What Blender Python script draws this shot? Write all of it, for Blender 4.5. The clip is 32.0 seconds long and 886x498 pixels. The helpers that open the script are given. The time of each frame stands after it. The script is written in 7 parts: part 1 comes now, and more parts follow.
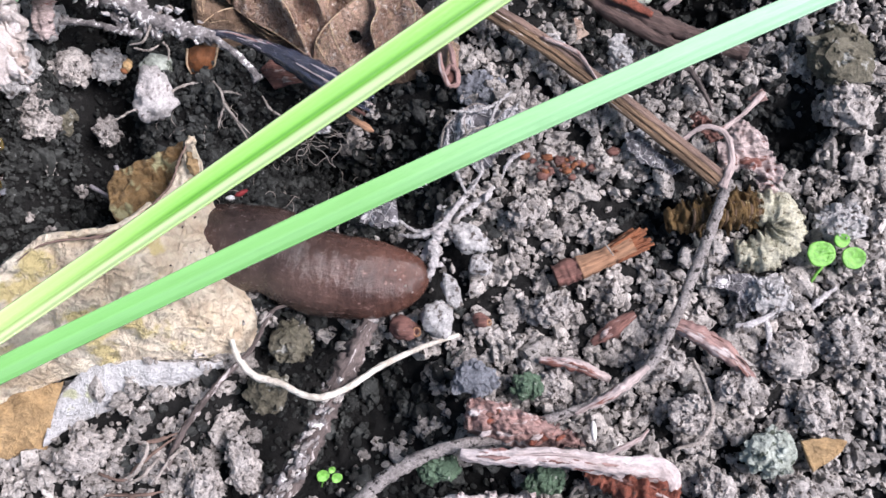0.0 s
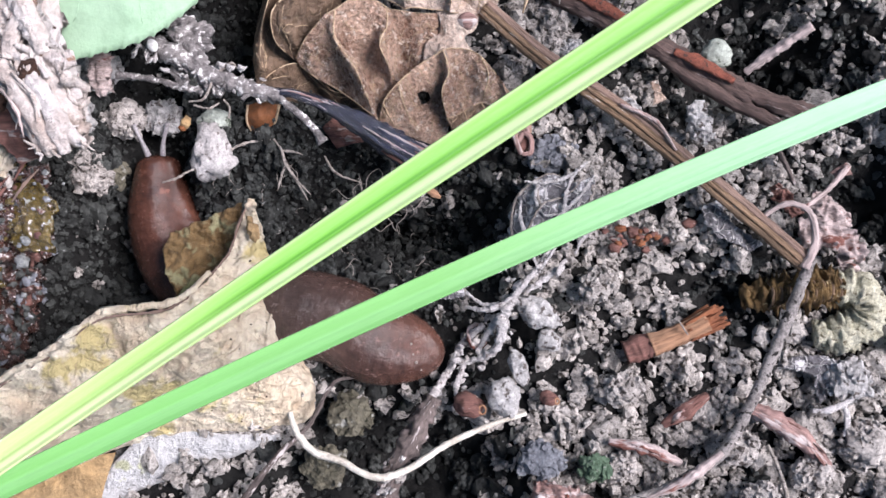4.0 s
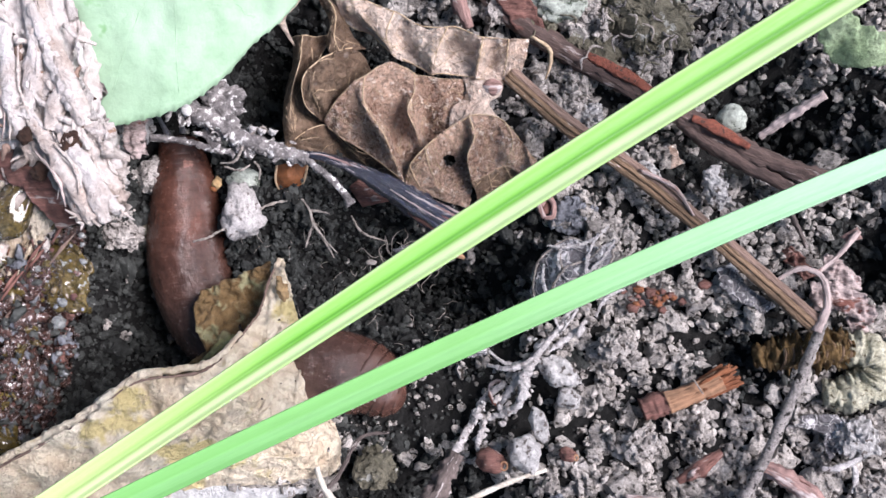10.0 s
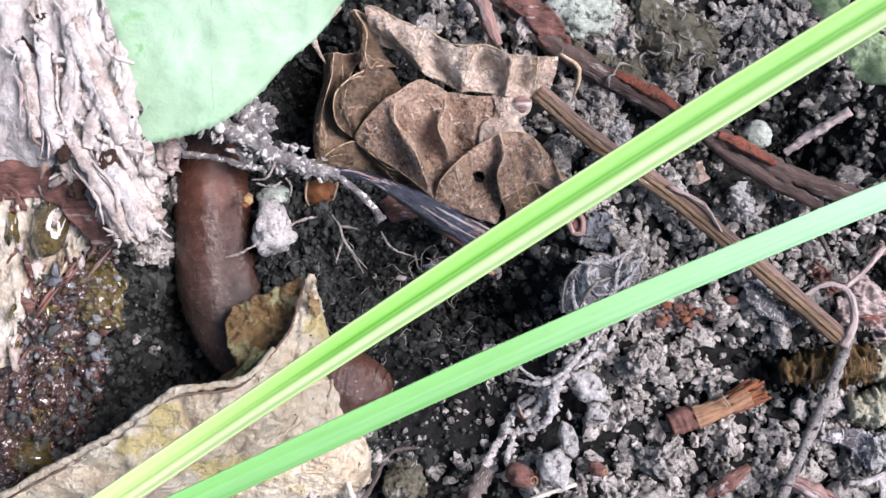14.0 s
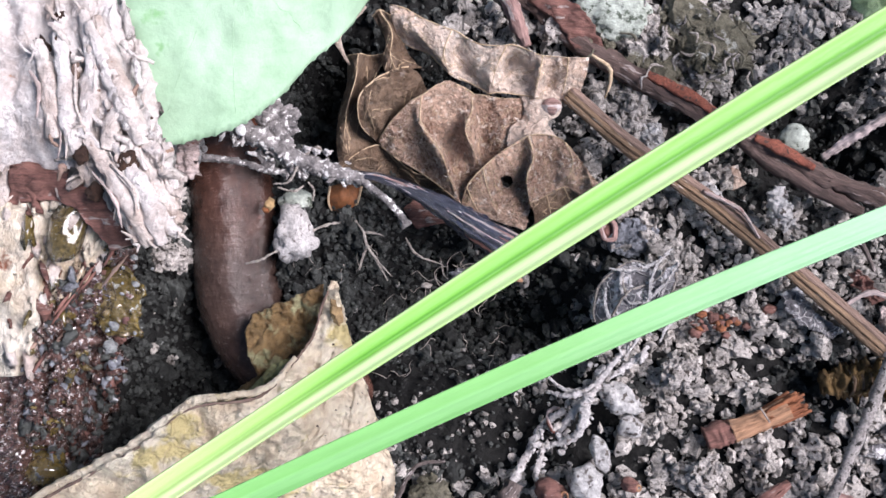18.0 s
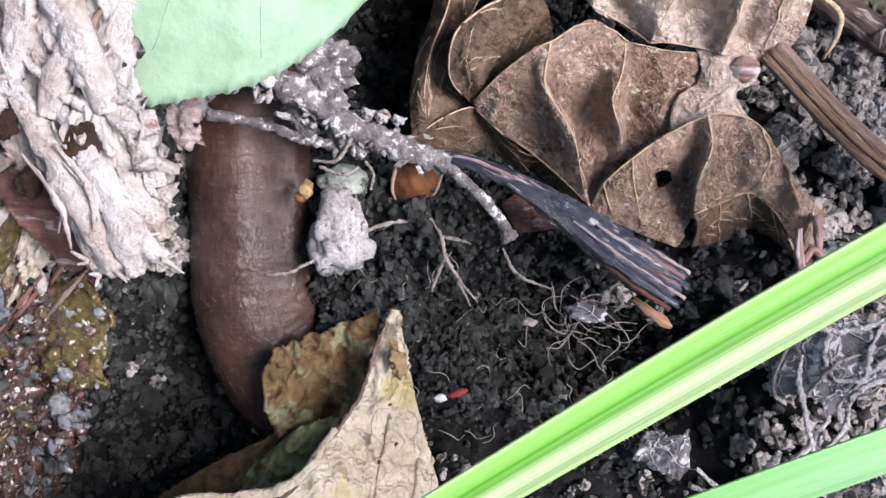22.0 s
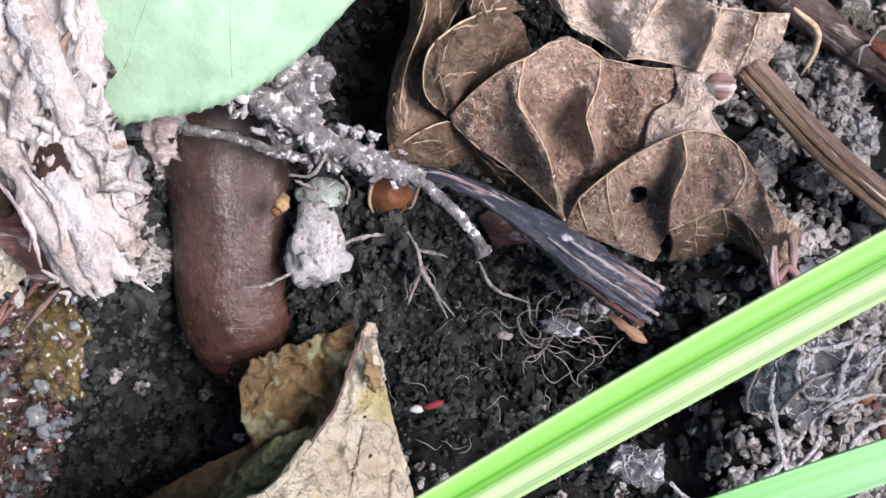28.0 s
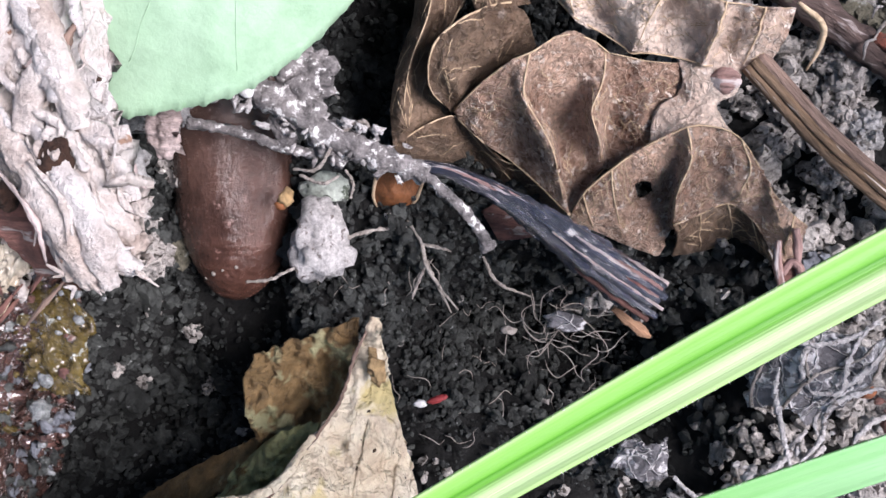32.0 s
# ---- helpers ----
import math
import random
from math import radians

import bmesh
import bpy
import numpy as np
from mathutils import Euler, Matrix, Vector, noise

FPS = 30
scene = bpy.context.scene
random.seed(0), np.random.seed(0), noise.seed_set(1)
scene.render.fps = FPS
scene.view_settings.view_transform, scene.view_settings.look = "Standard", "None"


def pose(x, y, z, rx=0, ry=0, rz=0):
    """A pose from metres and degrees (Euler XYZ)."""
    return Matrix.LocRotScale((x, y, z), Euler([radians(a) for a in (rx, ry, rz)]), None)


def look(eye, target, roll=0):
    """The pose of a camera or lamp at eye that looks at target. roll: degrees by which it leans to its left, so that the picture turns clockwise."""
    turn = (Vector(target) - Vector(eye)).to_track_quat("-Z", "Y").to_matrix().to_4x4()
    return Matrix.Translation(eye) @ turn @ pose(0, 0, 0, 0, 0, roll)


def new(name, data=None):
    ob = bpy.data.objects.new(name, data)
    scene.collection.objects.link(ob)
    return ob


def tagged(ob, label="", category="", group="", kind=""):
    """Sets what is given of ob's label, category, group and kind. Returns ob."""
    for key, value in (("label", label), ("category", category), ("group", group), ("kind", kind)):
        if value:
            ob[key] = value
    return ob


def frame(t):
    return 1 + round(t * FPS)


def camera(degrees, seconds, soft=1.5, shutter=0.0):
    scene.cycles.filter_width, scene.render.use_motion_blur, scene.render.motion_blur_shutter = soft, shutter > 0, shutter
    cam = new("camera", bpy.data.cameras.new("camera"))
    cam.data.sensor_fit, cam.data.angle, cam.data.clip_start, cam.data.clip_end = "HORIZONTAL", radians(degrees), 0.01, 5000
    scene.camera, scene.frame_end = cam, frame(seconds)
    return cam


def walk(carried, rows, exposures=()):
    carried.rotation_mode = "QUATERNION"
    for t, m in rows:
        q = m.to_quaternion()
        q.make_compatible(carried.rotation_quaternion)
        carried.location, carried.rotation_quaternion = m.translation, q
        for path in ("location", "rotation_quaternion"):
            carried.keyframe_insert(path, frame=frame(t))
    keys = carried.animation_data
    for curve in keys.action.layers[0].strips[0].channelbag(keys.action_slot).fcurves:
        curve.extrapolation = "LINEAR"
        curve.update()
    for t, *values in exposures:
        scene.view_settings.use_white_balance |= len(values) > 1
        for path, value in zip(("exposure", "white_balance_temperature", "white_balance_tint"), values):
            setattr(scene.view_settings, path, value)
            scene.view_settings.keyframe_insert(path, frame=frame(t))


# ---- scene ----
cam = camera(52.00, 32.0)
walk(cam, [
    (0, pose(0.00612, -0.01451, 0.12909, 6.72, -1.39, -3.12)),
    (0.5, pose(0.00650, -0.01836, 0.12798, 6.78, -1.23, -2.99)),
    (1, pose(0.00541, -0.01772, 0.12451, 6.55, -1.14, -2.86)),
    (1.5, pose(0.00540, -0.01895, 0.12059, 5.71, -1.19, -2.74)),
    (2, pose(0.00301, -0.01610, 0.12043, 5.65, -1.20, -2.54)),
    (2.5, pose(0.00092, -0.01561, 0.12127, 5.65, -1.33, -2.28)),
    (3, pose(-0.00214, -0.00768, 0.12291, 5.67, -1.42, -2.14)),
    (3.5, pose(-0.00212, -0.00203, 0.12428, 5.54, -1.34, -1.87)),
    (5.5, pose(-0.00664, 0.00270, 0.12700, 4.14, -2.04, -1.47)),
    (6, pose(-0.00739, 0.00597, 0.12785, 4.32, -1.83, -1.40)),
    (6.5, pose(-0.00728, 0.00688, 0.12807, 4.65, -1.98, -1.49)),
    (7, pose(-0.00674, 0.00706, 0.12765, 4.54, -1.98, -1.35)),
    (7.5, pose(-0.00641, 0.00525, 0.12858, 4.18, -2.09, -1.29)),
    (8, pose(-0.00801, 0.00619, 0.12810, 4.49, -2.09, -1.28)),
    (8.5, pose(-0.00901, 0.00882, 0.12854, 4.74, -2.22, -1.31)),
    (9, pose(-0.00871, 0.00890, 0.12826, 4.64, -2.01, -1.37)),
    (9.5, pose(-0.01056, 0.00878, 0.12876, 4.82, -2.30, -1.33)),
    (10, pose(-0.00774, 0.00897, 0.12942, 4.88, -2.29, -1.22)),
    (10.5, pose(-0.00938, 0.01011, 0.12984, 5.14, -2.27, -1.19)),
    (11, pose(-0.00928, 0.01014, 0.12955, 5.35, -2.36, -1.22)),
    (11.5, pose(-0.00948, 0.00986, 0.12885, 5.45, -2.54, -1.26)),
    (12, pose(-0.00981, 0.00905, 0.12967, 5.13, -2.36, -1.22)),
    (12.5, pose(-0.01109, 0.00962, 0.13075, 5.14, -2.42, -1.26)),
    (13, pose(-0.01225, 0.00929, 0.12990, 5.39, -2.49, -1.24)),
    (13.5, pose(-0.01281, 0.01076, 0.13038, 5.26, -2.50, -1.27)),
    (15.5, pose(-0.01096, 0.00851, 0.12981, 5.36, -1.73, -1.19)),
    (16, pose(-0.01103, 0.01004, 0.13100, 6.09, -1.31, -1.20)),
    (16.5, pose(-0.01066, 0.01067, 0.13100, 6.28, -1.40, -1.21)),
    (17, pose(-0.01112, 0.00921, 0.13010, 5.62, -1.42, -1.21)),
    (17.5, pose(-0.00933, 0.00901, 0.13093, 5.60, -1.59, -1.25)),
    (18, pose(-0.01420, 0.00948, 0.12594, 6.27, -1.63, -1.06)),
    (18.5, pose(-0.01538, 0.01027, 0.11356, 4.97, -0.64, -0.72)),
    (19, pose(-0.02416, 0.02129, 0.09992, 0.76, -0.78, 1.07)),
    (19.5, pose(-0.02397, 0.02808, 0.09077, -2.16, -2.40, 2.04)),
    (20, pose(-0.02296, 0.02870, 0.08487, -1.52, -0.34, 2.70)),
    (20.5, pose(-0.02247, 0.02811, 0.08509, -1.07, -0.21, 2.80)),
    (21, pose(-0.02262, 0.02839, 0.08516, -1.36, -0.82, 2.68)),
    (21.5, pose(-0.02376, 0.02836, 0.08493, -1.63, -1.15, 2.71)),
    (22, pose(-0.02365, 0.02844, 0.08451, -2.26, -1.35, 2.86)),
    (22.5, pose(-0.02330, 0.02809, 0.08482, -2.24, -1.00, 2.84)),
    (23, pose(-0.02315, 0.02809, 0.08509, -2.15, -1.10, 2.75)),
    (23.5, pose(-0.02327, 0.02851, 0.08522, -2.48, -1.23, 2.68)),
    (24, pose(-0.02302, 0.02856, 0.08533, -2.23, -1.27, 2.65)),
    (24.5, pose(-0.02340, 0.02883, 0.08481, -2.60, -1.77, 2.89)),
    (26.5, pose(-0.02136, 0.03149, 0.08460, -3.43, -0.37, 3.11)),
    (27, pose(-0.02170, 0.03282, 0.08480, -3.92, -0.99, 3.41)),
    (27.5, pose(-0.02106, 0.03165, 0.08498, -3.38, -0.50, 3.30)),
    (28, pose(-0.02001, 0.03140, 0.08492, -3.20, -0.36, 3.22)),
    (28.5, pose(-0.02014, 0.03092, 0.08503, -3.11, -0.64, 3.14)),
    (29, pose(-0.02058, 0.03103, 0.08504, -3.34, -0.72, 3.14)),
    (29.5, pose(-0.02147, 0.03190, 0.08477, -3.92, -1.14, 3.39)),
    (30, pose(-0.02122, 0.03176, 0.08499, -4.05, -0.88, 3.40)),
    (30.5, pose(-0.02120, 0.03138, 0.08491, -3.81, -0.92, 3.27)),
    (31, pose(-0.02086, 0.03094, 0.08496, -3.45, -0.61, 3.17)),
    (31.5, pose(-0.02108, 0.03113, 0.08484, -3.62, -0.71, 3.13)),
    (32, pose(-0.02076, 0.03146, 0.08477, -3.62, -0.58, 3.29)),
])

# ---- light: a bright overcast sky, softly stronger from one side ----
SUN_AZ, SUN_EL = 5.0, 52.0
world = bpy.data.worlds.new("world")
scene.world = world
world.use_nodes = True
wn = world.node_tree.nodes
wn.clear()
sky = wn.new("ShaderNodeTexSky")
sky.sky_type, sky.sun_disc = "NISHITA", False
sky.sun_elevation, sky.sun_rotation = radians(SUN_EL), radians(90 - SUN_AZ)
wbg, wout = wn.new("ShaderNodeBackground"), wn.new("ShaderNodeOutputWorld")
wbg.inputs[1].default_value = 0.076
world.node_tree.links.new(sky.outputs[0], wbg.inputs[0])
world.node_tree.links.new(wbg.outputs[0], wout.inputs[0])
sun_data = bpy.data.lights.new("sun", "SUN")
sun_data.energy, sun_data.angle, sun_data.color = 4.9, radians(34), (1.0, 0.935, 1.0)
sun = new("sun", sun_data)
sun.matrix_world = look((math.cos(radians(SUN_AZ)) * math.cos(radians(SUN_EL)), math.sin(radians(SUN_AZ)) * math.cos(radians(SUN_EL)), math.sin(radians(SUN_EL))), (0, 0, 0))
scene.view_settings.exposure = 0.55


# ---- materials ----
def surf(name, dark, light, size=1.0, rough=0.8, bump=0.3, spots=None, spot_size=3.0, spot_cut=0.62, stretch=(1, 1, 1), coords="Object", fine=0.25, spec=0.4, veins=None, vein_size=3.0, island=0.0, vein_width=0.05, grain=0.5, vein_lift=1.0, crinkle=0.0, coat=0.0):
    """A rough natural surface: two tones in patches of `size` mm, finer grain, optional spots, relief."""
    m = bpy.data.materials.new(name)
    m.use_nodes = True
    nt = m.node_tree
    n, ln = nt.nodes, nt.links
    bsdf = n["Principled BSDF"]
    if coords == "Object":
        tc = n.new("ShaderNodeTexCoord").outputs["Object"]
    else:
        at = n.new("ShaderNodeAttribute")
        at.attribute_name = coords
        tc = at.outputs["Vector"]
    mp = n.new("ShaderNodeMapping")
    mp.inputs["Scale"].default_value = stretch
    ln.new(tc, mp.inputs["Vector"])
    tc = mp.outputs[0]

    def tex(mm, detail, rough_=0.6):
        t = n.new("ShaderNodeTexNoise")
        t.inputs["Scale"].default_value = 1000.0 / mm
        t.inputs["Detail"].default_value = detail
        t.inputs["Roughness"].default_value = rough_
        ln.new(tc, t.inputs["Vector"])
        return t.outputs["Fac"]

    def ramp(fac, lo, hi):
        r = n.new("ShaderNodeMapRange")
        r.inputs["From Min"].default_value, r.inputs["From Max"].default_value = lo, hi
        ln.new(fac, r.inputs["Value"])
        return r.outputs[0]

    def mix(fac, a, b):
        x = n.new("ShaderNodeMix")
        x.data_type = "RGBA"
        for k, v in ((0, fac), (6, a), (7, b)):
            if isinstance(v, tuple):
                x.inputs[k].default_value = (*v, 1)
            elif isinstance(v, float):
                x.inputs[k].default_value = v
            else:
                ln.new(v, x.inputs[k])
        return x.outputs[2]

    big, small = tex(size * 2.5, 3), tex(size * fine * 2, 6, 0.7)
    col = mix(ramp(big, 0.35, 0.65), dark, light)
    mid = tuple((a + b) / 2 for a, b in zip(dark, light))
    tone = mix(ramp(small, 0.38, 0.64), tuple(c * 0.38 for c in mid), tuple(min(1, c * 1.5) for c in mid))
    col = mix(grain, col, tone)
    if spots:
        col = mix(ramp(tex(spot_size, 4), spot_cut, spot_cut + 0.06), col, spots)
    vfac = None
    if veins:
        vo = n.new("ShaderNodeTexVoronoi")
        vo.feature = "DISTANCE_TO_EDGE"
        vo.inputs["Scale"].default_value = 1000.0 / vein_size
        wob = n.new("ShaderNodeTexNoise")
        wob.inputs["Scale"].default_value = 1000.0 / vein_size
        ln.new(tc, wob.inputs["Vector"])
        ad = n.new("ShaderNodeVectorMath")
        ad.operation = "MULTIPLY_ADD"
        ad.inputs[1].default_value = (vein_size * 0.0006,) * 3
        ln.new(wob.outputs["Color"], ad.inputs[0])
        ln.new(tc, ad.inputs[2])
        ln.new(ad.outputs[0], vo.inputs["Vector"])
        vfac = ramp(vo.outputs["Distance"], vein_width, 0.0)
        col = mix(vfac, col, veins)
    if island:
        geo = n.new("ShaderNodeNewGeometry")
        iv = n.new("ShaderNodeMapRange")
        iv.inputs["To Min"].default_value, iv.inputs["To Max"].default_value = 1 - island, 1 + island
        ln.new(geo.outputs["Random Per Island"], iv.inputs["Value"])
        hs = n.new("ShaderNodeHueSaturation")
        ln.new(iv.outputs[0], hs.inputs["Value"])
        ln.new(col, hs.inputs["Color"])
        col = hs.outputs[0]
    ln.new(col, bsdf.inputs["Base Color"])
    rr = ramp(small, 0.2, 0.8)
    rg = n.new("ShaderNodeMapRange")
    rg.inputs["To Min"].default_value, rg.inputs["To Max"].default_value = max(0.05, rough - 0.15), min(1, rough + 0.12)
    ln.new(rr, rg.inputs["Value"])
    ln.new(rg.outputs[0], bsdf.inputs["Roughness"])
    bsdf.inputs["Specular IOR Level"].default_value = spec
    bsdf.inputs["Coat Weight"].default_value, bsdf.inputs["Coat Roughness"].default_value = coat, 0.06
    if bump:
        bp = n.new("ShaderNodeBump")
        bp.inputs["Strength"].default_value = bump
        bp.inputs["Distance"].default_value = size * 0.0006
        if vfac is not None:
            up = n.new("ShaderNodeMath")
            up.operation = "MULTIPLY_ADD"
            ln.new(vfac, up.inputs[0])
            up.inputs[1].default_value = vein_lift
            ln.new(small, up.inputs[2])
            height = up.outputs[0]
        else:
            height = small
        if crinkle:
            # sharp folded ridges, as in a dried skin
            fold = n.new("ShaderNodeMath")
            fold.operation = "ABSOLUTE"
            off = n.new("ShaderNodeMath")
            off.operation = "SUBTRACT"
            off.inputs[1].default_value = 0.5
            ln.new(tex(size * 0.9, 3, 0.5), off.inputs[0])
            ln.new(off.outputs[0], fold.inputs[0])
            more = n.new("ShaderNodeMath")
            more.operation = "MULTIPLY_ADD"
            more.inputs[1].default_value = -crinkle
            ln.new(fold.outputs[0], more.inputs[0])
            ln.new(height, more.inputs[2])
            height = more.outputs[0]
        ln.new(height, bp.inputs["Height"])
        ln.new(bp.outputs[0], bsdf.inputs["Normal"])
    return m


def striped(name, stops, rough=0.42, end=((0.62, 0.70, 0.36), -20.0, -62.0, 0.85)):
    """A grass blade: colours across its width, fine lines along it."""
    m = bpy.data.materials.new(name)
    m.use_nodes = True
    n, ln = m.node_tree.nodes, m.node_tree.links
    bsdf = n["Principled BSDF"]
    at = n.new("ShaderNodeAttribute")
    at.attribute_name = "body"
    sp = n.new("ShaderNodeSeparateXYZ")
    ln.new(at.outputs["Vector"], sp.inputs[0])
    cr = n.new("ShaderNodeValToRGB")
    el = cr.color_ramp.elements
    while len(el) < len(stops):
        el.new(0.5)
    for e, (p, c) in zip(el, stops):
        e.position, e.color = p, (*c, 1)
    ln.new(sp.outputs[1], cr.inputs[0])
    mp = n.new("ShaderNodeMapping")
    mp.inputs["Scale"].default_value = (0.04, 40, 1)
    ln.new(at.outputs["Vector"], mp.inputs[0])
    no = n.new("ShaderNodeTexNoise")
    no.inputs["Scale"].default_value, no.inputs["Detail"].default_value = 1.0, 4
    ln.new(mp.outputs[0], no.inputs["Vector"])
    mp2 = n.new("ShaderNodeMapping")
    mp2.inputs["Scale"].default_value = (0.12, 2, 1)
    ln.new(at.outputs["Vector"], mp2.inputs[0])
    no2 = n.new("ShaderNodeTexNoise")
    no2.inputs["Scale"].default_value, no2.inputs["Detail"].default_value = 1.0, 3
    ln.new(mp2.outputs[0], no2.inputs["Vector"])
    sm = n.new("ShaderNodeMath")
    ln.new(no.outputs[0], sm.inputs[0])
    ln.new(no2.outputs[0], sm.inputs[1])
    hs = n.new("ShaderNodeHueSaturation")
    mr = n.new("ShaderNodeMapRange")
    for k, v in (("From Min", 0.6), ("From Max", 1.4), ("To Min", 0.9), ("To Max", 1.08)):
        mr.inputs[k].default_value = v
    ln.new(sm.outputs[0], mr.inputs["Value"])
    ln.new(mr.outputs[0], hs.inputs["Value"])
    # the blade changes colour towards one end
    base = n.new("ShaderNodeMapRange")
    for k, v in (("From Min", end[1]), ("From Max", end[2]), ("To Min", 0.0), ("To Max", end[3])):
        base.inputs[k].default_value = v
    ln.new(sp.outputs[0], base.inputs["Value"])
    bl = n.new("ShaderNodeMix")
    bl.data_type = "RGBA"
    bl.inputs[7].default_value = (*end[0], 1)
    ln.new(base.outputs[0], bl.inputs[0])
    ln.new(cr.outputs[0], bl.inputs[6])
    ln.new(bl.outputs[2], hs.inputs["Color"])
    ln.new(hs.outputs[0], bsdf.inputs["Base Color"])
    bp = n.new("ShaderNodeBump")
    bp.inputs["Strength"].default_value, bp.inputs["Distance"].default_value = 0.35, 0.0002
    ln.new(no.outputs[0], bp.inputs["Height"])
    ln.new(bp.outputs[0], bsdf.inputs["Normal"])
    bsdf.inputs["Roughness"].default_value = rough
    bsdf.inputs["Specular IOR Level"].default_value = 0.35
    return m


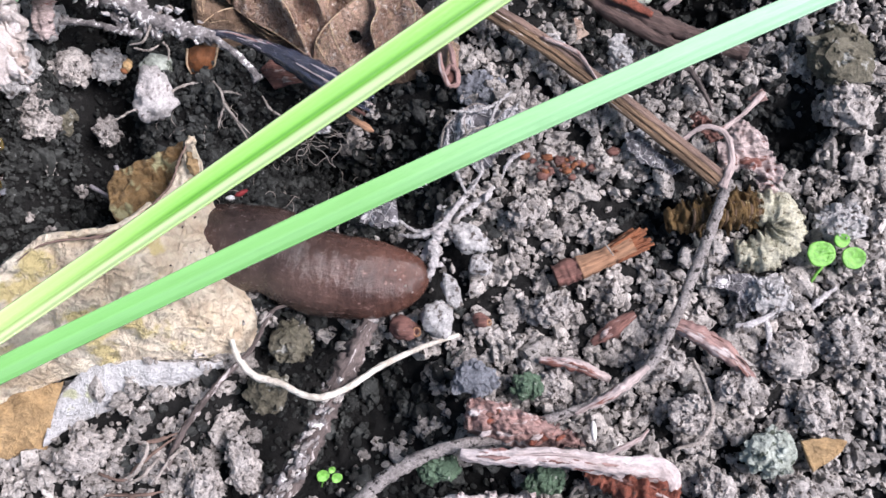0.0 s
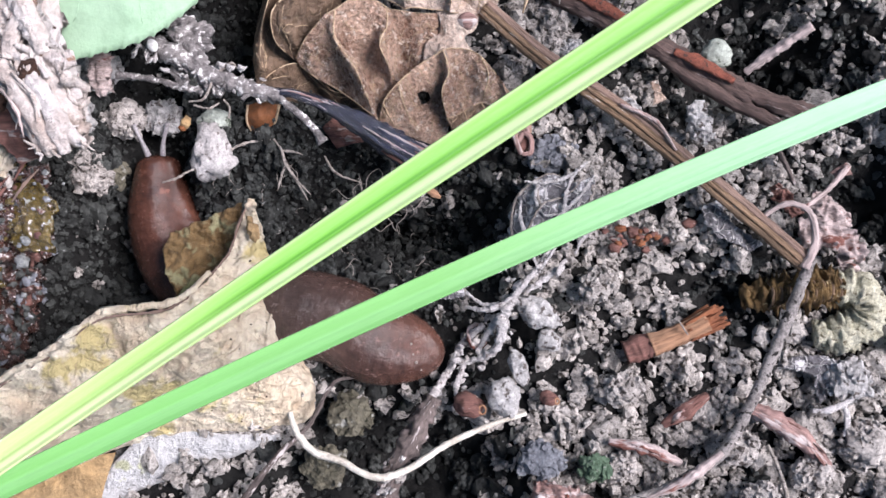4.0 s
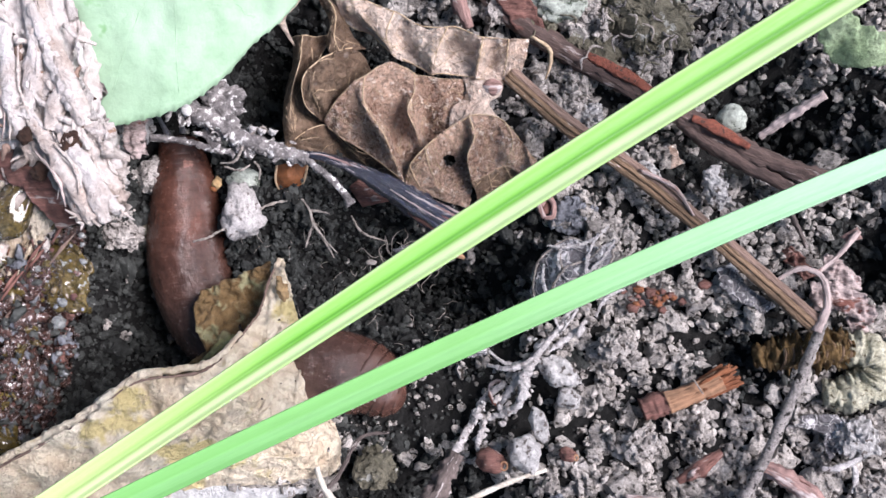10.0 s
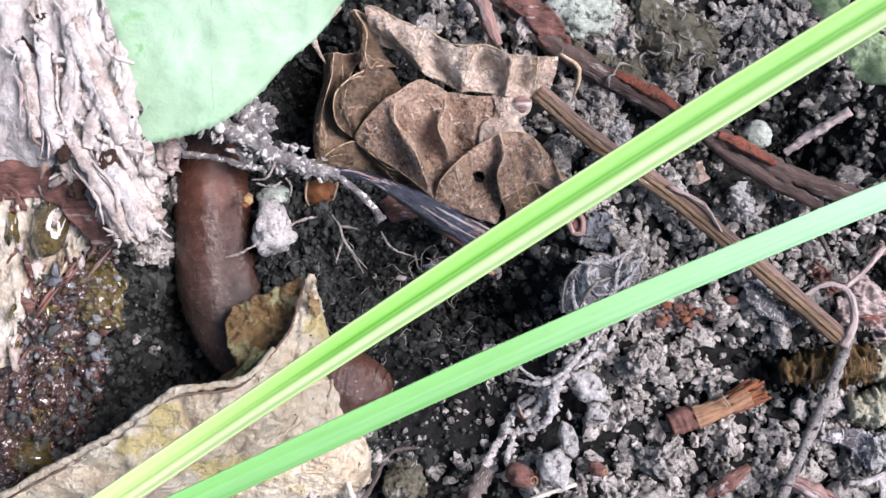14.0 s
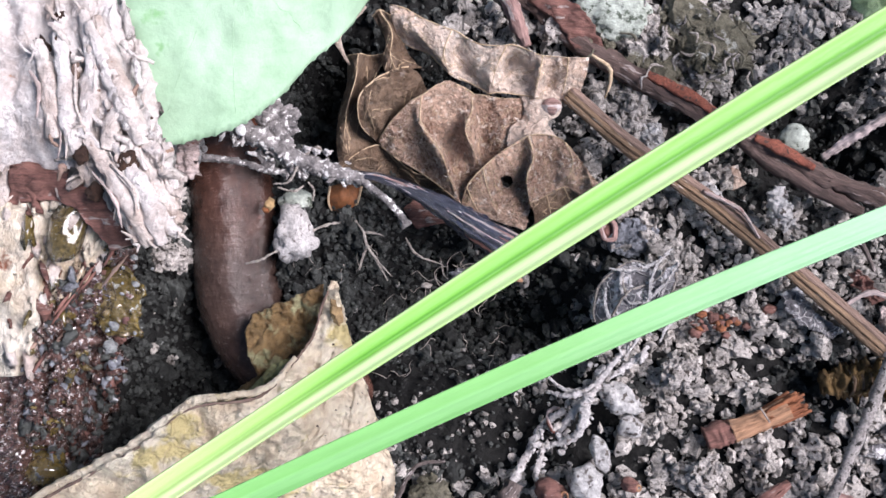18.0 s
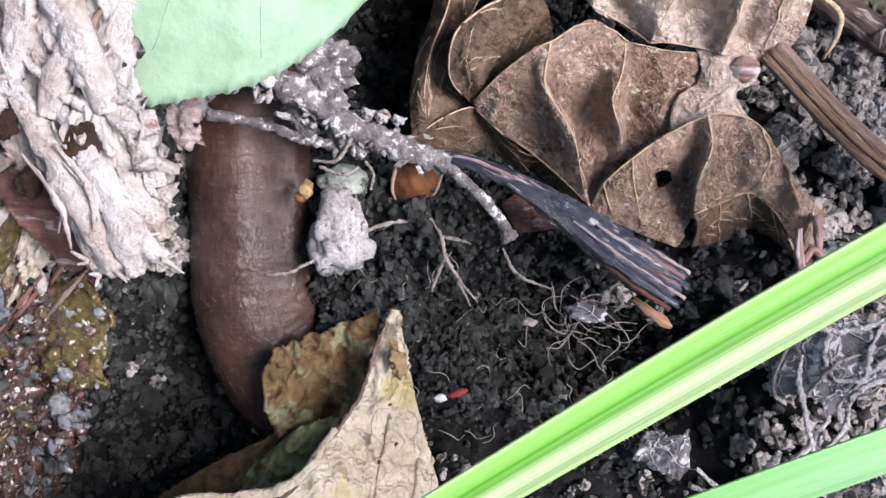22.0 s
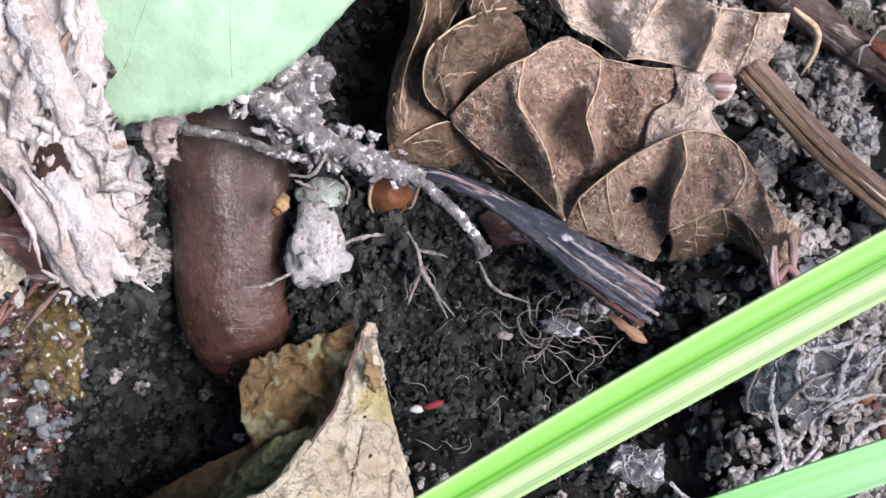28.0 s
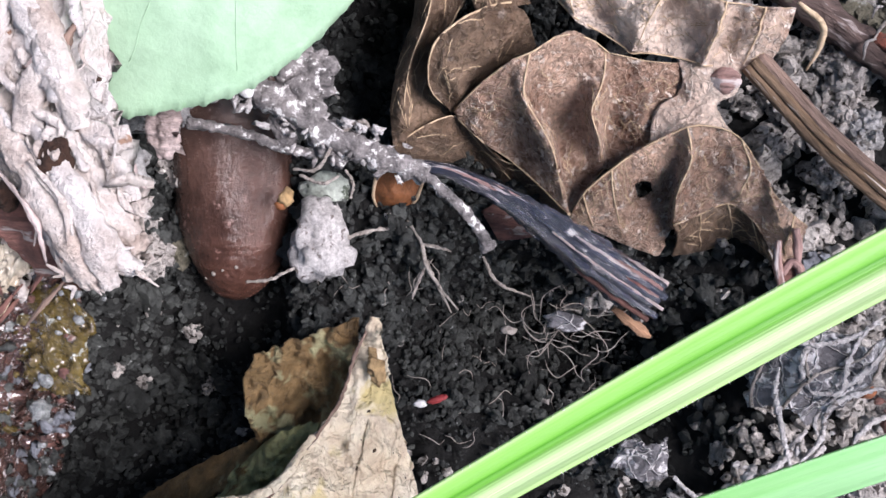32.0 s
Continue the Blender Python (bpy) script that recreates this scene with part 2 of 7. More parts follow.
M = dict(
    soil=surf("soil", (0.003, 0.003, 0.003), (0.014, 0.014, 0.013), 1.6, 0.95, 1.0, spots=(0.05, 0.05, 0.047), spot_size=1.2, spot_cut=0.64),
    crumb=surf("crumb", (0.21, 0.19, 0.17), (0.70, 0.655, 0.615), 0.9, 0.95, 1.0, spots=(0.055, 0.047, 0.04), spot_size=0.9, spot_cut=0.56, island=0.35, grain=0.65),
    # Damp crumbs darkened further to carry the shade of the hollows.
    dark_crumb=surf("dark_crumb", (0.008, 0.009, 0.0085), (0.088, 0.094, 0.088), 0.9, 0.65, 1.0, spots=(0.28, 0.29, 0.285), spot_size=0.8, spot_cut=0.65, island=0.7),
    pebble=surf("pebble", (0.34, 0.33, 0.32), (0.72, 0.70, 0.69), 1.6, 0.85, 1.0, spots=(0.13, 0.11, 0.10), spot_size=1.2, spot_cut=0.57, grain=0.6),
    clod=surf("clod", (0.22, 0.195, 0.175), (0.68, 0.635, 0.60), 1.0, 0.95, 1.0, spots=(0.055, 0.045, 0.04), spot_size=1.0, spot_cut=0.55, grain=0.65, island=0.2),
    mint=surf("mint", (0.30, 0.33, 0.28), (0.60, 0.65, 0.58), 1.4, 0.95, 0.9, spots=(0.10, 0.12, 0.09), spot_size=1.3, spot_cut=0.57),
    slate=surf("slate", (0.10, 0.11, 0.13), (0.30, 0.31, 0.34), 1.2, 0.85, 0.9),
    grass=striped("grass", ((0.0, (0.34, 0.52, 0.20)), (0.14, (0.22, 0.46, 0.10)), (0.38, (0.16, 0.40, 0.06)), (0.46, (0.06, 0.24, 0.012)), (0.55, (0.15, 0.40, 0.05)), (0.66, (0.42, 0.60, 0.27)), (0.86, (0.50, 0.64, 0.34)), (1.0, (0.34, 0.53, 0.19)))),
    grass_plain=striped("grass_plain", ((0.0, (0.20, 0.47, 0.15)), (0.4, (0.17, 0.42, 0.12)), (0.55, (0.22, 0.49, 0.18)), (1.0, (0.16, 0.40, 0.12))), end=((0.36, 0.60, 0.42), 0.0, 60.0, 0.8)),
    yellow=surf("yellow", (0.76, 0.56, 0.37), (0.98, 0.86, 0.69), 3.4, 0.6, 1.0, spots=(0.72, 0.60, 0.30), spot_size=8.0, spot_cut=0.57, grain=0.33, veins=(0.78, 0.60, 0.41), vein_size=5.0, vein_width=0.006, vein_lift=0.4, crinkle=1.5),
    yellow_spots=surf("yellow_spots", (0.03, 0.02, 0.012), (0.08, 0.05, 0.03), 0.8, 0.8, 0.4),
    tan=surf("tan", (0.34, 0.21, 0.09), (0.52, 0.36, 0.19), 2.5, 0.7, 0.8),
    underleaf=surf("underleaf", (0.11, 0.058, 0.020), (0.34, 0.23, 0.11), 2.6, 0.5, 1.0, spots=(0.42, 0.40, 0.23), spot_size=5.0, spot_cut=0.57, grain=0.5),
    greyleaf=surf("greyleaf", (0.56, 0.55, 0.55), (0.78, 0.78, 0.78), 4.0, 0.75, 1.0, spots=(0.56, 0.57, 0.38), spot_size=6.0, spot_cut=0.60, grain=0.3),
    # Pale spots and widened tones put the folds' highlights into the colour.
    brownleaf=surf("brownleaf", (0.14, 0.050, 0.024), (0.94, 0.66, 0.50), 3.0, 0.30, 1.0, spots=(0.92, 0.78, 0.68), spot_size=0.9, spot_cut=0.575, veins=(0.86, 0.68, 0.54), vein_size=1.5, vein_width=0.028, vein_lift=0.5, grain=0.42, fine=0.12, spec=0.8, crinkle=2.2),
    # Olive-brown darkened further, so shade on the tucked lobes is in the colour.
    darkleaf_shaded=surf("darkleaf_shaded", (0.055, 0.029, 0.016), (0.26, 0.18, 0.125), 2.4, 0.45, 0.8, spots=(0.26, 0.20, 0.16), spot_size=2.0, spot_cut=0.62, veins=(0.32, 0.24, 0.16), vein_size=1.5, vein_width=0.025, grain=0.45, vein_lift=0.5, crinkle=1.2),
    paleleaf=surf("paleleaf", (0.40, 0.235, 0.155), (0.93, 0.79, 0.68), 3.0, 0.36, 1.0, spots=(0.94, 0.84, 0.76), spot_size=1.8, spot_cut=0.60, veins=(0.95, 0.84, 0.74), vein_size=1.4, vein_width=0.025, vein_lift=0.2, grain=0.45, crinkle=2.0, spec=0.6),
    vein=surf("vein", (0.40, 0.28, 0.17), (0.62, 0.48, 0.33), 1.0, 0.7, 0.3),
    orange=surf("orange", (0.16, 0.055, 0.02), (0.33, 0.13, 0.05), 2.0, 0.5, 0.5),
    greenleaf=surf("greenleaf", (0.29, 0.45, 0.29), (0.375, 0.53, 0.375), 5.0, 0.5, 0.14, spots=(0.21, 0.40, 0.19), spot_size=7.0, spot_cut=0.62, grain=0.15),
    mossleaf=surf("mossleaf", (0.22, 0.34, 0.15), (0.50, 0.62, 0.40), 2.0, 0.8, 0.9),
    sprout=surf("sprout", (0.12, 0.36, 0.04), (0.26, 0.56, 0.12), 1.5, 0.45, 0.3),
    bark=surf("bark", (0.10, 0.062, 0.05), (0.36, 0.25, 0.20), 1.0, 0.85, 1.0, coords="body", stretch=(0.16, 1, 1), grain=0.6),
    # The pale spots paint a sheen along the blackened stem.
    burnt=surf("burnt", (0.004, 0.005, 0.010), (0.042, 0.048, 0.085), 0.9, 0.24, 1.0, coords="body", stretch=(0.12, 1, 1), spots=(0.52, 0.45, 0.44), spot_size=0.9, spot_cut=0.60, grain=0.5, spec=0.9, coat=0.5),
    greybark=surf("greybark", (0.10, 0.085, 0.08), (0.54, 0.50, 0.48), 0.8, 0.95, 1.0, spots=(0.025, 0.022, 0.02), spot_size=1.0, spot_cut=0.56, grain=0.6),
    stickgrey=surf("stickgrey", (0.026, 0.020, 0.019), (0.25, 0.20, 0.185), 0.9, 0.85, 1.0, coords="body", stretch=(0.3, 1, 1), spots=(0.60, 0.55, 0.53), spot_size=0.8, spot_cut=0.59, grain=0.65),
    straw=surf("straw", (0.06, 0.032, 0.018), (0.36, 0.24, 0.15), 0.9, 0.75, 1.0, coords="body", stretch=(0.12, 1, 1), spots=(0.62, 0.56, 0.50), spot_size=0.8, spot_cut=0.62, grain=0.7),
    redbark=surf("redbark", (0.075, 0.030, 0.025), (0.33, 0.165, 0.135), 1.2, 0.75, 1.0, coords="body", stretch=(0.16, 1, 1), spots=(0.44, 0.37, 0.34), spot_size=1.3, spot_cut=0.60, grain=0.65),
    darkbranch=surf("darkbranch", (0.035, 0.022, 0.020), (0.22, 0.15, 0.13), 1.2, 0.8, 1.0, coords="body", stretch=(0.16, 1, 1), spots=(0.42, 0.36, 0.34), spot_size=1.0, spot_cut=0.60, grain=0.65),
    rot=surf("rot", (0.012, 0.006, 0.004), (0.085, 0.04, 0.024), 1.2, 0.7, 1.0, grain=0.6),
    redpeel=surf("redpeel", (0.17, 0.045, 0.028), (0.36, 0.12, 0.075), 1.2, 0.65, 1.0, spots=(0.09, 0.045, 0.035), spot_size=1.2, spot_cut=0.58, grain=0.6),
    pinkbark=surf("pinkbark", (0.20, 0.10, 0.085), (0.50, 0.34, 0.31), 1.3, 0.85, 1.0, coords="body", stretch=(0.16, 1, 1), spots=(0.62, 0.54, 0.52), spot_size=1.5, spot_cut=0.57, grain=0.6),
    palewood=surf("palewood", (0.34, 0.25, 0.23), (0.68, 0.58, 0.56), 1.2, 0.85, 1.0, coords="body", stretch=(0.16, 1, 1), spots=(0.22, 0.09, 0.07), spot_size=1.6, spot_cut=0.57, grain=0.6),
    palebark=surf("palebark", (0.46, 0.37, 0.35), (0.84, 0.77, 0.76), 1.2, 0.85, 1.0, coords="body", stretch=(0.3, 1, 1), spots=(0.30, 0.15, 0.13), spot_size=1.2, spot_cut=0.62, grain=0.45),
    cutwood=surf("cutwood", (0.22, 0.10, 0.05), (0.52, 0.31, 0.19), 0.9, 0.75, 1.0, coords="body", stretch=(0.12, 1, 1), spots=(0.10, 0.04, 0.02), spot_size=1.0, spot_cut=0.58, grain=0.6),
    frayed=surf("frayed", (0.12, 0.035, 0.016), (0.40, 0.16, 0.075), 0.7, 0.8, 1.0, coords="body", stretch=(0.16, 1, 1), grain=0.6),
    root=surf("root", (0.26, 0.22, 0.19), (0.60, 0.54, 0.49), 0.8, 0.9, 1.0, spots=(0.12, 0.10, 0.09), spot_size=0.8, spot_cut=0.59),
    whiteroot=surf("whiteroot", (0.50, 0.44, 0.36), (0.86, 0.81, 0.72), 1.2, 0.7, 0.6, grain=0.3),
    olive=surf("olive", (0.06, 0.032, 0.012), (0.24, 0.15, 0.055), 0.9, 0.8, 1.0, spots=(0.44, 0.35, 0.19), spot_size=0.9, spot_cut=0.61),
    palemoss=surf("palemoss", (0.34, 0.32, 0.20), (0.78, 0.76, 0.62), 0.8, 0.9, 1.0, spots=(0.12, 0.10, 0.06), spot_size=0.9, spot_cut=0.60, grain=0.6),
    paper=surf("paper", (0.07, 0.065, 0.07), (0.32, 0.31, 0.33), 1.0, 0.5, 1.0, spots=(0.78, 0.76, 0.77), spot_size=1.6, spot_cut=0.53, veins=(0.86, 0.84, 0.84), vein_size=2.0, vein_width=0.06),
    slug=surf("slug", (0.027, 0.0165, 0.0135), (0.108, 0.069, 0.057), 3.0, 0.24, 0.35, coords="body", spots=(0.17, 0.125, 0.115), spot_size=1.6, spot_cut=0.64, spec=0.6, fine=0.2, grain=0.42),
    feeler=surf("feeler", (0.22, 0.20, 0.21), (0.38, 0.36, 0.37), 0.6, 0.4, 0.2),
    fibre=surf("fibre", (0.56, 0.43, 0.37), (0.90, 0.83, 0.79), 1.8, 0.85, 1.0, spots=(0.30, 0.15, 0.09), spot_size=2.4, spot_cut=0.68, grain=0.3),
    slab=surf("slab", (0.68, 0.57, 0.52), (0.93, 0.87, 0.84), 2.2, 0.85, 1.0, spots=(0.40, 0.25, 0.18), spot_size=3.2, spot_cut=0.68, grain=0.3),
    ochre=surf("ochre", (0.56, 0.40, 0.25), (0.96, 0.88, 0.77), 2.6, 0.25, 1.0, spots=(0.24, 0.09, 0.05), spot_size=4.5, spot_cut=0.62, grain=0.36, stretch=(1, 0.5, 1), spec=0.7, coat=0.6),
    # Whitish spots are wet glints put into the colour.
    wet=surf("wet", (0.016, 0.010, 0.009), (0.17, 0.082, 0.064), 0.9, 0.12, 1.0, spots=(0.56, 0.52, 0.51), spot_size=0.7, spot_cut=0.58, spec=1.0, grain=0.7, coat=1.0),
    amber=surf("amber", (0.040, 0.024, 0.005), (0.23, 0.165, 0.042), 1.6, 0.15, 1.0, spec=0.9, spots=(0.56, 0.57, 0.50), spot_size=1.0, spot_cut=0.61, grain=0.6, crinkle=2.0, coat=1.0),
    dew=surf("dew", (0.10, 0.11, 0.105), (0.44, 0.45, 0.45), 0.8, 0.12, 0.8, spec=0.9, grain=0.6, coat=1.0),
    crust=surf("crust", (0.42, 0.39, 0.38), (0.76, 0.73, 0.72), 0.9, 0.9, 1.0, spots=(0.20, 0.17, 0.16), spot_size=1.0, spot_cut=0.60),
    mould=surf("mould", (0.03, 0.06, 0.035), (0.17, 0.26, 0.17), 1.2, 0.9, 1.0, spots=(0.40, 0.44, 0.38), spot_size=1.0, spot_cut=0.60),
    crustbark=surf("crustbark", (0.018, 0.016, 0.018), (0.50, 0.46, 0.45), 0.8, 0.85, 1.0, spots=(0.88, 0.86, 0.84), spot_size=1.0, spot_cut=0.555, grain=0.55),
    limeleaf=surf("limeleaf", (0.20, 0.20, 0.07), (0.46, 0.46, 0.24), 2.6, 0.5, 0.9, spots=(0.17, 0.10, 0.03), spot_size=3.0, spot_cut=0.58, grain=0.45),
    white=surf("white", (0.66, 0.65, 0.63), (0.82, 0.81, 0.79), 0.8, 0.6, 0.3),
    red=surf("red", (0.22, 0.02, 0.025), (0.36, 0.06, 0.06), 0.8, 0.6, 0.3),
    moss=surf("moss", (0.06, 0.055, 0.035), (0.26, 0.24, 0.18), 1.5, 0.95, 1.0, spots=(0.42, 0.42, 0.38), spot_size=2.0, spot_cut=0.60),
)


def redden_ends(m):
    """The slug is redder towards its head and the end of its tail."""
    n, ln = m.node_tree.nodes, m.node_tree.links
    bsdf = n["Principled BSDF"]
    old = bsdf.inputs["Base Color"].links[0].from_socket
    at, sp, mx = n.new("ShaderNodeAttribute"), n.new("ShaderNodeSeparateXYZ"), n.new("ShaderNodeMix")
    at.attribute_name, mx.data_type, mx.blend_type = "body", "RGBA", "MULTIPLY"
    ln.new(at.outputs["Vector"], sp.inputs[0])
    both = n.new("ShaderNodeMath")
    both.operation = "MAXIMUM"
    for k, (start, stop, most) in enumerate(((0.022, 0.004, 0.65), (0.0320, 0.0460, 1.0))):
        mr = n.new("ShaderNodeMapRange")
        mr.inputs["From Min"].default_value, mr.inputs["From Max"].default_value = start, stop
        mr.inputs["To Max"].default_value = most
        ln.new(sp.outputs[0], mr.inputs["Value"])
        ln.new(mr.outputs[0], both.inputs[k])
    ln.new(both.outputs[0], mx.inputs[0])
    ln.new(old, mx.inputs[6])
    mx.inputs[7].default_value = (1.55, 1.0, 0.82, 1)
    ln.new(mx.outputs[2], bsdf.inputs["Base Color"])


redden_ends(M["slug"])


# ---- building helpers (all in millimetres) ----
def link(name, verts, faces, material, parent=None, label="", smooth=True, body=None):
    me = bpy.data.meshes.new(name)
    v = np.asarray(verts, dtype=float) * 0.001
    me.from_pydata(v.tolist(), [], faces if isinstance(faces, list) else faces.tolist())
    if smooth:
        me.shade_smooth()
    me.materials.append(M[material] if isinstance(material, str) else material)
    if body is not False:
        at = me.attributes.new("body", "FLOAT_VECTOR", "POINT")
        at.data.foreach_set("vector", (v if body is None else np.asarray(body) * 0.001).ravel())
    ob = new(name, me)
    if parent is not None:
        ob.parent = parent
    if label:
        ob["label"] = label
    return ob


def thing(name, label, category, group="", kind=""):
    return tagged(new(name), label, category, group, kind)


def catmull(pts, n):
    p = np.asarray(pts, float)
    p = np.vstack([2 * p[0] - p[1], p, 2 * p[-1] - p[-2]])
    out = []
    segs = len(p) - 3
    for t in np.linspace(0, segs - 1e-9, n):
        i, u = int(t), t - int(t)
        a, b, c, d = p[i:i + 4]
        out.append(0.5 * (2 * b + (c - a) * u + (2 * a - 5 * b + 4 * c - d) * u * u + (3 * b - a - 3 * c + d) * u ** 3))
    return np.array(out)


def fbm(p, size, octaves=3):
    return noise.fractal(Vector(p) / size, 1.0, 2.0, octaves)


def tube(pts, radii, n=40, seg=10, rough=0.15, size=1.5, flat=1.0, ridges=0, seed=0):
    """A tapering, knobbly rod along a smooth line; flat squeezes its height."""
    c = catmull(pts, n)
    r = np.interp(np.linspace(0, 1, n), np.linspace(0, 1, len(radii)), radii)
    d = np.gradient(c, axis=0)
    d /= np.linalg.norm(d, axis=1)[:, None] + 1e-9
    up = np.array([0, 0, 1.0])
    verts = []
    for i in range(n):
        s = np.cross(up, d[i])
        s /= np.linalg.norm(s) + 1e-9
        w = np.cross(d[i], s)
        for k in range(seg):
            a = 2 * math.pi * k / seg
            q = r[i] * (1 + rough * fbm(c[i] + (seed, 3 * math.cos(a), 3 * math.sin(a)), size))
            if ridges:
                q *= 1 + 0.12 * math.sin(ridges * a + seed)
            verts.append(c[i] + q * (math.cos(a) * s + flat * math.sin(a) * w))
    faces = [(i * seg + k, i * seg + (k + 1) % seg, (i + 1) * seg + (k + 1) % seg, (i + 1) * seg + k) for i in range(n - 1) for k in range(seg)]
    faces += [tuple(range(seg))[::-1], tuple((n - 1) * seg + k for k in range(seg))]
    return verts, faces


def along(pts, n, seg, radii):
    """Coordinates that run along a rod, for grain that follows it."""
    c = catmull(pts, n)
    s = np.concatenate([[0], np.cumsum(np.linalg.norm(np.diff(c, axis=0), axis=1))])
    r = float(np.mean(radii))
    return [(q + c[0, 0], r * math.cos(2 * math.pi * k / seg) + c[0, 1], r * math.sin(2 * math.pi * k / seg)) for q in s for k in range(seg)]


def sheet(fn, nu, nv, thick=0.25):
    """A surface fn(u, v) for u, v from 0 to 1, given a thickness downwards."""
    top = np.array([[fn(u, v) for v in np.linspace(0, 1, nv)] for u in np.linspace(0, 1, nu)], float)
    gu, gv = np.gradient(top, axis=0), np.gradient(top, axis=1)
    nm = np.cross(gu, gv)
    nm /= np.linalg.norm(nm, axis=2)[..., None] + 1e-9
    nm *= np.sign(nm[..., 2:].mean() + 1e-9)
    verts = np.concatenate([top.reshape(-1, 3), (top - nm * thick).reshape(-1, 3)])
    N = nu * nv
    faces = []
    for i in range(nu - 1):
        for j in range(nv - 1):
            a, b, c, d = i * nv + j, (i + 1) * nv + j, (i + 1) * nv + j + 1, i * nv + j + 1
            faces += [(a, b, c, d), (N + d, N + c, N + b, N + a)]
    rim = [i * nv for i in range(nu)] + [(nu - 1) * nv + j for j in range(1, nv)] + [i * nv + nv - 1 for i in range(nu - 2, -1, -1)] + [j for j in range(nv - 2, 0, -1)]
    faces += [(rim[k], N + rim[k], N + rim[(k + 1) % len(rim)], rim[(k + 1) % len(rim)]) for k in range(len(rim))]
    return verts, faces


def icos(sub):
    bm = bmesh.new()
    bmesh.ops.create_icosphere(bm, subdivisions=sub, radius=1)
    v = np.array([x.co[:] for x in bm.verts])
    f = [[w.index for w in x.verts] for x in bm.faces]
    bm.free()
    return v, f


def lumpy(v, seed, amount=0.35, size=0.9):
    return np.array([p * (1 + amount * noise.fractal(Vector(p) / size + Vector((seed * 7.1, seed * 3.3, 0)), 0.55, 2.2, 5)) for p in v])


def pleat_shift(v, u, seed):
    return 0.3 * v + 0.14 * math.sin(5 * v + 4 * u + seed) + 0.06 * math.sin(13 * v - 7 * u + 2 * seed)


def loft(curves, nu=50, nv=26, thick=0.2, wrinkle=0.4, size=4.0, pleats=0, depth=0.8, bulge=0.0, ragged=0.0, holes=(), seed=0.0):
    """A thin crumpled sheet through two or more edge curves. Returns vertices, faces and the grid of its top."""
    rows = [catmull(c, nu) for c in curves]
    top = np.empty((nu, nv, 3))
    for i in range(nu):
        top[i] = catmull([r[i] for r in rows], nv) if len(rows) > 2 else np.linspace(rows[0][i], rows[1][i], nv)
    vv, uu = np.linspace(0, 1, nv), np.linspace(0, 1, nu)
    for i in range(nu):
        across = top[i, -1] - top[i, 0]
        for j in range(nv):
            p = top[i, j]
            z = wrinkle * noise.fractal(Vector((p[0], p[1], seed)) / size, 0.9, 2.0, 3) + bulge * math.sin(math.pi * vv[j])
            if pleats:
                t = (pleats * uu[i] + pleat_shift(vv[j], uu[i], seed)) % 1.0
                z += depth * ((t / 0.16 if t < 0.16 else ((1 - t) / 0.84) ** 1.3) - 0.45) * (0.3 + 0.7 * math.sin(math.pi * min(1, 0.12 + 0.88 * vv[j])))
            top[i, j, 2] += z
            if ragged and j in (0, nv - 1):
                top[i, j] += (0.5 - vv[j]) * across / (np.linalg.norm(across) + 1e-6) * ragged * noise.noise((p[0] / 0.9, p[1] / 0.9, seed + 3))
    gu, gv = np.gradient(top, axis=0), np.gradient(top, axis=1)
    nm = np.cross(gu, gv)
    nm /= np.linalg.norm(nm, axis=2)[..., None] + 1e-9
    nm *= np.sign(nm[..., 2:].mean() + 1e-9)
    verts = np.concatenate([top.reshape(-1, 3), (top - nm * thick).reshape(-1, 3)])
    N, faces = nu * nv, []
    for i in range(nu - 1):
        for j in range(nv - 1):
            mid = (top[i, j] + top[i + 1, j + 1]) / 2
            if any(math.hypot(mid[0] - h[0], mid[1] - h[1]) < r * (1 + 0.25 * noise.noise(mid)) for h, r in holes):
                continue
            a, b, c, d = i * nv + j, (i + 1) * nv + j, (i + 1) * nv + j + 1, i * nv + j + 1
            faces += [(a, b, c, d), (N + d, N + c, N + b, N + a)]
    rim = [i * nv for i in range(nu)] + [(nu - 1) * nv + j for j in range(1, nv)] + [i * nv + nv - 1 for i in range(nu - 2, -1, -1)] + [j for j in range(nv - 2, 0, -1)]
    faces += [(rim[k], N + rim[k], N + rim[(k + 1) % len(rim)], rim[(k + 1) % len(rim)]) for k in range(len(rim))]
    return verts, faces, top


def on_grid(top, u, v, lift=0.1):
    nu, nv = top.shape[:2]
    i, j = min(nu - 1, max(0, int(round(u * (nu - 1))))), min(nv - 1, max(0, int(round(v * (nv - 1)))))
    return top[i, j] + (0, 0, lift)


def veins_on(top, lines, r, parent, name="vein", mat="vein"):
    for ln in lines:
        pts = [on_grid(top, u, v, r * 0.4) for u, v in ln]
        fine = [on_grid(top, u, v, r * 0.4) for u, v in catmull([(a, b, 0) for a, b in ln], 14)[:, :2]]
        v, f = tube(fine, (r, r * 0.9, r * 0.4), 26, 6, 0.1)
        link(name, v, f, mat, parent)


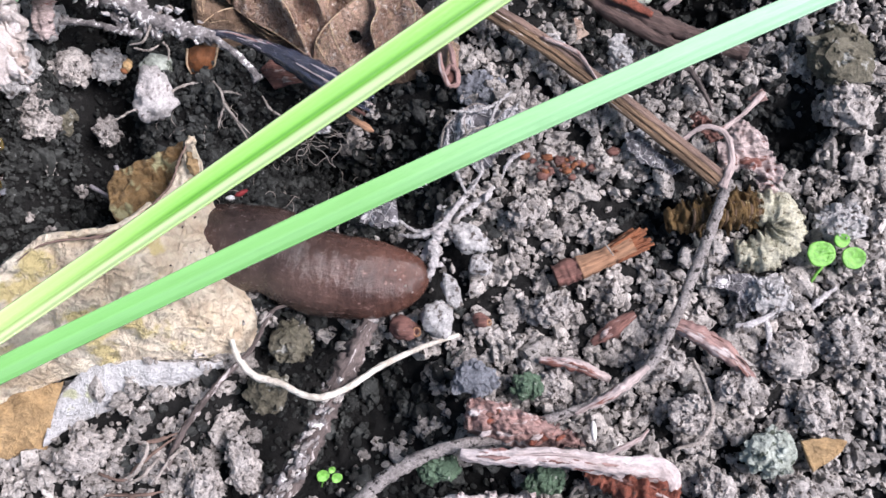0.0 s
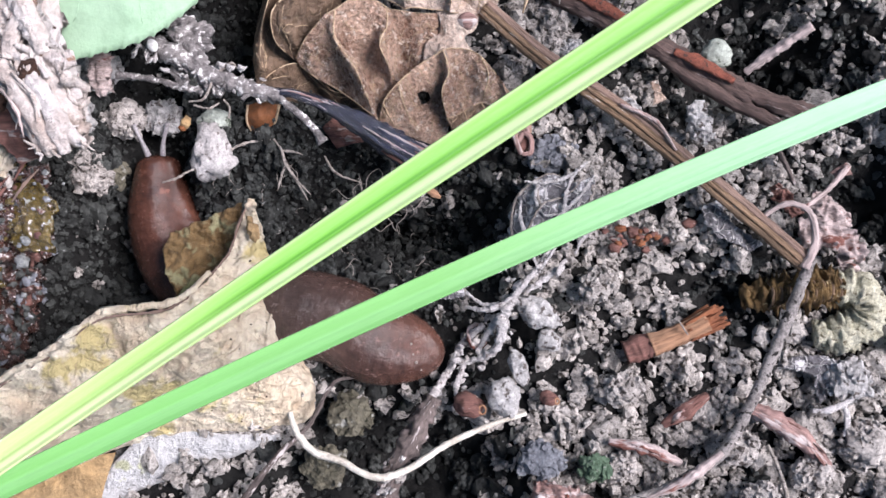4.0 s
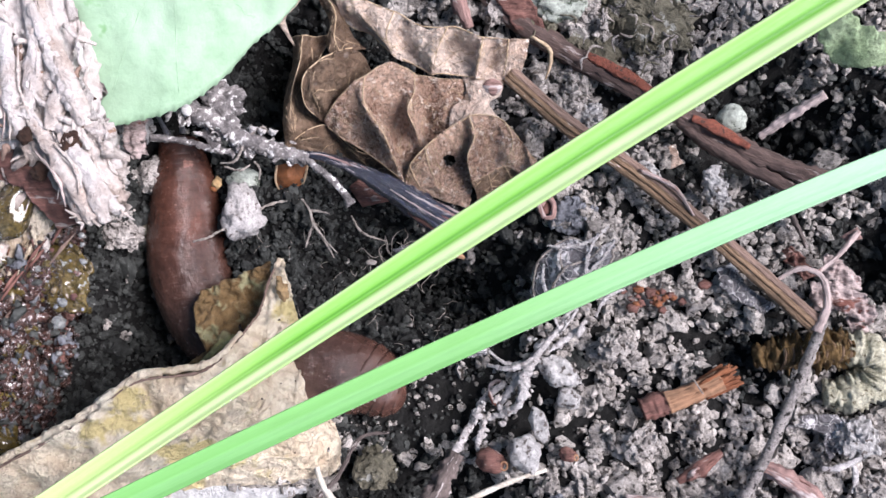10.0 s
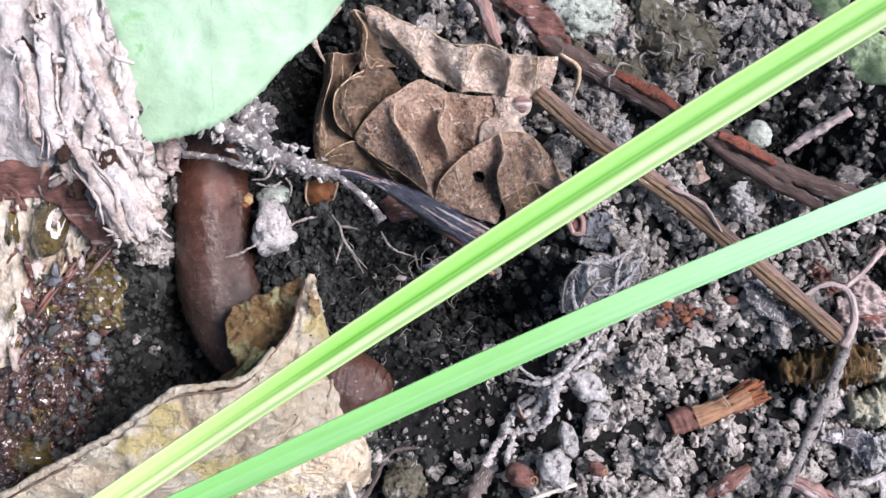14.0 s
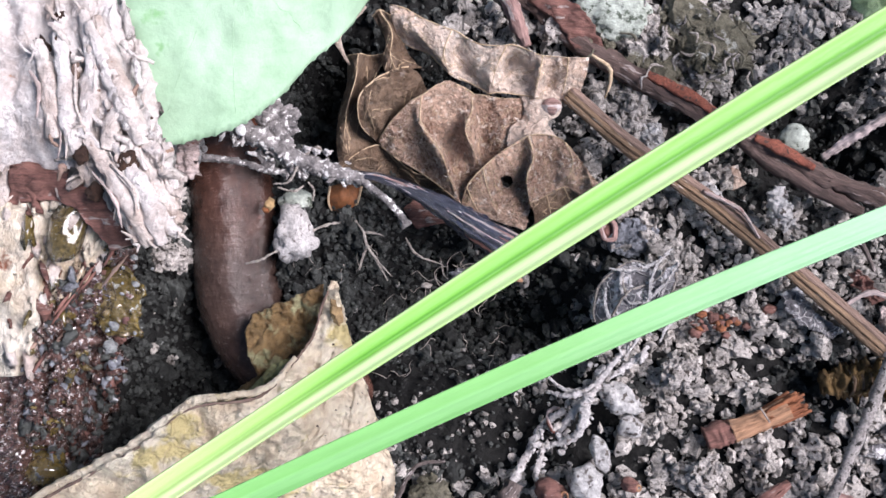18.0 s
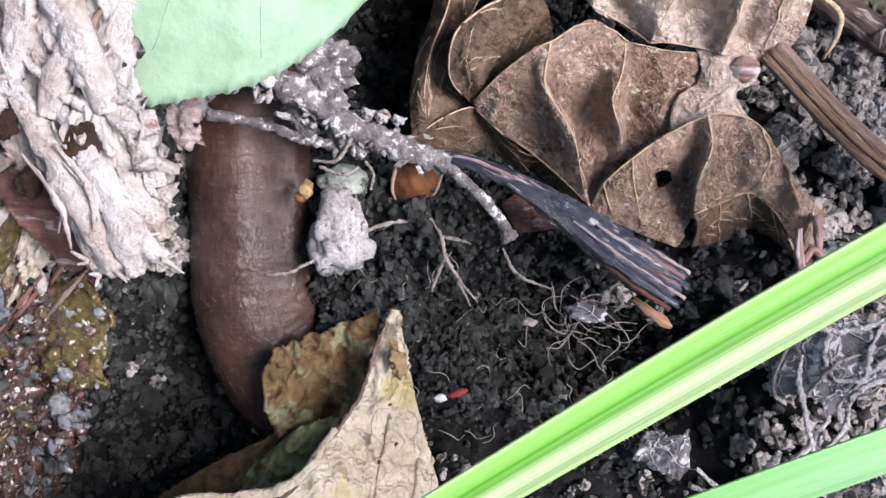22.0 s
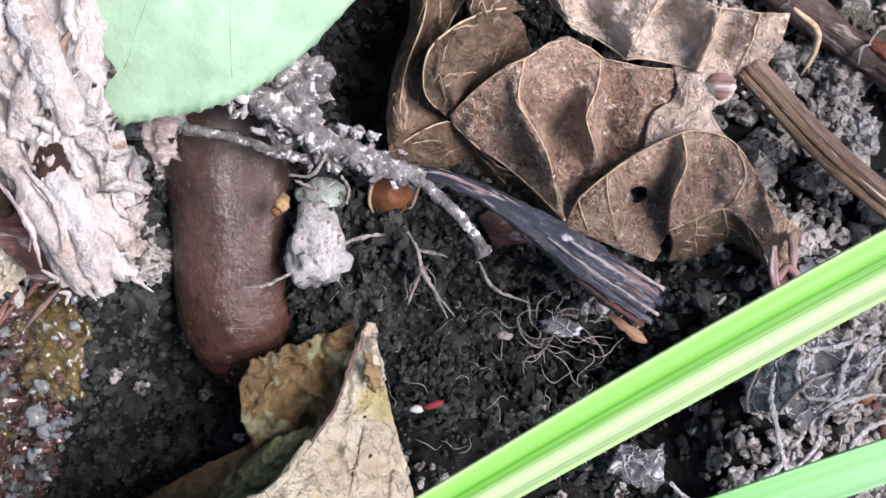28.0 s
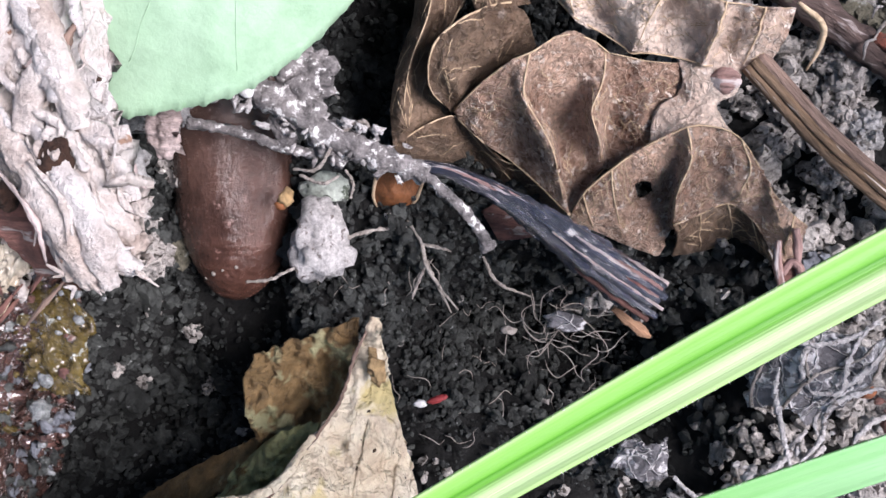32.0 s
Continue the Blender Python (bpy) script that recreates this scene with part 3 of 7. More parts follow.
def rod(name, label, cat, pts, radii, mat, group="", n=40, seg=10, rough=0.35, size=0.9, flat=1.0, ridges=0, seed=0, piece="stem"):
    g = thing(name, label, cat, group)
    v, f = tube(pts, radii, n, seg, rough, size, flat, ridges, seed)
    link(piece, v, f, mat, g, body=along(pts, n, seg, radii))
    if name == "wood_splinter":
        rng = np.random.RandomState(len(label))
        c = catmull(pts, 20)
        for k in range(7):
            i = rng.randint(2, 12)
            q = c[i:i + rng.randint(4, 8)]
            o = np.array([rng.uniform(-0.6, 0.6), rng.uniform(-0.6, 0.6), max(radii) * flat * rng.uniform(0.6, 0.95)])
            add_rod(g, "torn_fibre", [q[0] + o * 0.7, q[len(q) // 2] + o, q[-1] + o * 1.1], (0.1, rng.uniform(0.16, 0.34), 0.06), ("redbark", "palewood", "pinkbark")[k % 3], 16, 6, 0.7, 0.6, seed=k)
    return g


def add_rod(g, piece, pts, radii, mat, n=30, seg=8, rough=0.4, size=0.8, flat=1.0, ridges=0, seed=0, label=""):
    v, f = tube(pts, radii, n, seg, rough, size, flat, ridges, seed)
    return link(piece, v, f, mat, g, label, body=along(pts, n, seg, radii))


def knob(g, piece, c, r, mat, seed=0, amount=0.35, sub=3, turn=0.0, label=""):
    v, f = icos(sub)
    v = lumpy(v, seed, amount, 0.8) * r @ np.array(Euler((0, 0, -turn)).to_matrix()) + c
    return link(piece, v, f, mat, g, label)


# ---- the slug's way, in millimetres ----
SLUG_PATH = catmull([(10.0, -2.0, -3.0), (1.1, -3.1, -3.5), (-9.0, -1.3, -4.0), (-14.4, 1.8, -4.5), (-21.8, 3.2, -6.0), (-28.6, 4.4, -9.5), (-36.2, 9.4, -11.5), (-39.0, 13.7, -11.5), (-40.5, 19.0, -10.2), (-40.7, 26.5, -8.8), (-41.2, 33.7, -8.0), (-42.6, 42.2, -9.0), (-43.8, 58.4, -9.0), (-44.3, 75.7, -9.0), (-44.4, 101.1, -9.0)], 500)
SLUG_S = np.concatenate([[0], np.cumsum(np.linalg.norm(np.diff(SLUG_PATH, axis=0), axis=1))])
TRENCH = SLUG_PATH[::16]


def on_path(s):
    return np.array([np.interp(s, SLUG_S, SLUG_PATH[:, k]) for k in range(3)])


# ---- the ground ----
def pit(x, y, cx, cy, rx, ry):
    return math.exp(-((x - cx) / rx) ** 2 - ((y - cy) / ry) ** 2)


# Pits in the ground; crumbs near them also get the shade-dark colour.
HOLLOWS = (
    ((-45.1, 6.3, 0.0), 11, 9, 9), ((-54.4, 0.2, 0.0), 12, 7, 8), ((-13.2, 17.6, 0.0), 12, 6, 14), ((1.3, 14.1, 0.0), 10, 5, 10),
    ((-27.5, 45.8, 0.0), 7, 9, 13), ((49.9, 38.2, 0.0), 14, 9, 18), ((-8.7, -21.9, 0.0), 13, 10, 10), ((1.4, -18.6, 0.0), 8, 6, 5), ((-9.3, 13.0, 0.0), 10, 6, 8), ((6.8, 20.4, 0.0), 7, 5, 6), ((2.9, 8.7, 0.0), 9, 5, 5), ((-14.3, -29.9, 0.0), 9, 6, 4), ((-12.3, -14.1, 0.0), 8, 6, 4),
    ((63.0, 15.7, 0.0), 9, 6, 7), ((-48.9, 13.5, 0.0), 10, 9, 6), ((-10.7, 24.9, 0.0), 8, 5, 5), ((41.9, 3.7, 0.0), 4, 4, 4), ((2.0, 31.0, 0.0), 6, 5, 6), ((-10.0, 38.0, 0.0), 10, 8, 5), ((8.3, -33.3, 0.0), 12, 4, 5),
)


def ground_z(x, y):
    z = -4.8 + 1.8 * noise.noise((x / 22, y / 22, 0.3)) + 1.5 * noise.noise((x / 8, y / 8, 5.3))
    if -100 < x < 100 and -70 < y < 100:
        for (cx, cy, _), rx, ry, deep in HOLLOWS:
            if abs(x - cx) < 3 * rx and abs(y - cy) < 3 * ry:
                z -= deep * pit(x, y, cx, cy, rx, ry)
        d2 = ((TRENCH[:, 0] - x) ** 2 + (TRENCH[:, 1] - y) ** 2)
        k = int(d2.argmin())
        if d2[k] < 144:
            w = math.exp(-d2[k] / 30)
            z = z * (1 - w) + w * min(z, TRENCH[k, 2] - 5.2)
    return z


def axis_line(lo, hi, step):
    core = list(np.arange(lo, hi + step / 2, step))
    out, d = [], step
    while d < 40000:
        d *= 1.7
        out.append(d)
    grow = np.cumsum(out)
    return np.array([lo - g for g in grow[::-1]] + core + [hi + g for g in grow])


def make_ground():
    xs, ys = axis_line(-82, 86, 0.55), axis_line(-44, 68, 0.55)
    verts = []
    for x in xs:
        for y in ys:
            z = ground_z(x, y)
            if -83 < x < 87 and -45 < y < 69:
                z += 1.5 * abs(noise.fractal((x / 2.6, y / 2.6, 2), 0.8, 2.1, 4)) - 0.5
            verts.append((x, y, z))
    ny = len(ys)
    faces = [(i * ny + j, (i + 1) * ny + j, (i + 1) * ny + j + 1, i * ny + j + 1) for i in range(len(xs) - 1) for j in range(ny - 1)]
    tagged(link("ground", verts, faces, "soil", body=False), "dark crumbly garden soil under dead leaves and twigs", "soil", kind="structure")


make_ground()


def near_path(x, y):
    return math.sqrt((((TRENCH[:, 0] - x) ** 2 + (TRENCH[:, 1] - y) ** 2)).min())


def make_crumbs():
    rng = np.random.RandomState(4)
    protos = []
    for k in range(24):
        v, f = icos(2 if k < 16 else 1)
        v = lumpy(v, k, 0.6, 0.75)
        # broken faces
        for j in range(4):
            d = rng.normal(0, 1, 3)
            d /= np.linalg.norm(d)
            over = np.maximum(0, v @ d - rng.uniform(0.45, 0.8))
            v = v - 0.8 * over[:, None] * d
        protos.append((v, np.array(f)))
    # porous heaps: small lumps stuck together round a core
    heaps = []
    for k in range(14):
        V, F, off = [], [], 0
        for j in range(13):
            v, f = icos(1)
            d = rng.normal(0, 1, 3) * (1, 1, 0.7)
            d /= np.linalg.norm(d)
            q = 0.62 if j == 0 else rng.uniform(0.2, 0.42)
            v = lumpy(v, k * 31 + j, 0.7, 0.7) * (q * rng.uniform(0.7, 1.3, 3)) + d * (0 if j == 0 else rng.uniform(0.5, 0.85))
            V.append(v)
            F.append(np.array(f) + off)
            off += len(v)
        heaps.append((np.concatenate(V), np.concatenate(F)))
    bins = {"light": ([], [], [0]), "dark": ([], [], [0])}

    def put(x, y, r, lift, dark, heap=False):
        v, f = heaps[rng.randint(0, 14)] if heap else protos[rng.randint(0, 6) if r > 0.95 else rng.randint(6, 16) if r > 0.36 else rng.randint(16, 24)]
        q = np.array(Euler(rng.uniform(0, 6.28, 3)).to_matrix())
        w = v * (r * rng.uniform(0.65, 1.4, 3)) @ q
        V, F, off = bins["dark" if dark else "light"]
        V.append(w + (x, y, ground_z(x, y) + lift))
        F.append(f + off[0])
        off[0] += len(v)

    for i in range(12500):
        x, y = rng.uniform(-78, 84), rng.uniform(-41, 64)
        # Crumbs take the dark colour where a hollow would lie in shade.
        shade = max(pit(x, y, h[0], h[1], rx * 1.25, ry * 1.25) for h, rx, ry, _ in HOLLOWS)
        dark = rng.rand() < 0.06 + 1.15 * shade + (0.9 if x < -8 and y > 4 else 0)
        r = min(2.2, 0.37 * math.exp(rng.normal(0.4, 0.52)))
        if near_path(x, y) < 5.5 and r > 0.6:
            continue
        if dark:
            r *= 0.75
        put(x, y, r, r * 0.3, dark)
        # crumbs sit in heaps: smaller ones stick to the larger
        if r > 0.7:
            for k in range(rng.randint(2, 5)):
                a, q = rng.uniform(0, 6.28), r * rng.uniform(0.25, 0.5)
                put(x + math.cos(a) * r * 0.9, y + math.sin(a) * r * 0.9, q, r * rng.uniform(0.3, 0.9), dark)
    for i in range(1250):
        x, y = rng.uniform(-74, 82), rng.uniform(-40, 60)
        if near_path(x, y) < 6:
            continue
        # Heaps follow the same painted shade of hollows and the slug's corner.
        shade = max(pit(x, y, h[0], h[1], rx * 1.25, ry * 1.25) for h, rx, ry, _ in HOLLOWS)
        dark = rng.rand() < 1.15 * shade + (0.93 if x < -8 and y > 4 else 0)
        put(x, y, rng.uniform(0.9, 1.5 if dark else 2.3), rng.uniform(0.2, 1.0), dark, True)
    for i in range(420):
        x, y = rng.uniform(-62, 0), rng.uniform(-6, 46)
        if near_path(x, y) > 5.5:
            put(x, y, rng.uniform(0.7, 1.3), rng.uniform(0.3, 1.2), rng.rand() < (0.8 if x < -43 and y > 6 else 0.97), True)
    # finer damp grains in the hollow that the slug crosses, mostly shade-dark
    for i in range(8500):
        x, y = rng.uniform(-74, 6), rng.uniform(-8, 54)
        if near_path(x, y) < 4.5 and rng.rand() < 0.7:
            continue
        r = rng.uniform(0.14, 0.42)
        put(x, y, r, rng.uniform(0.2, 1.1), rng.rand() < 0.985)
    for key, mat, lab in (("light", "crumb", "pale grey-brown crumbs of dry soil"), ("dark", "dark_crumb", "dark damp soil crumbs with hollow shade in their colour")):
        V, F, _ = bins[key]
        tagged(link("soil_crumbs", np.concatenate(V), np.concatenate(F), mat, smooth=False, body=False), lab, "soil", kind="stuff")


make_crumbs()

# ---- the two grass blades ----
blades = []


def grass_blade(q, z0, x0, x1, half, label, fold, mat, taper):
    def centre(x):
        return np.array([x, q[0] + q[1] * x + q[2] * x * x / 100, z0 + q[3] + q[4] * x + q[5] * x * x / 100])

    nu, nv = 110, 17

    def fn(u, v):
        x = x0 + (x1 - x0) * u
        c = centre(x)
        t = centre(x + 1) - c
        s = np.array([t[1], -t[0], 0]) / math.hypot(t[0], t[1])
        w = v * 2 - 1
        h = half * float(np.interp(x, (-95, -30, -15, 0, 30, 90), taper)) * (1 + 0.04 * noise.noise((x / 14, 0, half)))
        return c + s * w * h + np.array([0, 0, fold * abs(w) ** 1.3 - 0.25 * math.cos(3 * math.pi * w) * fold * 0.4])
    v, f = sheet(fn, nu, nv, 0.22)
    g = thing("grass_blade", label, "grass", "grass blades")
    ob = link("blade", v, f, mat, g, body=False)
    uv = np.array([((x0 + (x1 - x0) * u), w, 0) for u in np.linspace(0, 1, nu) for w in np.linspace(0, 1, nv)])
    at = ob.data.attributes.new("body", "FLOAT_VECTOR", "POINT")
    at.data.foreach_set("vector", np.concatenate([uv, uv]).ravel())
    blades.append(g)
    # fine hairs along both margins
    rng = np.random.RandomState(int(half * 10))
    V, F = [], []
    for k in range(520):
        u, side = rng.rand(), rng.randint(0, 2)
        p, e = fn(u, side), fn(u, 1 - side)
        o = (p - e) / np.linalg.norm(p - e)
        t = fn(min(1, u + 0.01), side) - p
        t = t / (np.linalg.norm(t) + 1e-9)
        tip = p + o * rng.uniform(0.10, 0.28) + t * rng.uniform(-0.1, 0.3)
        b = len(V)
        V += [p - t * 0.03, p + t * 0.03, tip, p - (0, 0, 0.05)]
        F += [(b, b + 1, b + 2), (b + 1, b + 3, b + 2), (b + 3, b, b + 2)]
    link("hairs", V, F, "white", g, "fine pale hairs along the margins")
    return g


grass_blade((21.168, 0.604, -0.042, 6.639, -0.067, 0.131), 14, -95, 85, 2.25, "bright green folded grass blade with a pale lower half", 0.9, "grass", (0.58, 0.66, 0.77, 0.92, 1.03, 1.03))
grass_blade((7.259, 0.402, -0.034, 0.392, -0.024, 0.032), 16.5, -90, 92, 1.85, "narrow plain green grass blade arching over the soil", 0.3, "grass_plain", (0.75, 0.85, 0.88, 0.9, 0.88, 0.8))


# ---- the dried yellow leaf ----
def make_yellow_leaf():
    g = thing("dead_leaf", "large pale yellow dried leaf with curled edges and dark specks", "leaf", "dead leaves")
    ridge = [(-25.9, 19.2, -2.0), (-27.4, 15.4, -1.0), (-28.4, 11.5, 0.5), (-30.9, 7.7, 3.5), (-34.6, 3.7, 8.5), (-42.7, 2.5, 10.0), (-49.4, -2.3, 10.0), (-60.4, -8.0, 9.0), (-76.3, -16.5, 8.0)]
    right = [(-25.3, 19.1, -2.5), (-24.0, 13.0, -2.0), (-22.0, 6.1, -3.0), (-19.9, -0.4, -4.0), (-17.5, -8.6, -5.0), (-20.3, -12.7, -5.0), (-34.6, -13.3, -3.0), (-45.1, -15.1, -2.0), (-66.4, -22.9, -2.0)]
    mid = [tuple((np.array(a) + b) / 2 + (0, 0, 2.0 * min(1, k / 3))) for k, (a, b) in enumerate(zip(ridge, right))]
    v, f, top = loft([ridge, mid, right], 170, 96, 0.3, 1.7, 3.4, ragged=0.9, seed=1)
    main = link("leaf_blade", v, f, "yellow", g)
    add_rod(g, "curled_edge", [np.array(p) + (0, 0, 0.1) for p in ridge], (0.12, 0.2, 0.14, 0.2, 0.1, 0.18, 0.12), "bark", 140, 8, 1.2, 0.6, 0.8, label="brittle grey-brown curled edge")
    add_rod(g, "curled_edge", [np.array(p) + (0.5, 0.9, -0.4) for p in ridge[3:]], (0.3, 0.6, 0.7, 0.5), "yellow", 90, 8, 0.8, 1.2, 0.7)
    veins_on(top, [[(0.25, 0.42), (0.5, 0.42), (0.75, 0.5), (1, 0.55)], [(0.3, 0.8), (0.45, 0.62), (0.55, 0.5)], [(0.55, 0.85), (0.68, 0.65), (0.75, 0.52)], [(0.5, 0.1), (0.62, 0.3), (0.7, 0.48)]], 0.2, g, mat="yellow")
    rng = np.random.RandomState(9)
    for k in range(46):
        u, w = rng.uniform(0.2, 0.9), rng.uniform(0.3, 0.95)
        r = 0.075 * math.exp(rng.normal(0, 0.45))
        knob(g, "speck", on_grid(top, u, w, 0.02), (r * rng.uniform(1, 2), r, r * 0.4), "yellow_spots", k, 0.3, 1, rng.uniform(0, 3))
    v, f, _ = loft([[(-27.3, 18.9, -2.9), (-31.4, 17.0, -3.2), (-34.5, 15.8, -2.4), (-37.1, 14.6, -2.0)],
         [(-27.7, 15.2, -2.2), (-31.1, 13.7, -4.6), (-34.5, 13.4, -3.2), (-38.0, 12.3, -1.4)],
         [(-28.6, 10.8, -1.6), (-31.5, 9.5, -5.0), (-34.4, 8.6, -4.0), (-37.6, 9.2, -1.8)],
         [(-30.7, 7.7, -1.0), (-32.9, 6.4, -4.6), (-35.0, 5.9, -4.6), (-36.4, 6.0, -3.6)]], 70, 60, 0.3, 1.5, 2.0, ragged=0.9, seed=5)
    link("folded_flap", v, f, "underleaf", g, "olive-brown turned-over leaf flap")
    v, f, _ = loft([[(-30.5, 8.7, -1.6), (-32.6, 8.2, -1.0), (-34.8, 7.2, -1.2), (-36.9, 5.0, -3.0)],
         [(-31.0, 6.5, -0.4), (-33.3, 6.2, 0.4), (-35.6, 5.2, 0.2), (-39.0, 3.0, -2.4)],
         [(-33.0, 4.3, 0.4), (-34.8, 4.0, 1.0), (-37.0, 3.0, 0.6), (-39.7, 1.1, -2.0)],
         [(-36.5, 0.5, 0.8), (-38.0, 0.5, 1.2), (-40.1, 0.2, 0.6), (-42.5, -0.9, -2.0)]], 70, 54, 0.3, 1.4, 1.8, ragged=0.9, seed=7)
    link("green_lobe", v, f, "limeleaf", g, "yellowish green folded lobe")
    v, f, _ = loft([[(-36.3, 6.5, -5.0), (-40.3, 4.0, -6.0), (-44.5, 1.6, -7.0), (-50.4, -2.8, -8.0)],
         [(-37.1, 4.4, -4.0), (-40.3, 2.4, -4.6), (-44.0, 0.3, -5.4), (-50.0, -4.5, -6.0)],
         [(-38.4, 2.1, -3.0), (-41.2, 0.1, -3.6), (-44.8, -2.8, -4.6), (-50.1, -6.7, -5.0)]], 50, 30, 0.3, 0.9, 3.0, ragged=0.6, seed=17)
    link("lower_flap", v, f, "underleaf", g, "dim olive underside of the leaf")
    for c, r in (((-25.1, 14.2, 0.1), (0.8, 1.3, 0.05)), ((-25.6, 15.8, -0.1), (0.4, 0.7, 0.05))):
        knob(g, "stain", c, r, "tan", 3, 0.6, 3, 0.3, "orange-brown stain")
    v, f, _ = loft([[(-45.8, -17.4, -3.0), (-37.9, -10.9, -2.5), (-30.7, -13.3, -3.0), (-22.6, -13.5, -4.5)], [(-48.2, -24.7, -4.0), (-43.7, -21.6, -4.5), (-33.5, -18.2, -4.5), (-22.5, -14.6, -5.0)]], 50, 20, 0.3, 0.6, 5.0, bulge=0.8, ragged=0.5, seed=8)
    link("torn_underside", v, f, "greyleaf", g, "pale grey torn underside")
    v, f, _ = loft([[(-64.9, -19.9, -2.0), (-52.7, -16.3, -2.0), (-44.8, -15.4, -2.2)], [(-65.8, -29.9, -4.0), (-53.8, -26.1, -4.5), (-47.8, -24.9, -4.5)]], 36, 20, 0.3, 0.7, 4.0, bulge=1.0, ragged=0.5, seed=3)
    link("lower_fold", v, f, "tan", g, "tan brown lower fold")


make_yellow_leaf()


# ---- the crumpled brown leaf ----
def make_brown_leaf():
    g = thing("dead_leaf", "crumpled brown dead leaf with raised veins and a small hole", "leaf", "dead leaves")
    hole = (-1.1, 32.8, -0.6)

    def lobe_of(columns, mat, seed, nu, nv, label="", wrinkle=0.42, quilt=0.32, holes=(), rim=(0.0,), across=(), r=0.085, comb=()):
        """One lobe: columns run from its upper rim down; the rim and the fold crests carry veins."""
        v, f, top = loft(columns, nu, nv, 0.2, wrinkle, 1.5, ragged=0.25, holes=holes, seed=seed)
        n = nu * nv
        for i in range(n):
            d = noise.voronoi(Vector((v[i][0], v[i][1], seed)) / 1.7)[0]
            lift = quilt * (0.5 - min(1.0, (d[1] - d[0]) * 1.8))
            v[i][2] += lift
            v[n + i][2] += lift
        top = v[:n].reshape(nu, nv, 3)
        ob = link("lobe", v, f, mat, g, label)
        k = len(columns) - 1
        lines = [[(u, w) for w in np.linspace(0.01, 0.99, 9)] for u in rim]
        lines += [[(u, c / k) for u in np.linspace(0.0, 0.92, 7)] for c in across]
        def clear(line):
            return not any(np.hypot(*(on_grid(top, u, w)[:2] - np.array(h[:2]))) < q * 1.9 for u, w in line for h, q in holes)

        veins_on(top, [q for q in lines if clear(q)], r, ob)
        # fine side veins that leave the folds at an angle
        rng = np.random.RandomState(seed)
        twigs_ = []
        for c in range(1, 2 * k):
            for j in range(3):
                u, w, d = rng.uniform(0.08, 0.8), c / (2 * k), rng.choice((-1, 1))
                twigs_.append([(u, w), (u + 0.07, w + d * 0.25 / k), (u + 0.11 + 0.05 * rng.rand(), w + d * 0.42 / k)])
        for u in comb:
            twigs_.append([(0.03, u), (0.3, u + 0.012), (0.6, u + 0.006 + 0.01 * rng.rand())])
        veins_on(top, [q for q in twigs_ if clear(q)], 0.045, ob)
        return ob

    shield = [[(-19.4, 39.1, -2.0), (-19.2, 38.9, -2.2), (-19.1, 38.7, -2.5)],
         [(-17.1, 41.4, 1.4), (-16.6, 39.0, -0.3), (-15.9, 36.1, -2.5)],
         [(-14.8, 43.2, 3.4), (-14.0, 39.6, 0.9), (-12.9, 34.5, -2.6)],
         [(-13.1, 44.0, 4.0), (-13.3, 40.7, 3.0), (-11.9, 38.4, 2.6), (-10.5, 36.0, 3.2), (-9.3, 33.2, 0.6), (-8.2, 30.3, -1.5)],
         [(-12.0, 44.7, 4.0), (-11.3, 40.6, 0.0), (-9.5, 37.9, -1.8), (-8.6, 34.3, -1.2), (-7.6, 30.5, -2.6)],
         [(-9.1, 46.3, 3.4), (-7.7, 42.1, 0.5), (-7.0, 37.5, -0.6), (-6.0, 32.5, -2.8)],
         [(-5.9, 45.0, 1.6), (-6.0, 42.3, 1.8), (-7.0, 39.5, 3.2), (-5.9, 36.9, 1.6), (-4.9, 34.4, -1.8)],
         [(-5.2, 44.8, 1.4), (-4.6, 41.8, -0.4), (-4.6, 39.3, -2.0), (-4.0, 34.7, -2.4)],
         [(-2.8, 44.5, 1.2), (-2.6, 41.9, -0.2), (-2.7, 39.3, -0.8), (-2.3, 36.1, -2.0)],
         [(-0.6, 44.4, 0.8), (-0.4, 41.6, 0.2), (-1.3, 39.6, 0.0), (-1.3, 36.5, -1.0)],
         [(2.7, 44.7, 0.0), (2.7, 41.8, -0.6), (1.4, 39.8, -0.6), (1.1, 36.9, -1.8)]]
    lobe_of(shield, "brownleaf", 2, 90, 110, rim=(0.0, 1.0), across=(3, 6))
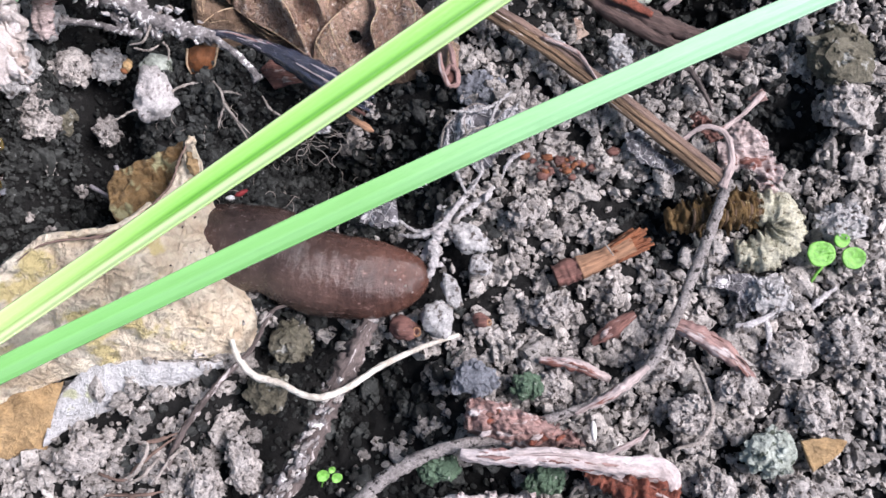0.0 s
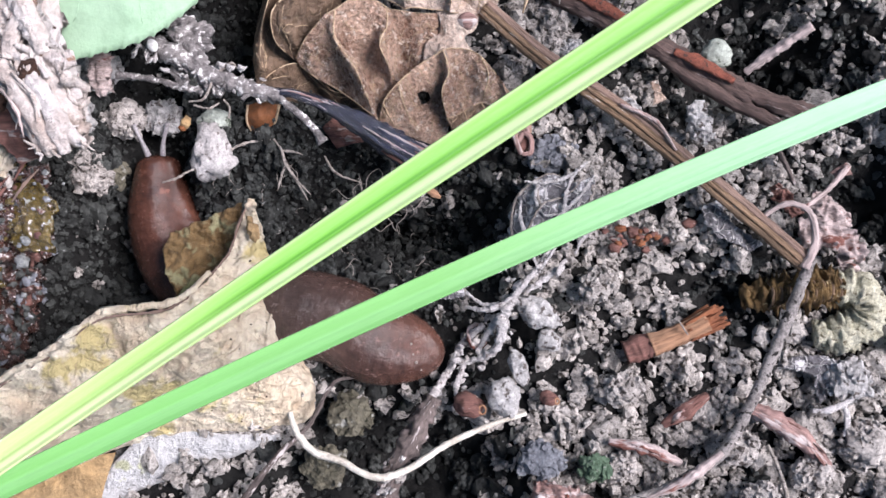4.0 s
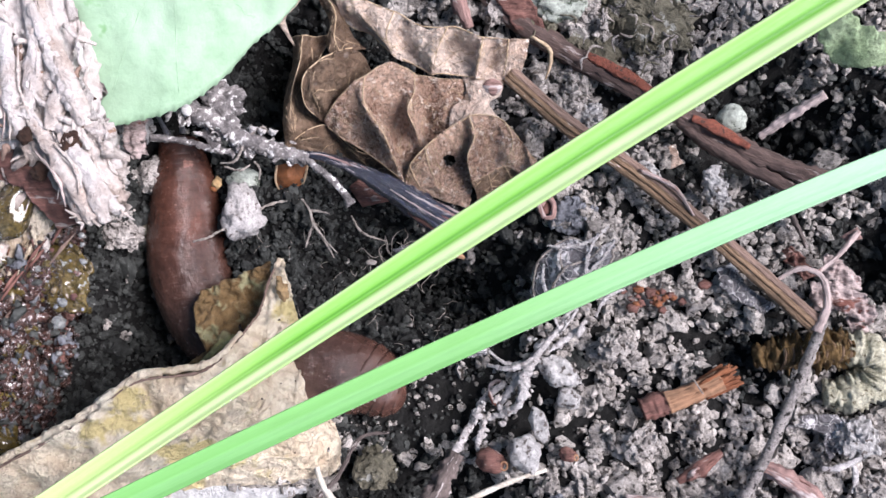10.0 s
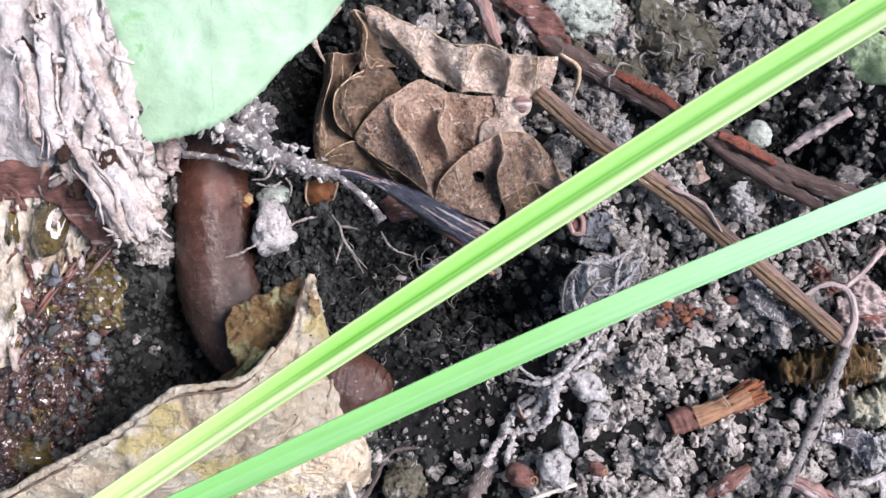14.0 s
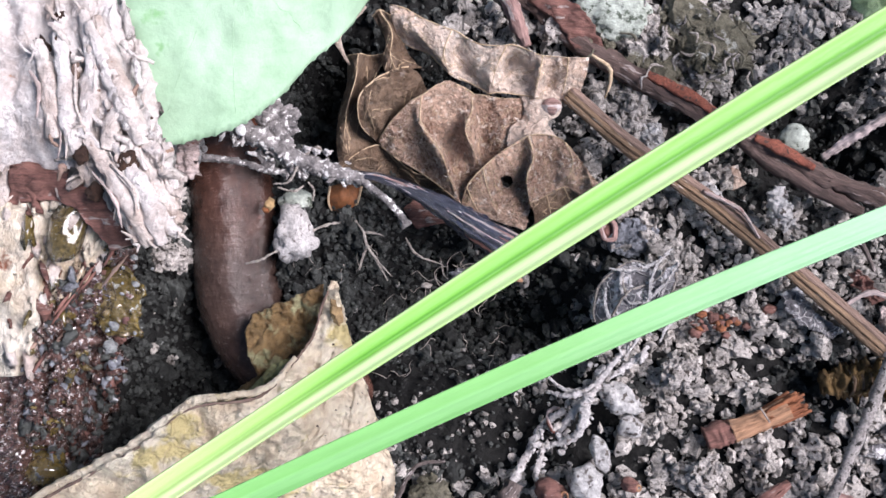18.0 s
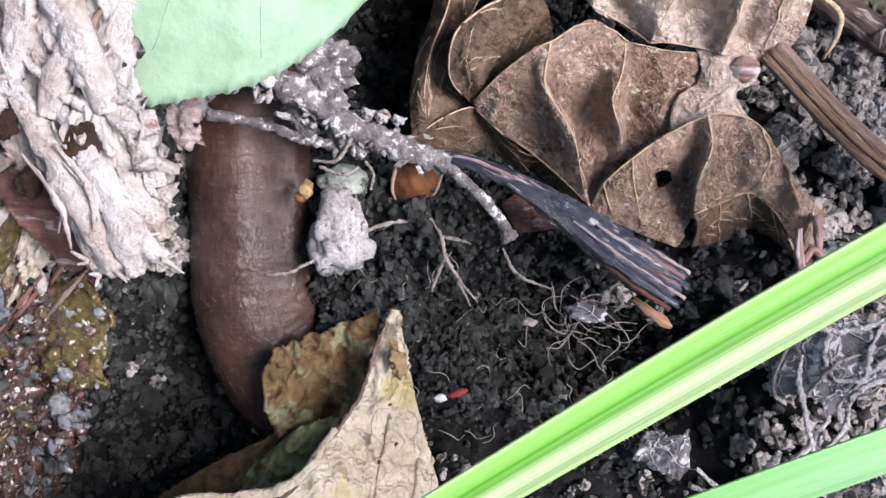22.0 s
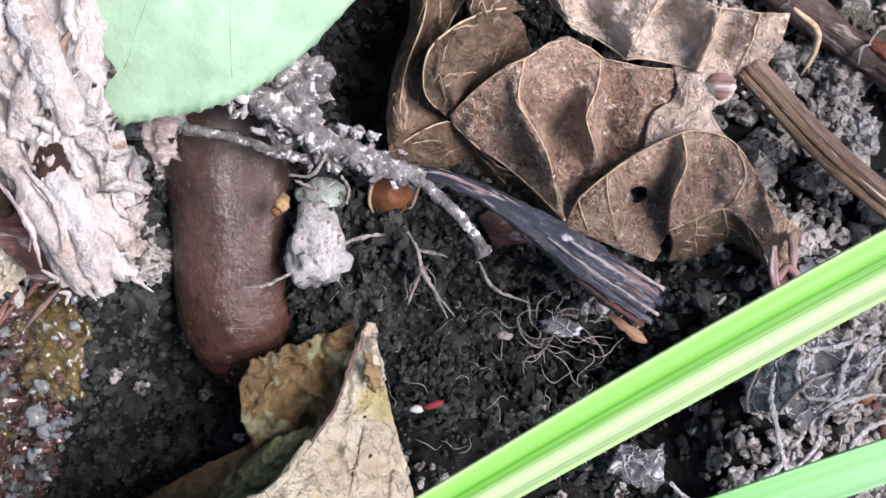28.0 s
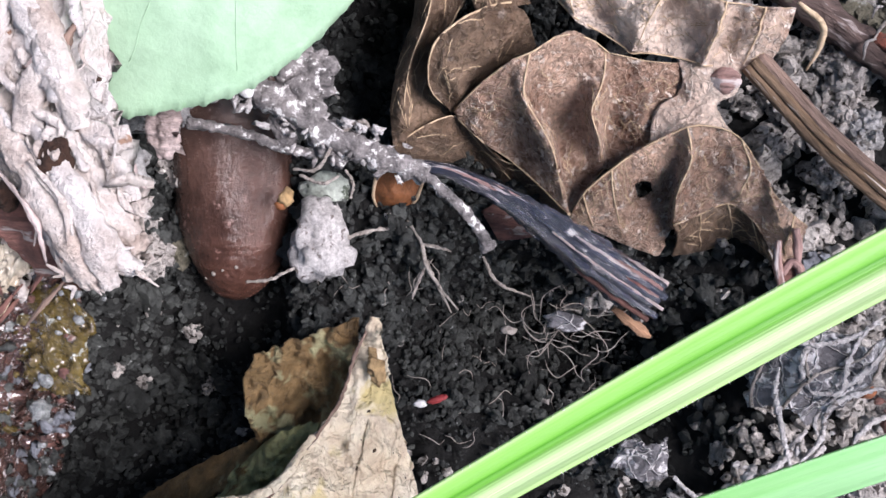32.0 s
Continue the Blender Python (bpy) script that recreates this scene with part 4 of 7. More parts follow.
    fan = [[(-7.6, 29.4, -2.5), (-7.3, 29.1, -2.8), (-7.1, 28.9, -3.0)],
         [(-6.9, 32.0, 0.0), (-6.2, 30.4, -0.8), (-5.0, 28.5, -3.5)],
         [(-4.7, 34.3, 1.4), (-4.1, 31.9, 0.6), (-2.0, 27.4, -4.0)],
         [(-3.2, 35.6, 1.8), (-1.9, 32.0, -0.6), (0.4, 26.7, -4.5)],
         [(-1.5, 36.8, 2.2), (0.4, 33.2, -1.0), (1.8, 26.5, -4.5)],
         [(0.8, 38.1, 2.2), (1.7, 34.3, -1.0), (2.1, 28.9, -2.8)],
         [(1.6, 38.5, 2.6), (2.3, 35.6, 2.6), (1.3, 32.6, 2.2), (2.3, 29.2, -1.6)],
         [(3.2, 38.8, 2.6), (3.9, 35.5, 0.6), (2.9, 32.3, -0.2), (2.8, 29.8, -0.8)],
         [(5.3, 38.5, 2.4), (5.9, 35.6, 1.2), (5.4, 32.7, -0.2), (4.9, 31.0, -1.0)],
         [(7.0, 37.6, 2.2), (7.9, 35.1, 2.2), (7.4, 32.8, 1.0), (7.1, 31.9, -0.6)],
         [(8.9, 35.5, 1.6), (9.6, 33.7, 1.0), (9.4, 31.8, 0.0), (9.1, 30.7, -0.8)],
         [(10.9, 32.7, 1.2), (10.7, 31.4, 1.7), (10.8, 30.0, 0.2), (10.8, 28.7, -0.8)],
         [(12.7, 31.1, 0.8), (12.4, 30.0, 1.3), (12.3, 28.5, 0.2), (11.9, 26.7, -0.8)],
         [(14.3, 30.2, 0.4), (13.9, 29.0, 0.5), (13.8, 27.2, -0.2), (13.5, 25.1, -1.2)]]
    lobe_of(fan, "brownleaf", 4, 70, 130, holes=[(hole, 0.85)], rim=(0.0,), across=(1, 2, 6, 9, 12), r=0.1, comb=np.arange(0.03, 0.30, 0.02))
    under = [[(2.0, 29.6, -0.7), (2.8, 28.2, -2.0), (3.1, 26.4, -4.5)],
         [(4.6, 30.8, -1.1), (5.3, 29.1, -3.0), (6.2, 27.0, -5.5)],
         [(7.1, 31.9, -0.8), (8.4, 30.1, -3.2), (9.7, 28.1, -6.0)],
         [(9.3, 30.6, -0.8), (10.5, 29.1, -2.6), (12.2, 27.1, -5.5)],
         [(11.0, 28.7, -0.9), (11.7, 27.1, -1.8), (13.4, 25.3, -3.5)]]
    lobe_of(under, "darkleaf_shaded", 6, 40, 50, "reddish-brown curled-under edge with shade in its colour", rim=(0.0,), across=(1, 2, 3))
    neck = [[(0.6, 45.8, 0.2), (1.4, 43.3, 0.6), (1.2, 41.8, 0.4), (-0.8, 40.1, 0.6), (-1.1, 36.6, 0.4)],
         [(2.5, 46.0, 0.4), (2.7, 43.1, 1.4), (2.6, 41.3, 1.4), (1.6, 39.7, 1.6), (1.2, 38.1, 1.6)],
         [(4.8, 46.0, 0.5), (4.9, 42.9, 1.6), (4.0, 41.2, 1.6), (3.4, 39.7, 2.0), (3.9, 38.6, 2.0)],
         [(7.0, 45.9, 0.3), (6.6, 42.3, 1.0), (4.9, 41.0, 0.9), (5.4, 39.4, 1.2), (7.1, 37.7, 1.4)]]
    v, f, top = loft(neck, 50, 34, 0.22, 0.3, 1.6, ragged=0.2, seed=9)
    link("neck", v, f, "paleleaf", g, "pale pinkish leaf base")
    upper = [[(-17.4, 57.5, 3.0), (-17.0, 55.4, 2.5), (-16.3, 53.2, 0.8)],
         [(-15.1, 56.8, 3.4), (-14.7, 53.8, 3.4), (-14.3, 52.0, 0.8)],
         [(-12.6, 55.2, 3.6), (-13.4, 52.8, 4.0), (-11.7, 50.9, 1.0)],
         [(-8.7, 53.2, 4.4), (-9.8, 50.1, 3.6), (-8.8, 47.5, 1.6)],
         [(-7.5, 52.8, 4.2), (-7.4, 49.9, 1.2), (-5.7, 46.7, 0.8)],
         [(-4.2, 50.7, 4.4), (-4.8, 47.9, 3.0), (-3.6, 45.1, 0.8)],
         [(-1.1, 50.8, 5.2), (-2.6, 47.8, 4.4), (-3.3, 45.1, 1.6)],
         [(0.3, 50.7, 5.0), (-0.7, 49.0, 1.2), (-0.3, 45.1, 0.8)],
         [(2.6, 49.7, 4.8), (2.7, 47.3, 2.6), (2.4, 44.6, 0.8)],
         [(3.7, 49.3, 5.0), (3.2, 46.6, 4.4), (2.8, 44.2, 1.6)],
         [(5.1, 49.4, 4.2), (5.2, 47.3, 1.2), (4.2, 44.4, 0.8)],
         [(7.5, 49.2, 4.2), (7.3, 46.8, 2.6), (6.8, 44.2, 0.8)],
         [(10.5, 49.6, 3.0), (10.1, 47.1, 2.4), (9.4, 44.9, 0.6)]]
    lobe_of(upper, "paleleaf", 6, 60, 130, "paler pinkish-brown upper lobe", rim=(0.0, 1.0), across=(3, 6, 9, 11), r=0.1)
    curl = [[(-14.8, 48.8, 2.0), (-17.1, 48.0, 3.0), (-19.5, 46.5, 3.6), (-21.3, 44.6, 3.8), (-21.9, 42.4, 3.0), (-21.4, 40.5, 0.6), (-19.4, 39.1, -3.0)],
         [(-13.3, 47.9, 1.6), (-16.0, 46.6, 3.2), (-18.2, 45.2, 4.0), (-19.7, 43.6, 4.0), (-20.4, 42.0, 2.8), (-20.2, 40.6, 0.0), (-19.2, 39.1, -3.4)],
         [(-12.3, 46.8, -2.0), (-14.7, 45.4, 0.4), (-16.5, 43.9, 1.2), (-17.5, 42.6, 0.0), (-18.5, 40.9, 0.2), (-18.9, 39.9, -2.0), (-19.0, 39.1, -3.8)],
         [(-11.0, 45.7, -8.0), (-12.3, 44.6, -7.0), (-13.7, 43.4, -7.0), (-15.3, 42.0, -7.0), (-16.6, 40.7, -6.5), (-17.7, 39.7, -6.0), (-18.8, 39.1, -4.4)]]
    lobe_of(curl, "darkleaf_shaded", 11, 90, 50, "curled-over leaf lobe with shade in its darker colour", rim=(), across=(0,), r=0.12)
    outer = [[(-23.6, 51.0, 0.0), (-23.6, 47.5, -0.6), (-24.8, 43.4, -1.6), (-25.3, 39.2, -2.0), (-24.9, 35.4, -2.6)],
         [(-21.7, 50.4, 3.0), (-22.2, 47.0, 2.2), (-23.5, 43.2, 0.6), (-23.9, 39.6, -0.2), (-23.4, 36.4, -2.4)],
         [(-20.2, 51.0, 0.6), (-21.3, 47.6, -0.6), (-22.5, 44.1, -1.8), (-22.7, 40.7, -2.4), (-21.3, 38.2, -3.6)],
         [(-17.6, 51.1, 1.0), (-19.7, 47.6, 0.2), (-21.1, 44.7, -1.8), (-21.1, 41.2, -3.8), (-19.4, 39.0, -5.0)]]
    # Its dark colour also carries the shadow under the green leaf.
    lobe_of(outer, "darkleaf_shaded", 13, 80, 50, across=(1, 3))
    fold = [[(-19.8, 56.5, 1.0), (-18.0, 52.8, 2.0), (-18.5, 49.7, 2.0), (-18.0, 47.8, 2.0)],
         [(-18.7, 57.0, 2.0), (-17.0, 53.5, 3.0), (-17.2, 50.2, 3.0), (-16.3, 47.8, 3.0)],
         [(-16.7, 56.9, 0.0), (-15.3, 52.4, 0.6), (-14.1, 50.3, 0.4), (-12.9, 49.1, 1.0)]]
    lobe_of(fold, "darkleaf_shaded", 14, 40, 30, "pale-edged standing fold", across=(1,), r=0.12)
    skirt = [[(-24.8, 35.4, -3.0), (-23.3, 36.7, -2.2), (-21.4, 37.9, -2.0), (-19.1, 38.8, -3.0), (-17.0, 37.1, -3.4), (-14.3, 34.8, -3.4), (-10.8, 33.9, -4.0), (-8.0, 30.1, -5.0)],
         [(-24.6, 34.8, -4.4), (-22.5, 35.8, -3.6), (-19.8, 36.7, -3.4), (-17.3, 36.4, -5.4), (-14.7, 34.3, -5.0), (-12.2, 32.8, -6.0), (-9.8, 31.5, -6.4), (-7.4, 29.1, -6.6)],
         [(-24.8, 33.5, -8.0), (-21.3, 33.7, -8.0), (-17.8, 33.3, -9.0), (-14.8, 32.1, -9.0), (-12.4, 30.4, -9.0), (-10.5, 29.1, -9.0), (-8.7, 28.0, -9.0), (-7.1, 27.6, -8.0)]]
    lobe_of(skirt, "darkleaf_shaded", 15, 70, 40, "brown leaf skirt with shade in its dark colour", rim=(), across=(0,))
    knob(g, "stalk_base", (5.2, 43.1, 1.2), (1.45, 1.2, 1.1), "pinkbark", 4, 0.15, label="round pinkish stalk scar")
    add_rod(g, "curled_tip", [(-20.6, 56.9, 4.0), (-23.1, 54.5, 4.0), (-24.7, 52.9, 3.4), (-24.0, 51.0, 2.0), (-23.1, 49.5, 1.0)], (0.25, 0.6, 0.75, 0.3, 0.15), "paleleaf", 24, 8, 0.3, 1.2, 0.4)
    add_rod(g, "curled_tip", [(11.1, 50.3, 2.0), (13.5, 48.7, 1.6), (13.9, 46.9, 0.8), (13.3, 44.7, -0.6)], (0.2, 0.35, 0.3, 0.1), "vein", 24, 6)


make_brown_leaf()


# ---- living leaves ----
def make_green_leaf():
    g = thing("green_leaf", "pale green living leaf with a finely toothed edge", "leaf")
    low = [(-53.7, 54.5, 11.0), (-50.3, 46.0, 11.0), (-47.6, 36.8, 10.0), (-42.4, 36.9, 10.0), (-37.0, 38.6, 10.0), (-32.4, 42.0, 9.5), (-27.5, 47.4, 9.0), (-23.2, 51.3, 9.0), (-17.1, 59.8, 9.0)]
    high = [(-53.1, 56.0, 13.0), (-49.6, 62.0, 15.0), (-46.5, 67.6, 16.0), (-41.2, 70.1, 17.0), (-36.2, 71.6, 17.0), (-31.1, 71.6, 17.0), (-25.4, 70.7, 16.0), (-20.5, 67.1, 14.0), (-15.4, 61.4, 11.0)]
    v, f, top = loft([low, high], 150, 40, 0.35, 0.7, 9.0, bulge=2.2, seed=21)
    for i in range(150):
        tooth = 0.28 * max(0, math.sin(i * 0.9)) ** 2 + 0.12 * noise.noise((i * 0.4, 0, 0))
        d = top[i, 1] - top[i, 0]
        d = d / (np.linalg.norm(d) + 1e-9)
        v[i * 40] -= d * tooth
        v[6000 + i * 40] -= d * tooth
    ob = link("leaf_blade", v, f, "greenleaf", g)
    veins_on(top, [[(0.5, 0.05), (0.5, 0.4), (0.52, 0.95)], [(0.3, 0.12), (0.4, 0.4), (0.5, 0.6)], [(0.75, 0.12), (0.65, 0.35), (0.52, 0.55)]], 0.035, g, mat="greenleaf")
    g = thing("mossy_leaf", "grey-green mossy leaf hanging over the corner", "leaf")
    v, f, _ = loft([[(46.2, 56.7, 6.0), (50.9, 51.2, 5.0), (52.8, 47.3, 4.0), (57.6, 44.5, 4.0), (64.4, 45.5, 4.0)], [(48.8, 60.4, 7.0), (53.6, 53.4, 8.0), (56.7, 50.1, 8.0), (60.6, 48.4, 8.0), (68.6, 50.7, 6.0)]], 40, 24, 0.4, 1.2, 3.0, bulge=1.0, ragged=1.0, seed=23)
    link("leaf_blade", v, f, "mossleaf", g)


make_green_leaf()


# ---- twigs and stems ----
def make_twigs():
    g = thing("twig", "gnarled twig with grey crust and a split blackened end", "twig", "twigs")
    add_rod(g, "crusted_stem", [(-39.1, 40.8, 2.0), (-35.3, 38.9, 2.0), (-30.6, 36.2, 1.6), (-25.8, 34.4, 1.2), (-21.4, 32.9, 1.0)], (1.1, 1.5, 1.2, 1.1, 0.9), "crustbark", 60, 14, 0.55, 0.9, seed=3)
    burnt = [(-22.4, 33.7, 0.6), (-19.4, 33.4, 0.8), (-16.2, 32.2, 0.8), (-13.0, 30.6, 0.6), (-9.7, 28.7, 0.4), (-6.3, 26.5, 0.2), (-3.0, 24.5, 0.0), (0.1, 22.7, -0.2)]
    add_rod(g, "burnt_stem", burnt, (0.62, 0.62, 0.8, 1.15, 1.6, 1.95, 2.1, 2.0), "burnt", 100, 24, 0.22, 1.4, 0.75, 9)
    # long torn ribs: pinkish wood along the upper side, black char below, splayed at the broken end
    c = catmull(burnt, 60)
    side = np.array([0.52, 0.85, 0.0])
    for k, (a, b, off, up, r, m) in enumerate((
            (4, 26, 0.3, 0.55, 0.28, "pinkbark"), (6, 30, -0.1, 0.6, 0.22, "burnt"), (10, 34, 0.5, 0.6, 0.26, "burnt"), (20, 46, -0.7, 0.9, 0.34, "burnt"),
            (24, 52, 0.9, 0.8, 0.36, "burnt"), (30, 57, 1.3, 0.9, 0.5, "burnt"), (40, 59, 0.55, 1.45, 0.3, "burnt"), (18, 40, 1.0, 0.7, 0.2, "pinkbark"), (46, 59, 1.0, 1.15, 0.4, "pinkbark"), (34, 59, -0.3, 1.5, 0.17, "palewood"), (38, 59, 0.75, 1.35, 0.34, "burnt"), (30, 59, 0.1, 1.45, 0.36, "burnt"),
            (40, 59, -0.5, 1.4, 0.32, "burnt"), (36, 59, -1.1, 1.1, 0.4, "burnt"), (42, 59, -1.7, 0.6, 0.34, "redbark"), (48, 59, 1.7, 0.5, 0.34, "palewood"), (50, 59, 0.3, 1.5, 0.26, "palewood"))):
        wide = lambda q: np.interp(q, (0, 20, 40, 59), (0.35, 0.6, 0.95, 1.1))
        line = [c[q] + side * off * wide(q) + (0, 0, up * wide(q)) for q in np.linspace(a, b, 6).astype(int)]
        d = (line[-1] - line[-2]) / np.linalg.norm(line[-1] - line[-2])
        line[-1] = line[-1] + d * (0.25 + 0.35 * (k * 7 % 4))
        add_rod(g, "splinter", line, (r * 0.5, r, r * 1.1, r * 0.8), m, 40, 8, 0.35, 0.9, 0.8, seed=k)
    add_rod(g, "splinter", [(-3.0, 21.3, -1.6), (-1.5, 20.2, -1.6), (-0.2, 19.3, -1.8), (0.9, 18.7, -2.0)], (0.25, 0.5, 0.6, 0.2), "cutwood", 24, 8, 0.4, 1.0, 0.7, seed=31)
    add_rod(g, "side_shoot", [(-22.2, 33.3, 1.4), (-19.9, 31.6, 1.4), (-17.8, 29.8, 1.2), (-16.3, 27.9, 0.9), (-15.3, 26.4, 0.6)], (0.5, 0.5, 0.52, 0.5, 0.8), "crustbark", 50, 10, 0.5, 0.6)
    add_rod(g, "side_shoot", [(-43.6, 36.5, 1.0), (-38.7, 35.8, 1.0), (-34.7, 34.7, 0.5), (-30.0, 34.2, 0.0)], (0.55, 0.45, 0.5, 0.4), "crustbark", 50, 9, 0.7, 0.6)
    knob(g, "crust", (-32.9, 41.6, 2.0), (2.5, 2.0, 0.9), "crustbark", 5, 0.6, 4)
    knob(g, "crust", (-34.7, 43.4, 1.5), (1.9, 1.6, 0.8), "crustbark", 8, 0.6, 4)
    knob(g, "crust", (-34.9, 36.4, 0.6), (0.9, 1.7, 0.8), "crustbark", 11, 0.5, 4, 0.6)
    add_rod(g, "crust", [(-33.9, 40.8, 2.0), (-32.0, 37.9, 1.8), (-31.0, 35.0, 1.0), (-29.1, 33.5, 0.5)], (1.3, 1.2, 1.0, 0.8), "crustbark", 40, 12, 0.6, 0.8, seed=9)
    rng = np.random.RandomState(2)
    for k in range(70):
        t = rng.rand()
        c = np.array((-39.9, 39.4, 2.5)) * (1 - t) + np.array((-22.9, 33.4, 0.0)) * t + (rng.normal(0, 0.9), rng.normal(0, 0.9), rng.uniform(0.5, 1.3))
        r = rng.uniform(0.15, 0.42)
        knob(g, "flake", c, (r * 1.8, r * 0.8, r * 0.5), "crustbark" if k % 2 else "crust", k, 1.0, 2, rng.uniform(0, 3))
    for k, pts in enumerate(([(-33.9, 32.8, 0.0), (-31.6, 32.9, 1.0), (-30.1, 35.2, 2.0), (-28.6, 36.8, 2.0)], [(-29.6, 36.3, 2.0), (-27.6, 37.4, 2.5), (-26.6, 36.5, 2.0)], [(-33.3, 32.3, 0.0), (-31.1, 31.6, 0.6), (-29.6, 32.4, 0.4)], [(-29.1, 33.0, 0.0), (-28.3, 31.8, 0.0), (-28.5, 30.4, -0.5)])):
        add_rod(g, "rootlet", pts, (0.12, 0.2, 0.12), "root", 30, 6, 0.8, 0.4, seed=k)
    for c in ((-28.9, 37.1, 2.4), (-27.6, 36.7, 2.4), (-26.1, 36.6, 2.4)):
        knob(g, "bud", c, (0.55, 0.4, 0.35), "crust", 3, 1.0, 3)

    g = thing("bark_chip", "pinkish bark chip hanging on its edge", "bark", "bark pieces")
    v, f, _ = loft([[(-46.3, 38.4, 4.0), (-46.4, 36.7, 4.0), (-46.3, 34.7, 3.6), (-45.3, 33.0, 3.0)], [(-44.8, 38.4, 4.6), (-44.7, 36.7, 4.8), (-44.7, 34.8, 4.2), (-44.6, 33.2, 3.6)], [(-43.5, 38.7, 4.0), (-43.5, 37.1, 4.0), (-43.5, 35.1, 3.6), (-43.9, 33.7, 3.2)]], 40, 26, 0.9, 0.5, 0.9, ragged=0.5, seed=2)
    link("chip", v, f, "palewood", g)

    g = thing("dry_stem", "dry straw-coloured stem split into long strands", "stem")
    line = [(7.7, 45.2, 1.0), (16.0, 37.7, 0.5), (26.5, 30.0, 0.5), (36.0, 21.7, 0.8), (43.7, 14.6, 1.2), (50.8, 7.8, 1.6)]
    for k, (dx, dz, r, m) in enumerate(((0, 0, 0.75, "straw"), (0.85, 0.15, 0.5, "bark"), (-0.8, -0.1, 0.6, "straw"), (0.45, 0.5, 0.35, "bark"), (-0.35, 0.5, 0.32, "straw"))):
        add_rod(g, "strand", [np.array(p) + (dx * 0.62, dx * 0.78, dz) for p in line], (r, r * 1.05, r, r * 1.1), m, 70, 8, 0.25, 2.0, seed=k)
    add_rod(g, "loose_fibre", [(26.2, 30.7, 1.4), (30.9, 28.0, 2.0), (33.7, 23.9, 1.6)], (0.3, 0.35, 0.2), "palewood")

    g = thing("branch", "fallen branch with grey-brown bark peeling red", "branch", "branches")
    add_rod(g, "stem", [(2.0, 61.2, -3.0), (12.8, 51.8, -2.5), (27.9, 42.9, -2.5), (38.2, 37.1, -3.0), (46.6, 32.7, -3.0), (57.9, 28.5, -3.5)], (1.3, 1.5, 1.4, 1.5, 1.4, 1.3), "darkbranch", 90, 16, 0.4, 1.2, 1.0, 5)
    add_rod(g, "bark_strip", [(19.6, 48.4, -0.9), (24.1, 45.9, -0.7), (29.1, 42.7, -0.7)], (0.5, 1.0, 0.7), "redpeel", 30, 8, 0.3, 1.5, 0.45, label="raw red peeling bark")
    add_rod(g, "bark_strip", [(35.0, 38.8, -1.2), (38.3, 37.3, -1.0), (43.4, 34.3, -1.2)], (0.5, 1.0, 0.5), "redpeel", 30, 8, 0.3, 1.5, 0.45, label="raw red peeling bark")
    add_rod(g, "side_branch", [(33.5, 38.7, -3.0), (38.0, 35.1, -2.8), (43.9, 31.6, -3.0), (50.9, 28.1, -3.5)], (0.7, 1.05, 1.0, 0.8), "darkbranch", 50, 10, 0.25, 1.8, ridges=4)
    g = thing("branch", "reddish leafy branch stub lying at the edge", "branch", "branches")
    add_rod(g, "stem", [(-0.9, 60.5, 1.0), (0.7, 56.4, 0.5), (2.3, 52.3, 0.0)], (1.0, 1.2, 0.7), "pinkbark", 30, 10, 0.4, 1.5)
    v, f, _ = loft([[(2.6, 59.6, -1.0), (6.8, 56.1, -1.0), (9.4, 52.5, -2.0)], [(7.6, 60.0, 0.0), (11.3, 56.6, 0.0), (13.4, 52.6, -1.0)]], 24, 16, 0.4, 1.0, 2.5, ragged=0.8, seed=31)
    link("bark_sheet", v, f, "redbark", g)

    rod("twig", "short pale broken twig propped over a hollow", "twig", [(46.4, 36.6, -5.0), (50.5, 39.3, -3.0), (54.9, 42.1, -0.5)], (0.55, 0.85, 0.75), "palewood", "twigs", 40, 10, 0.5, 0.9)

    g = thing("twig", "thin curved grey twig lying across the soil", "twig", "twigs")
    add_rod(g, "stem", [(51.4, 8.3, 2.0), (49.5, 3.3, 1.2), (46.2, -4.0, 0.6), (42.0, -12.2, 0.2), (38.2, -17.8, 0.0), (32.1, -21.7, -0.2), (25.8, -23.8, -0.5), (20.4, -25.1, -1.0)], (0.75, 0.8, 0.75, 0.75, 0.8, 0.7, 0.6), "greybark", 110, 10, 0.35, 1.0)
    add_rod(g, "side_shoot", [(50.3, 7.0, 2.2), (51.9, 10.7, 2.6), (51.4, 14.8, 2.4), (48.6, 16.0, 2.0), (45.7, 14.6, 1.0)], (0.7, 0.55, 0.4, 0.4, 0.3), "palewood", 50, 8, 0.4, 0.9)
    add_rod(g, "side_shoot", [(51.1, 15.5, 2.2), (54.8, 17.9, 1.0), (58.9, 21.4, -1.0)], (0.35, 0.35, 0.5), "palewood", 30, 8, 0.3, 0.8)
    add_rod(g, "side_shoot", [(38.1, -17.8, 0.4), (34.3, -20.3, 0.8), (30.8, -22.2, 0.6), (27.3, -23.7, 0.0)], (0.5, 0.7, 0.6, 0.3), "palewood", 40, 8, 0.4, 0.9)
    v, f, _ = loft([[(56.4, 20.8, -1.5), (58.8, 22.2, -1.0)], [(57.4, 19.9, -1.5), (59.5, 20.4, -1.0)]], 10, 8, 0.4, 0.4, 1.0, seed=3)
    link("shoot_tip", v, f, "pinkbark", g)

    rod("twig", "long bent grey root running under bark", "twig", [(17.2, -26.7, -1.0), (11.0, -27.1, -0.5), (4.0, -29.2, -0.6), (-2.4, -33.2, -1.0), (-8.0, -40.2, -2.0)], (0.8, 0.85, 1.0, 1.1, 1.1), "greybark", "twigs", 70, 12, 0.3, 1.2)
